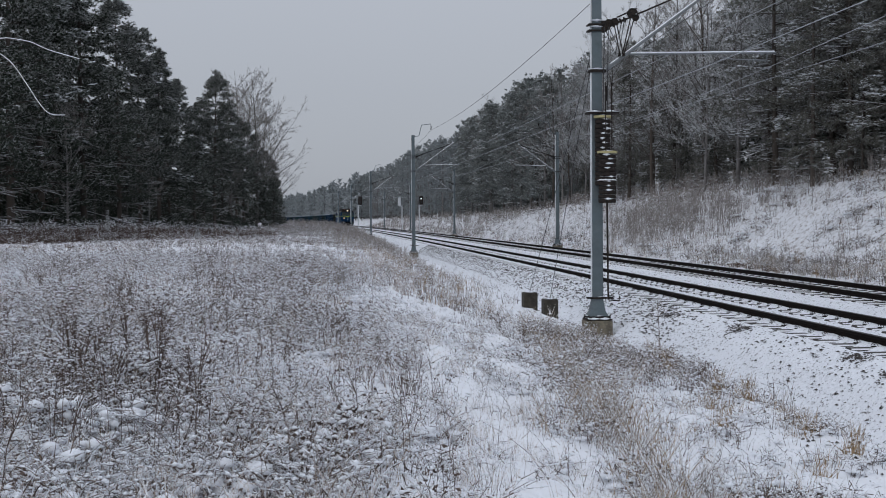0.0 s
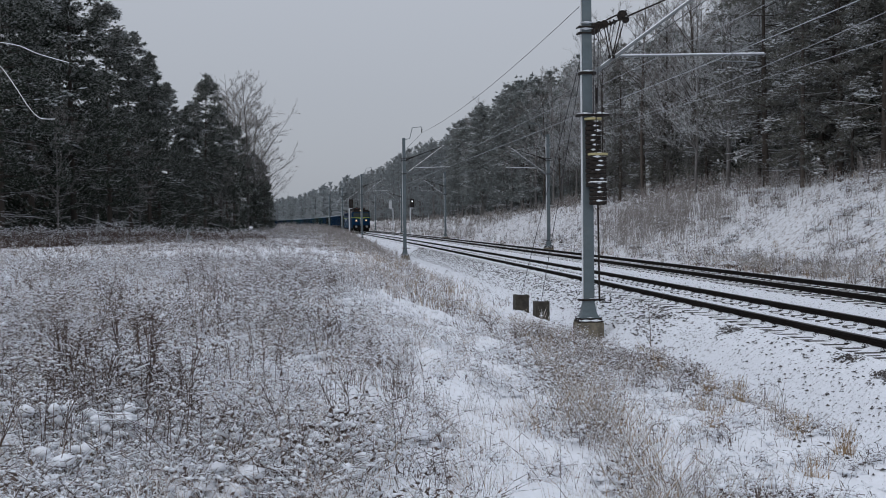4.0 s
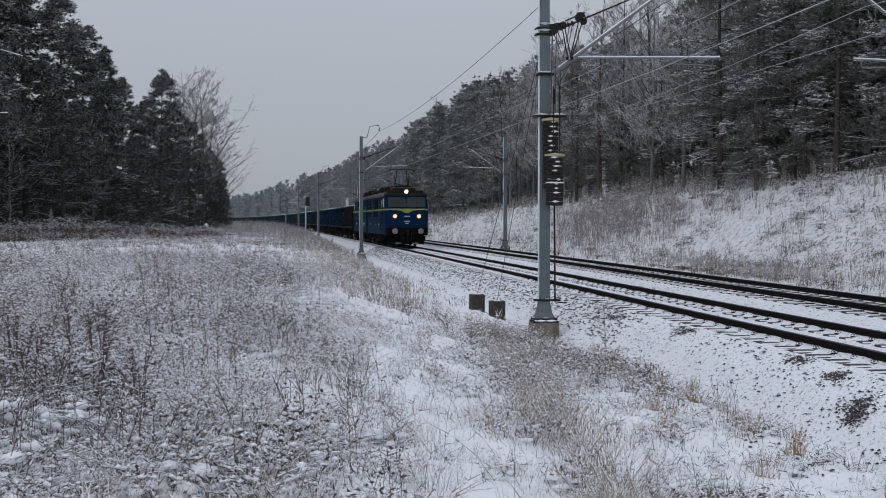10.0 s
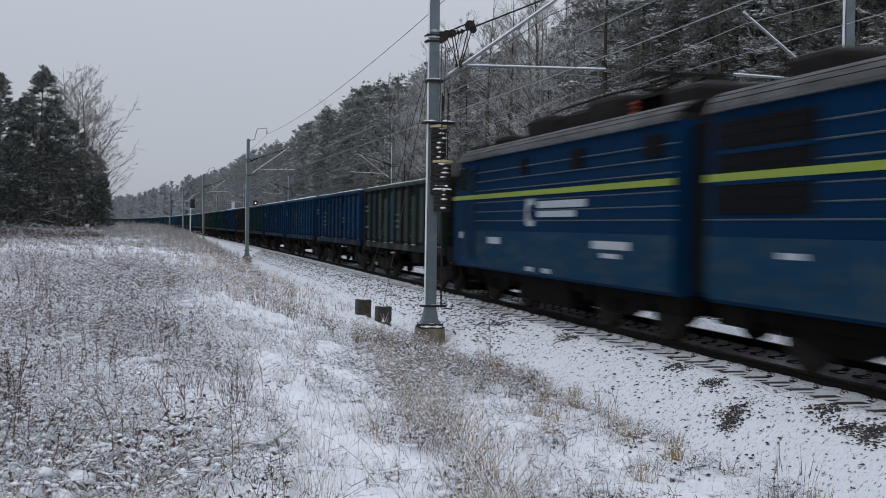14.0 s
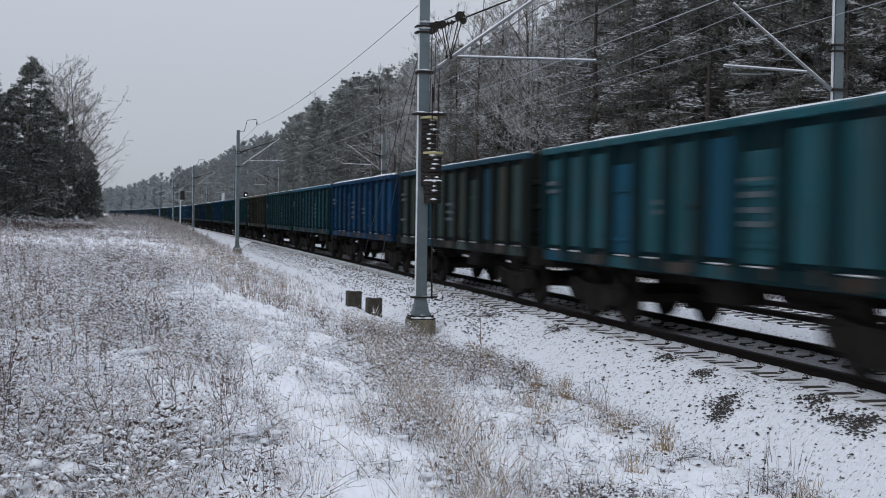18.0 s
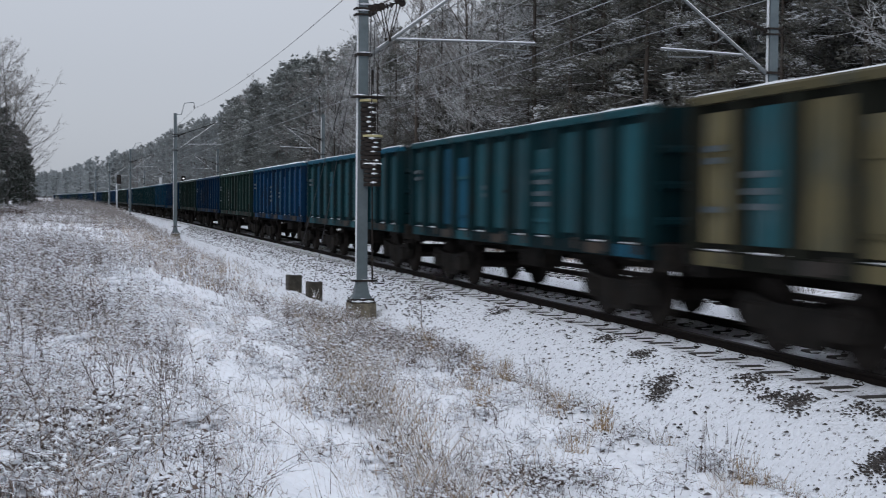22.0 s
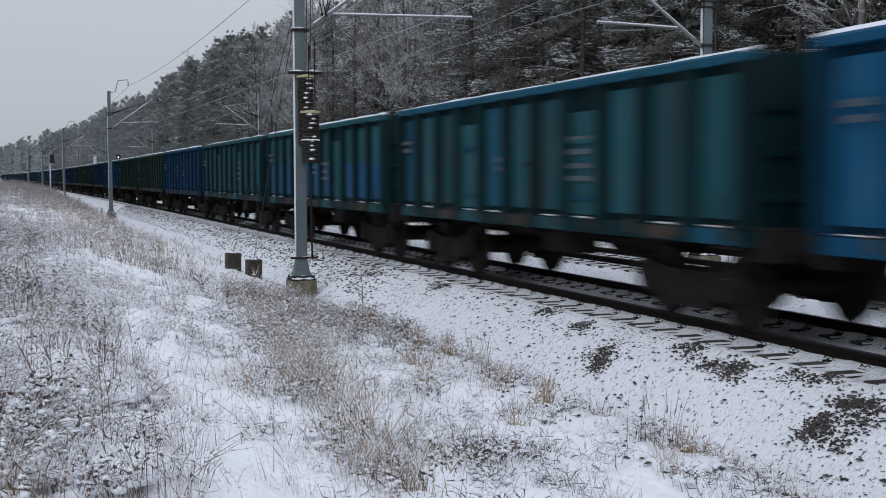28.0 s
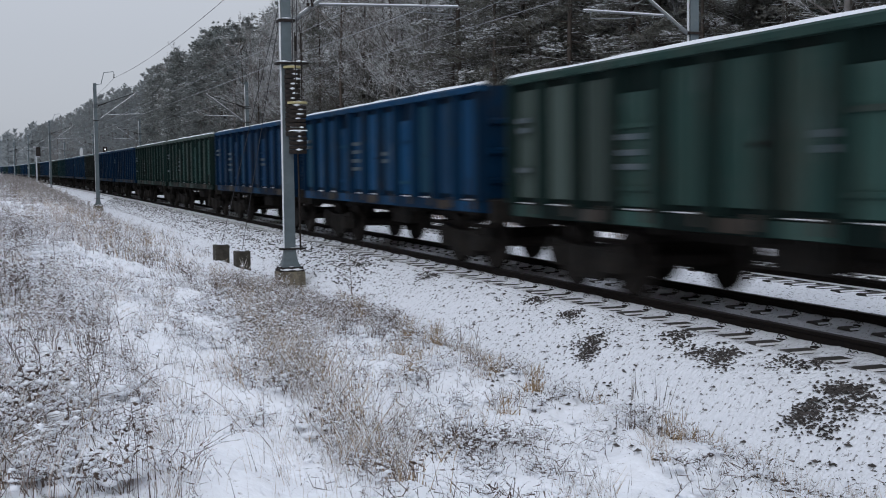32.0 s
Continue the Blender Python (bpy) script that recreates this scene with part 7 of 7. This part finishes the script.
    scatter("mast_grass", "dry grass and brambles below the mast", [thicket(1.2, 11, 0.40, 3, 0.3, 0.005), thicket(1.2, 12, 0.34, 2, 0.35, 0.005), withered(11, 0.36, 0.12), tuft(1.2, 18, 0.38, 0, 0), tuft(1.1, 18, 0.34, 0, 0), tuft(0.95, 14, 0.36, 4, 0), tuft(0.9, 14, 0.36, 1, 0)], u[keep], y[keep], 0.95)
    # sparse tufts and clods on the open snow between the strip and the ballast
    u, y = clumps(44, 4, -6.0, -2.75, 6.6, 20, 0.08)
    keep = (u < -2.6)
    scatter("open_tufts", "small tan tufts standing in open snow", [tuft(0.7, 12, 0.30, 1, 0), tuft(0.7, 10, 0.26, 5, 0), thicket(0.7, 2, 0.22, 6, 0.6, 0.0035), tuft(0.7, 8, 0.34, 4, 0)], u[keep], y[keep], 0.85)
    y = 6.3 + 15 * RNG.random(900) ** 1.1
    u = RNG.uniform(-7.4, -2.6, len(y))
    keep = RNG.random(len(u)) < 0.5 + 0.5 * (np.sin(u * 2.7 + y * 1.3) * np.sin(y * 1.9 - u) > 0.0)
    clod = Soup()
    lumps(clod, RNG.normal(0, 0.05, (4, 3)) * np.array([1, 1, 0.1]), RNG.uniform(0.008, 0.020, 4), 0, 0.6)
    puffs(clod, RNG.normal(0, 0.05, (3, 3)) * np.array([1, 1, 0.1]) + np.array([0, 0, 0.02]), RNG.uniform(0.03, 0.06, 3), 2, 0.45)
    scatter("snowy_clods", "little snow-capped clods and leaves on the slope", [clod, mound(0.45), mound(0.6), clod], u[keep], y[keep], 0.85)
    dark_spot = np.array([(-5.45, 8.75), (-5.25, 8.6), (-5.6, 8.55)])
    u, y = np.repeat(dark_spot[:, 0], 6) + RNG.normal(0, 0.09, 18), np.repeat(dark_spot[:, 1], 6) + RNG.normal(0, 0.10, 18)
    scatter("dark_clump", "dark brown clump of dead leaves in the snow", [withered(10, 0.16), tuft(1.2, 20, 0.16, 0, 0)], u, y, 0.9)
    y = 96 + 100 * RNG.random(900)
    u = RNG.uniform(-15.5, -7.0, len(y))
    scatter("brow_weeds", "dense brown weeds on the brow of the field", [thicket(2.8, 6, 0.55, 2, 0.25, 0.016), tuft(2.8, 11, 0.5, 0, 1), leafy(3.0, 9), scrub(2.0, 8, 0.6)], u, y, np.interp(y, (96, 140, 196), (0.85, 1.3, 2.0)))
    y = 62 + 105 * RNG.random(1500)
    u = RNG.normal(-6.0, 1.2, len(y))
    keep = u < -3.6
    scatter("slope_weeds_far", "brown weeds along the brow of the railway slope", [thicket(2.8, 6, 0.6, 2, 0.2, 0.013), tuft(2.8, 11, 0.55, 0, 1), tuft(2.6, 11, 0.55, 4, 0), scrub(2.2, 7, 0.75)], u[keep], y[keep], np.interp(y[keep], (62, 90, 150), (0.9, 1.15, 1.6)))
    y = 26 + 118 * RNG.random(2300)
    u = RNG.normal(-6.0, 1.2, len(y))
    keep = (u < -3.9) & (RNG.random(len(u)) < 0.45 + 0.55 * (np.sin(y * 0.5 + u) > -0.2))
    scatter("slope_grass_far", "dry grass along the railway slope", [tuft(1.9, 9, 0.45, 1, 1), tuft(1.9, 9, 0.4, 0, 1), tuft(1.9, 10, 0.45, 5, 1), leafy(1.9, 6), thicket(2.0, 4, 0.4, 3, 0.4, 0.007)], u[keep], y[keep], 1.0)
    # scrub and weeds on the bank
    y = 26 + 150 * RNG.random(3100) ** 1.2
    u = RNG.uniform(8.2, 17.5, len(y))
    keep = RNG.random(len(u)) < 0.55 + 0.45 * (np.sin(u * 0.7 + y * 0.11) * np.sin(y * 0.09 + 1.0) > 0.1)
    scatter("bank_scrub", "bare scrub and dry weeds on the snowy bank", [scrub(1.8, 8, 0.8), scrub(1.6, 7, 0.6), forb(2.0, 2, 0.5, 5), tuft(2.0, 9, 0.35, 0, 2), leafy(2.6, 7), leafy(2.6, 9), leafy(3.0, 8), leafy(2.6, 8), tuft(1.8, 9, 0.4, 1, 2), tuft(2.0, 10, 0.35, 5, 2)], u[keep], y[keep], 1.0)
    u, y = clumps(90, 7, 9.0, 16.5, 28, 105, 0.35)
    scatter("bank_brambles", "dark snow-topped brambles and clods on the bank", [thicket(2.2, 8, 0.35, 2, 0.5, 0.013), withered(9, 0.3), mound(1.5), leafy(2.2, 9, 1.3), thicket(2.2, 6, 0.3, 4, 0.6, 0.013), tuft(2.8, 18, 0.26, 0, 1), tuft(2.6, 16, 0.3, 0, 0)], u, y, 1.15)
    y, u = RNG.normal(76, 8, 420), RNG.normal(12.4, 1.5, 420)
    scatter("bank_thicket", "thicket of upright bare twigs on the bank", [scrub(1.5, 10, 1.6), scrub(1.5, 9, 1.1), scrub(1.4, 8, 0.8)], u, y, 1.0)
    y, u = RNG.normal(46, 7, 330), 8.4 + np.abs(RNG.normal(0, 1.0, 330))
    scatter("trackside_scrub", "tan grass and twigs at the foot of the bank", [tuft(1.6, 12, 0.5, 1, 0), scrub(1.3, 8, 0.7), tuft(1.6, 12, 0.45, 4, 1), tuft(1.5, 12, 0.4, 0, 1)], u, y, 1.0)
    y = 140 + 200 * RNG.random(1300)
    u = RNG.uniform(8.2, 17.0, len(y))
    scatter("bank_scrub_far", "bare scrub on the bank far along the railway", [scrub(4.5, 5, 0.9), tuft(4.5, 6, 0.6, 4, 0), tuft(4.5, 6, 0.6, 0, 0)], u, y, 1.1)
    y = 30 + 110 * RNG.random(900)
    u = RNG.normal(17.0, 1.0, len(y))
    scatter("wood_edge_scrub", "brown undergrowth at the edge of the wood", [scrub(2.4, 8, 1.1), leafy(3.0, 7), leafy(2.5, 8), forb(3.2, 3, 0.8, 4)], u, y, 1.0)


def build_single_plants():
    """The tufts and the sapling that stand alone on the snow beside the ballast."""
    rows = ((-3.39, 17.8, 0.26, 0, 26), (-3.41, 19.4, 0.34, 1, 20), (-3.94, 11.2, 0.27, 1, 18), (-2.68, 12.3, 0.24, 1, 16), (-3.77, 9.05, 0.52, 0, 9), (-3.9, 9.2, 0.48, 0, 8), (-3.62, 8.95, 0.28, 1, 16), (-2.95, 9.4, 0.26, 1, 22), (-3.1, 9.5, 0.22, 1, 14), (-3.97, 12.8, 0.45, 0, 9),
            (-3.85, 12.5, 0.24, 1, 14), (-5.64, 8.8, 0.16, 0, 34), (-3.69, 16.0, 0.32, 1, 20), (-3.45, 15.6, 0.34, 1, 20), (-3.78, 18.4, 0.34, 1, 20), (-3.3, 20.9, 0.4, 1, 18), (-4.6, 10.4, 0.26, 1, 16), (-4.9, 12.2, 0.3, 1, 16), (-4.4, 14.2, 0.3, 1, 18), (-2.75, 11.2, 0.16, 1, 12))
    for u, y, h, m, n in rows:
        s = Soup()
        tall = h > 0.44
        n = n if tall else 2 * n
        h = h * 1.2
        f, k, t = bent(n, h, 0.2 if tall else 0.4, 0.06)
        s.needles(f, k + (k - f) * 0.06, 0.008, m)
        s.needles(k - (k - f) * 0.1, t, 0.007, m)
        g = bent(n, h * (0.25 if tall else 0.5), 1.1, 0.05)
        s.needles(g[0], g[2], 0.008, 1 if m == 1 else 0)
        s.needles(k[:4] + np.array([0, 0, 0.006]), t[:4], 0.006, 3)
        ob = new("grass_tuft", s.mesh("grass_tuft", WEED_MATS))
        ob.matrix_basis = pose(centre(y) + u, y, float(land(u, y)) - 0.015)
        tagged(ob, "dry tan grass tuft in the snow" if m == 1 else "dark dead weed stalks in the snow", "grass tuft", "tufts beside the ballast")
    s = Soup()
    z = np.linspace(0, 1.25, 6)
    w = np.stack([0.03 * np.sin(z * 3), 0.02 * np.cos(z * 2), z], 1)
    s.rods(w[:-1], w[1:], np.linspace(0.012, 0.005, 5), np.linspace(0.010, 0.003, 5), 0, 5)
    q = along(w, RNG.uniform(0.45, 1.2, 22))
    e = q + RNG.normal(0, 0.17, q.shape) * np.array([1, 1, 0.3]) + np.array([0, 0, 0.14])
    s.rods(q, e, 0.004, 0.002, 0, 3)
    s.needles(np.repeat(e, 3, 0), np.repeat(e, 3, 0) + RNG.normal(0, 0.07, (66, 3)), 0.007, 0)
    s.needles(q + np.array([0, 0, 0.005]), e + np.array([0, 0, 0.005]), 0.006, 3)
    ob = new("sapling", s.mesh("sapling", WEED_MATS))
    ob.matrix_basis = pose(5.85, 21.7, float(land(-2.99, 21.7)) - 0.02)
    tagged(ob, "thin bare sapling beside the ballast", "sapling")


build_weeds()
build_single_plants()


build_track(0.0, 'railway_track_near', 'near railway track with snow-dusted concrete sleepers', 5.0, 125.0)
build_track(GAP, 'railway_track_far', 'far railway track with snow-dusted concrete sleepers', 18.0, 90.0)
build_stones()

motions()
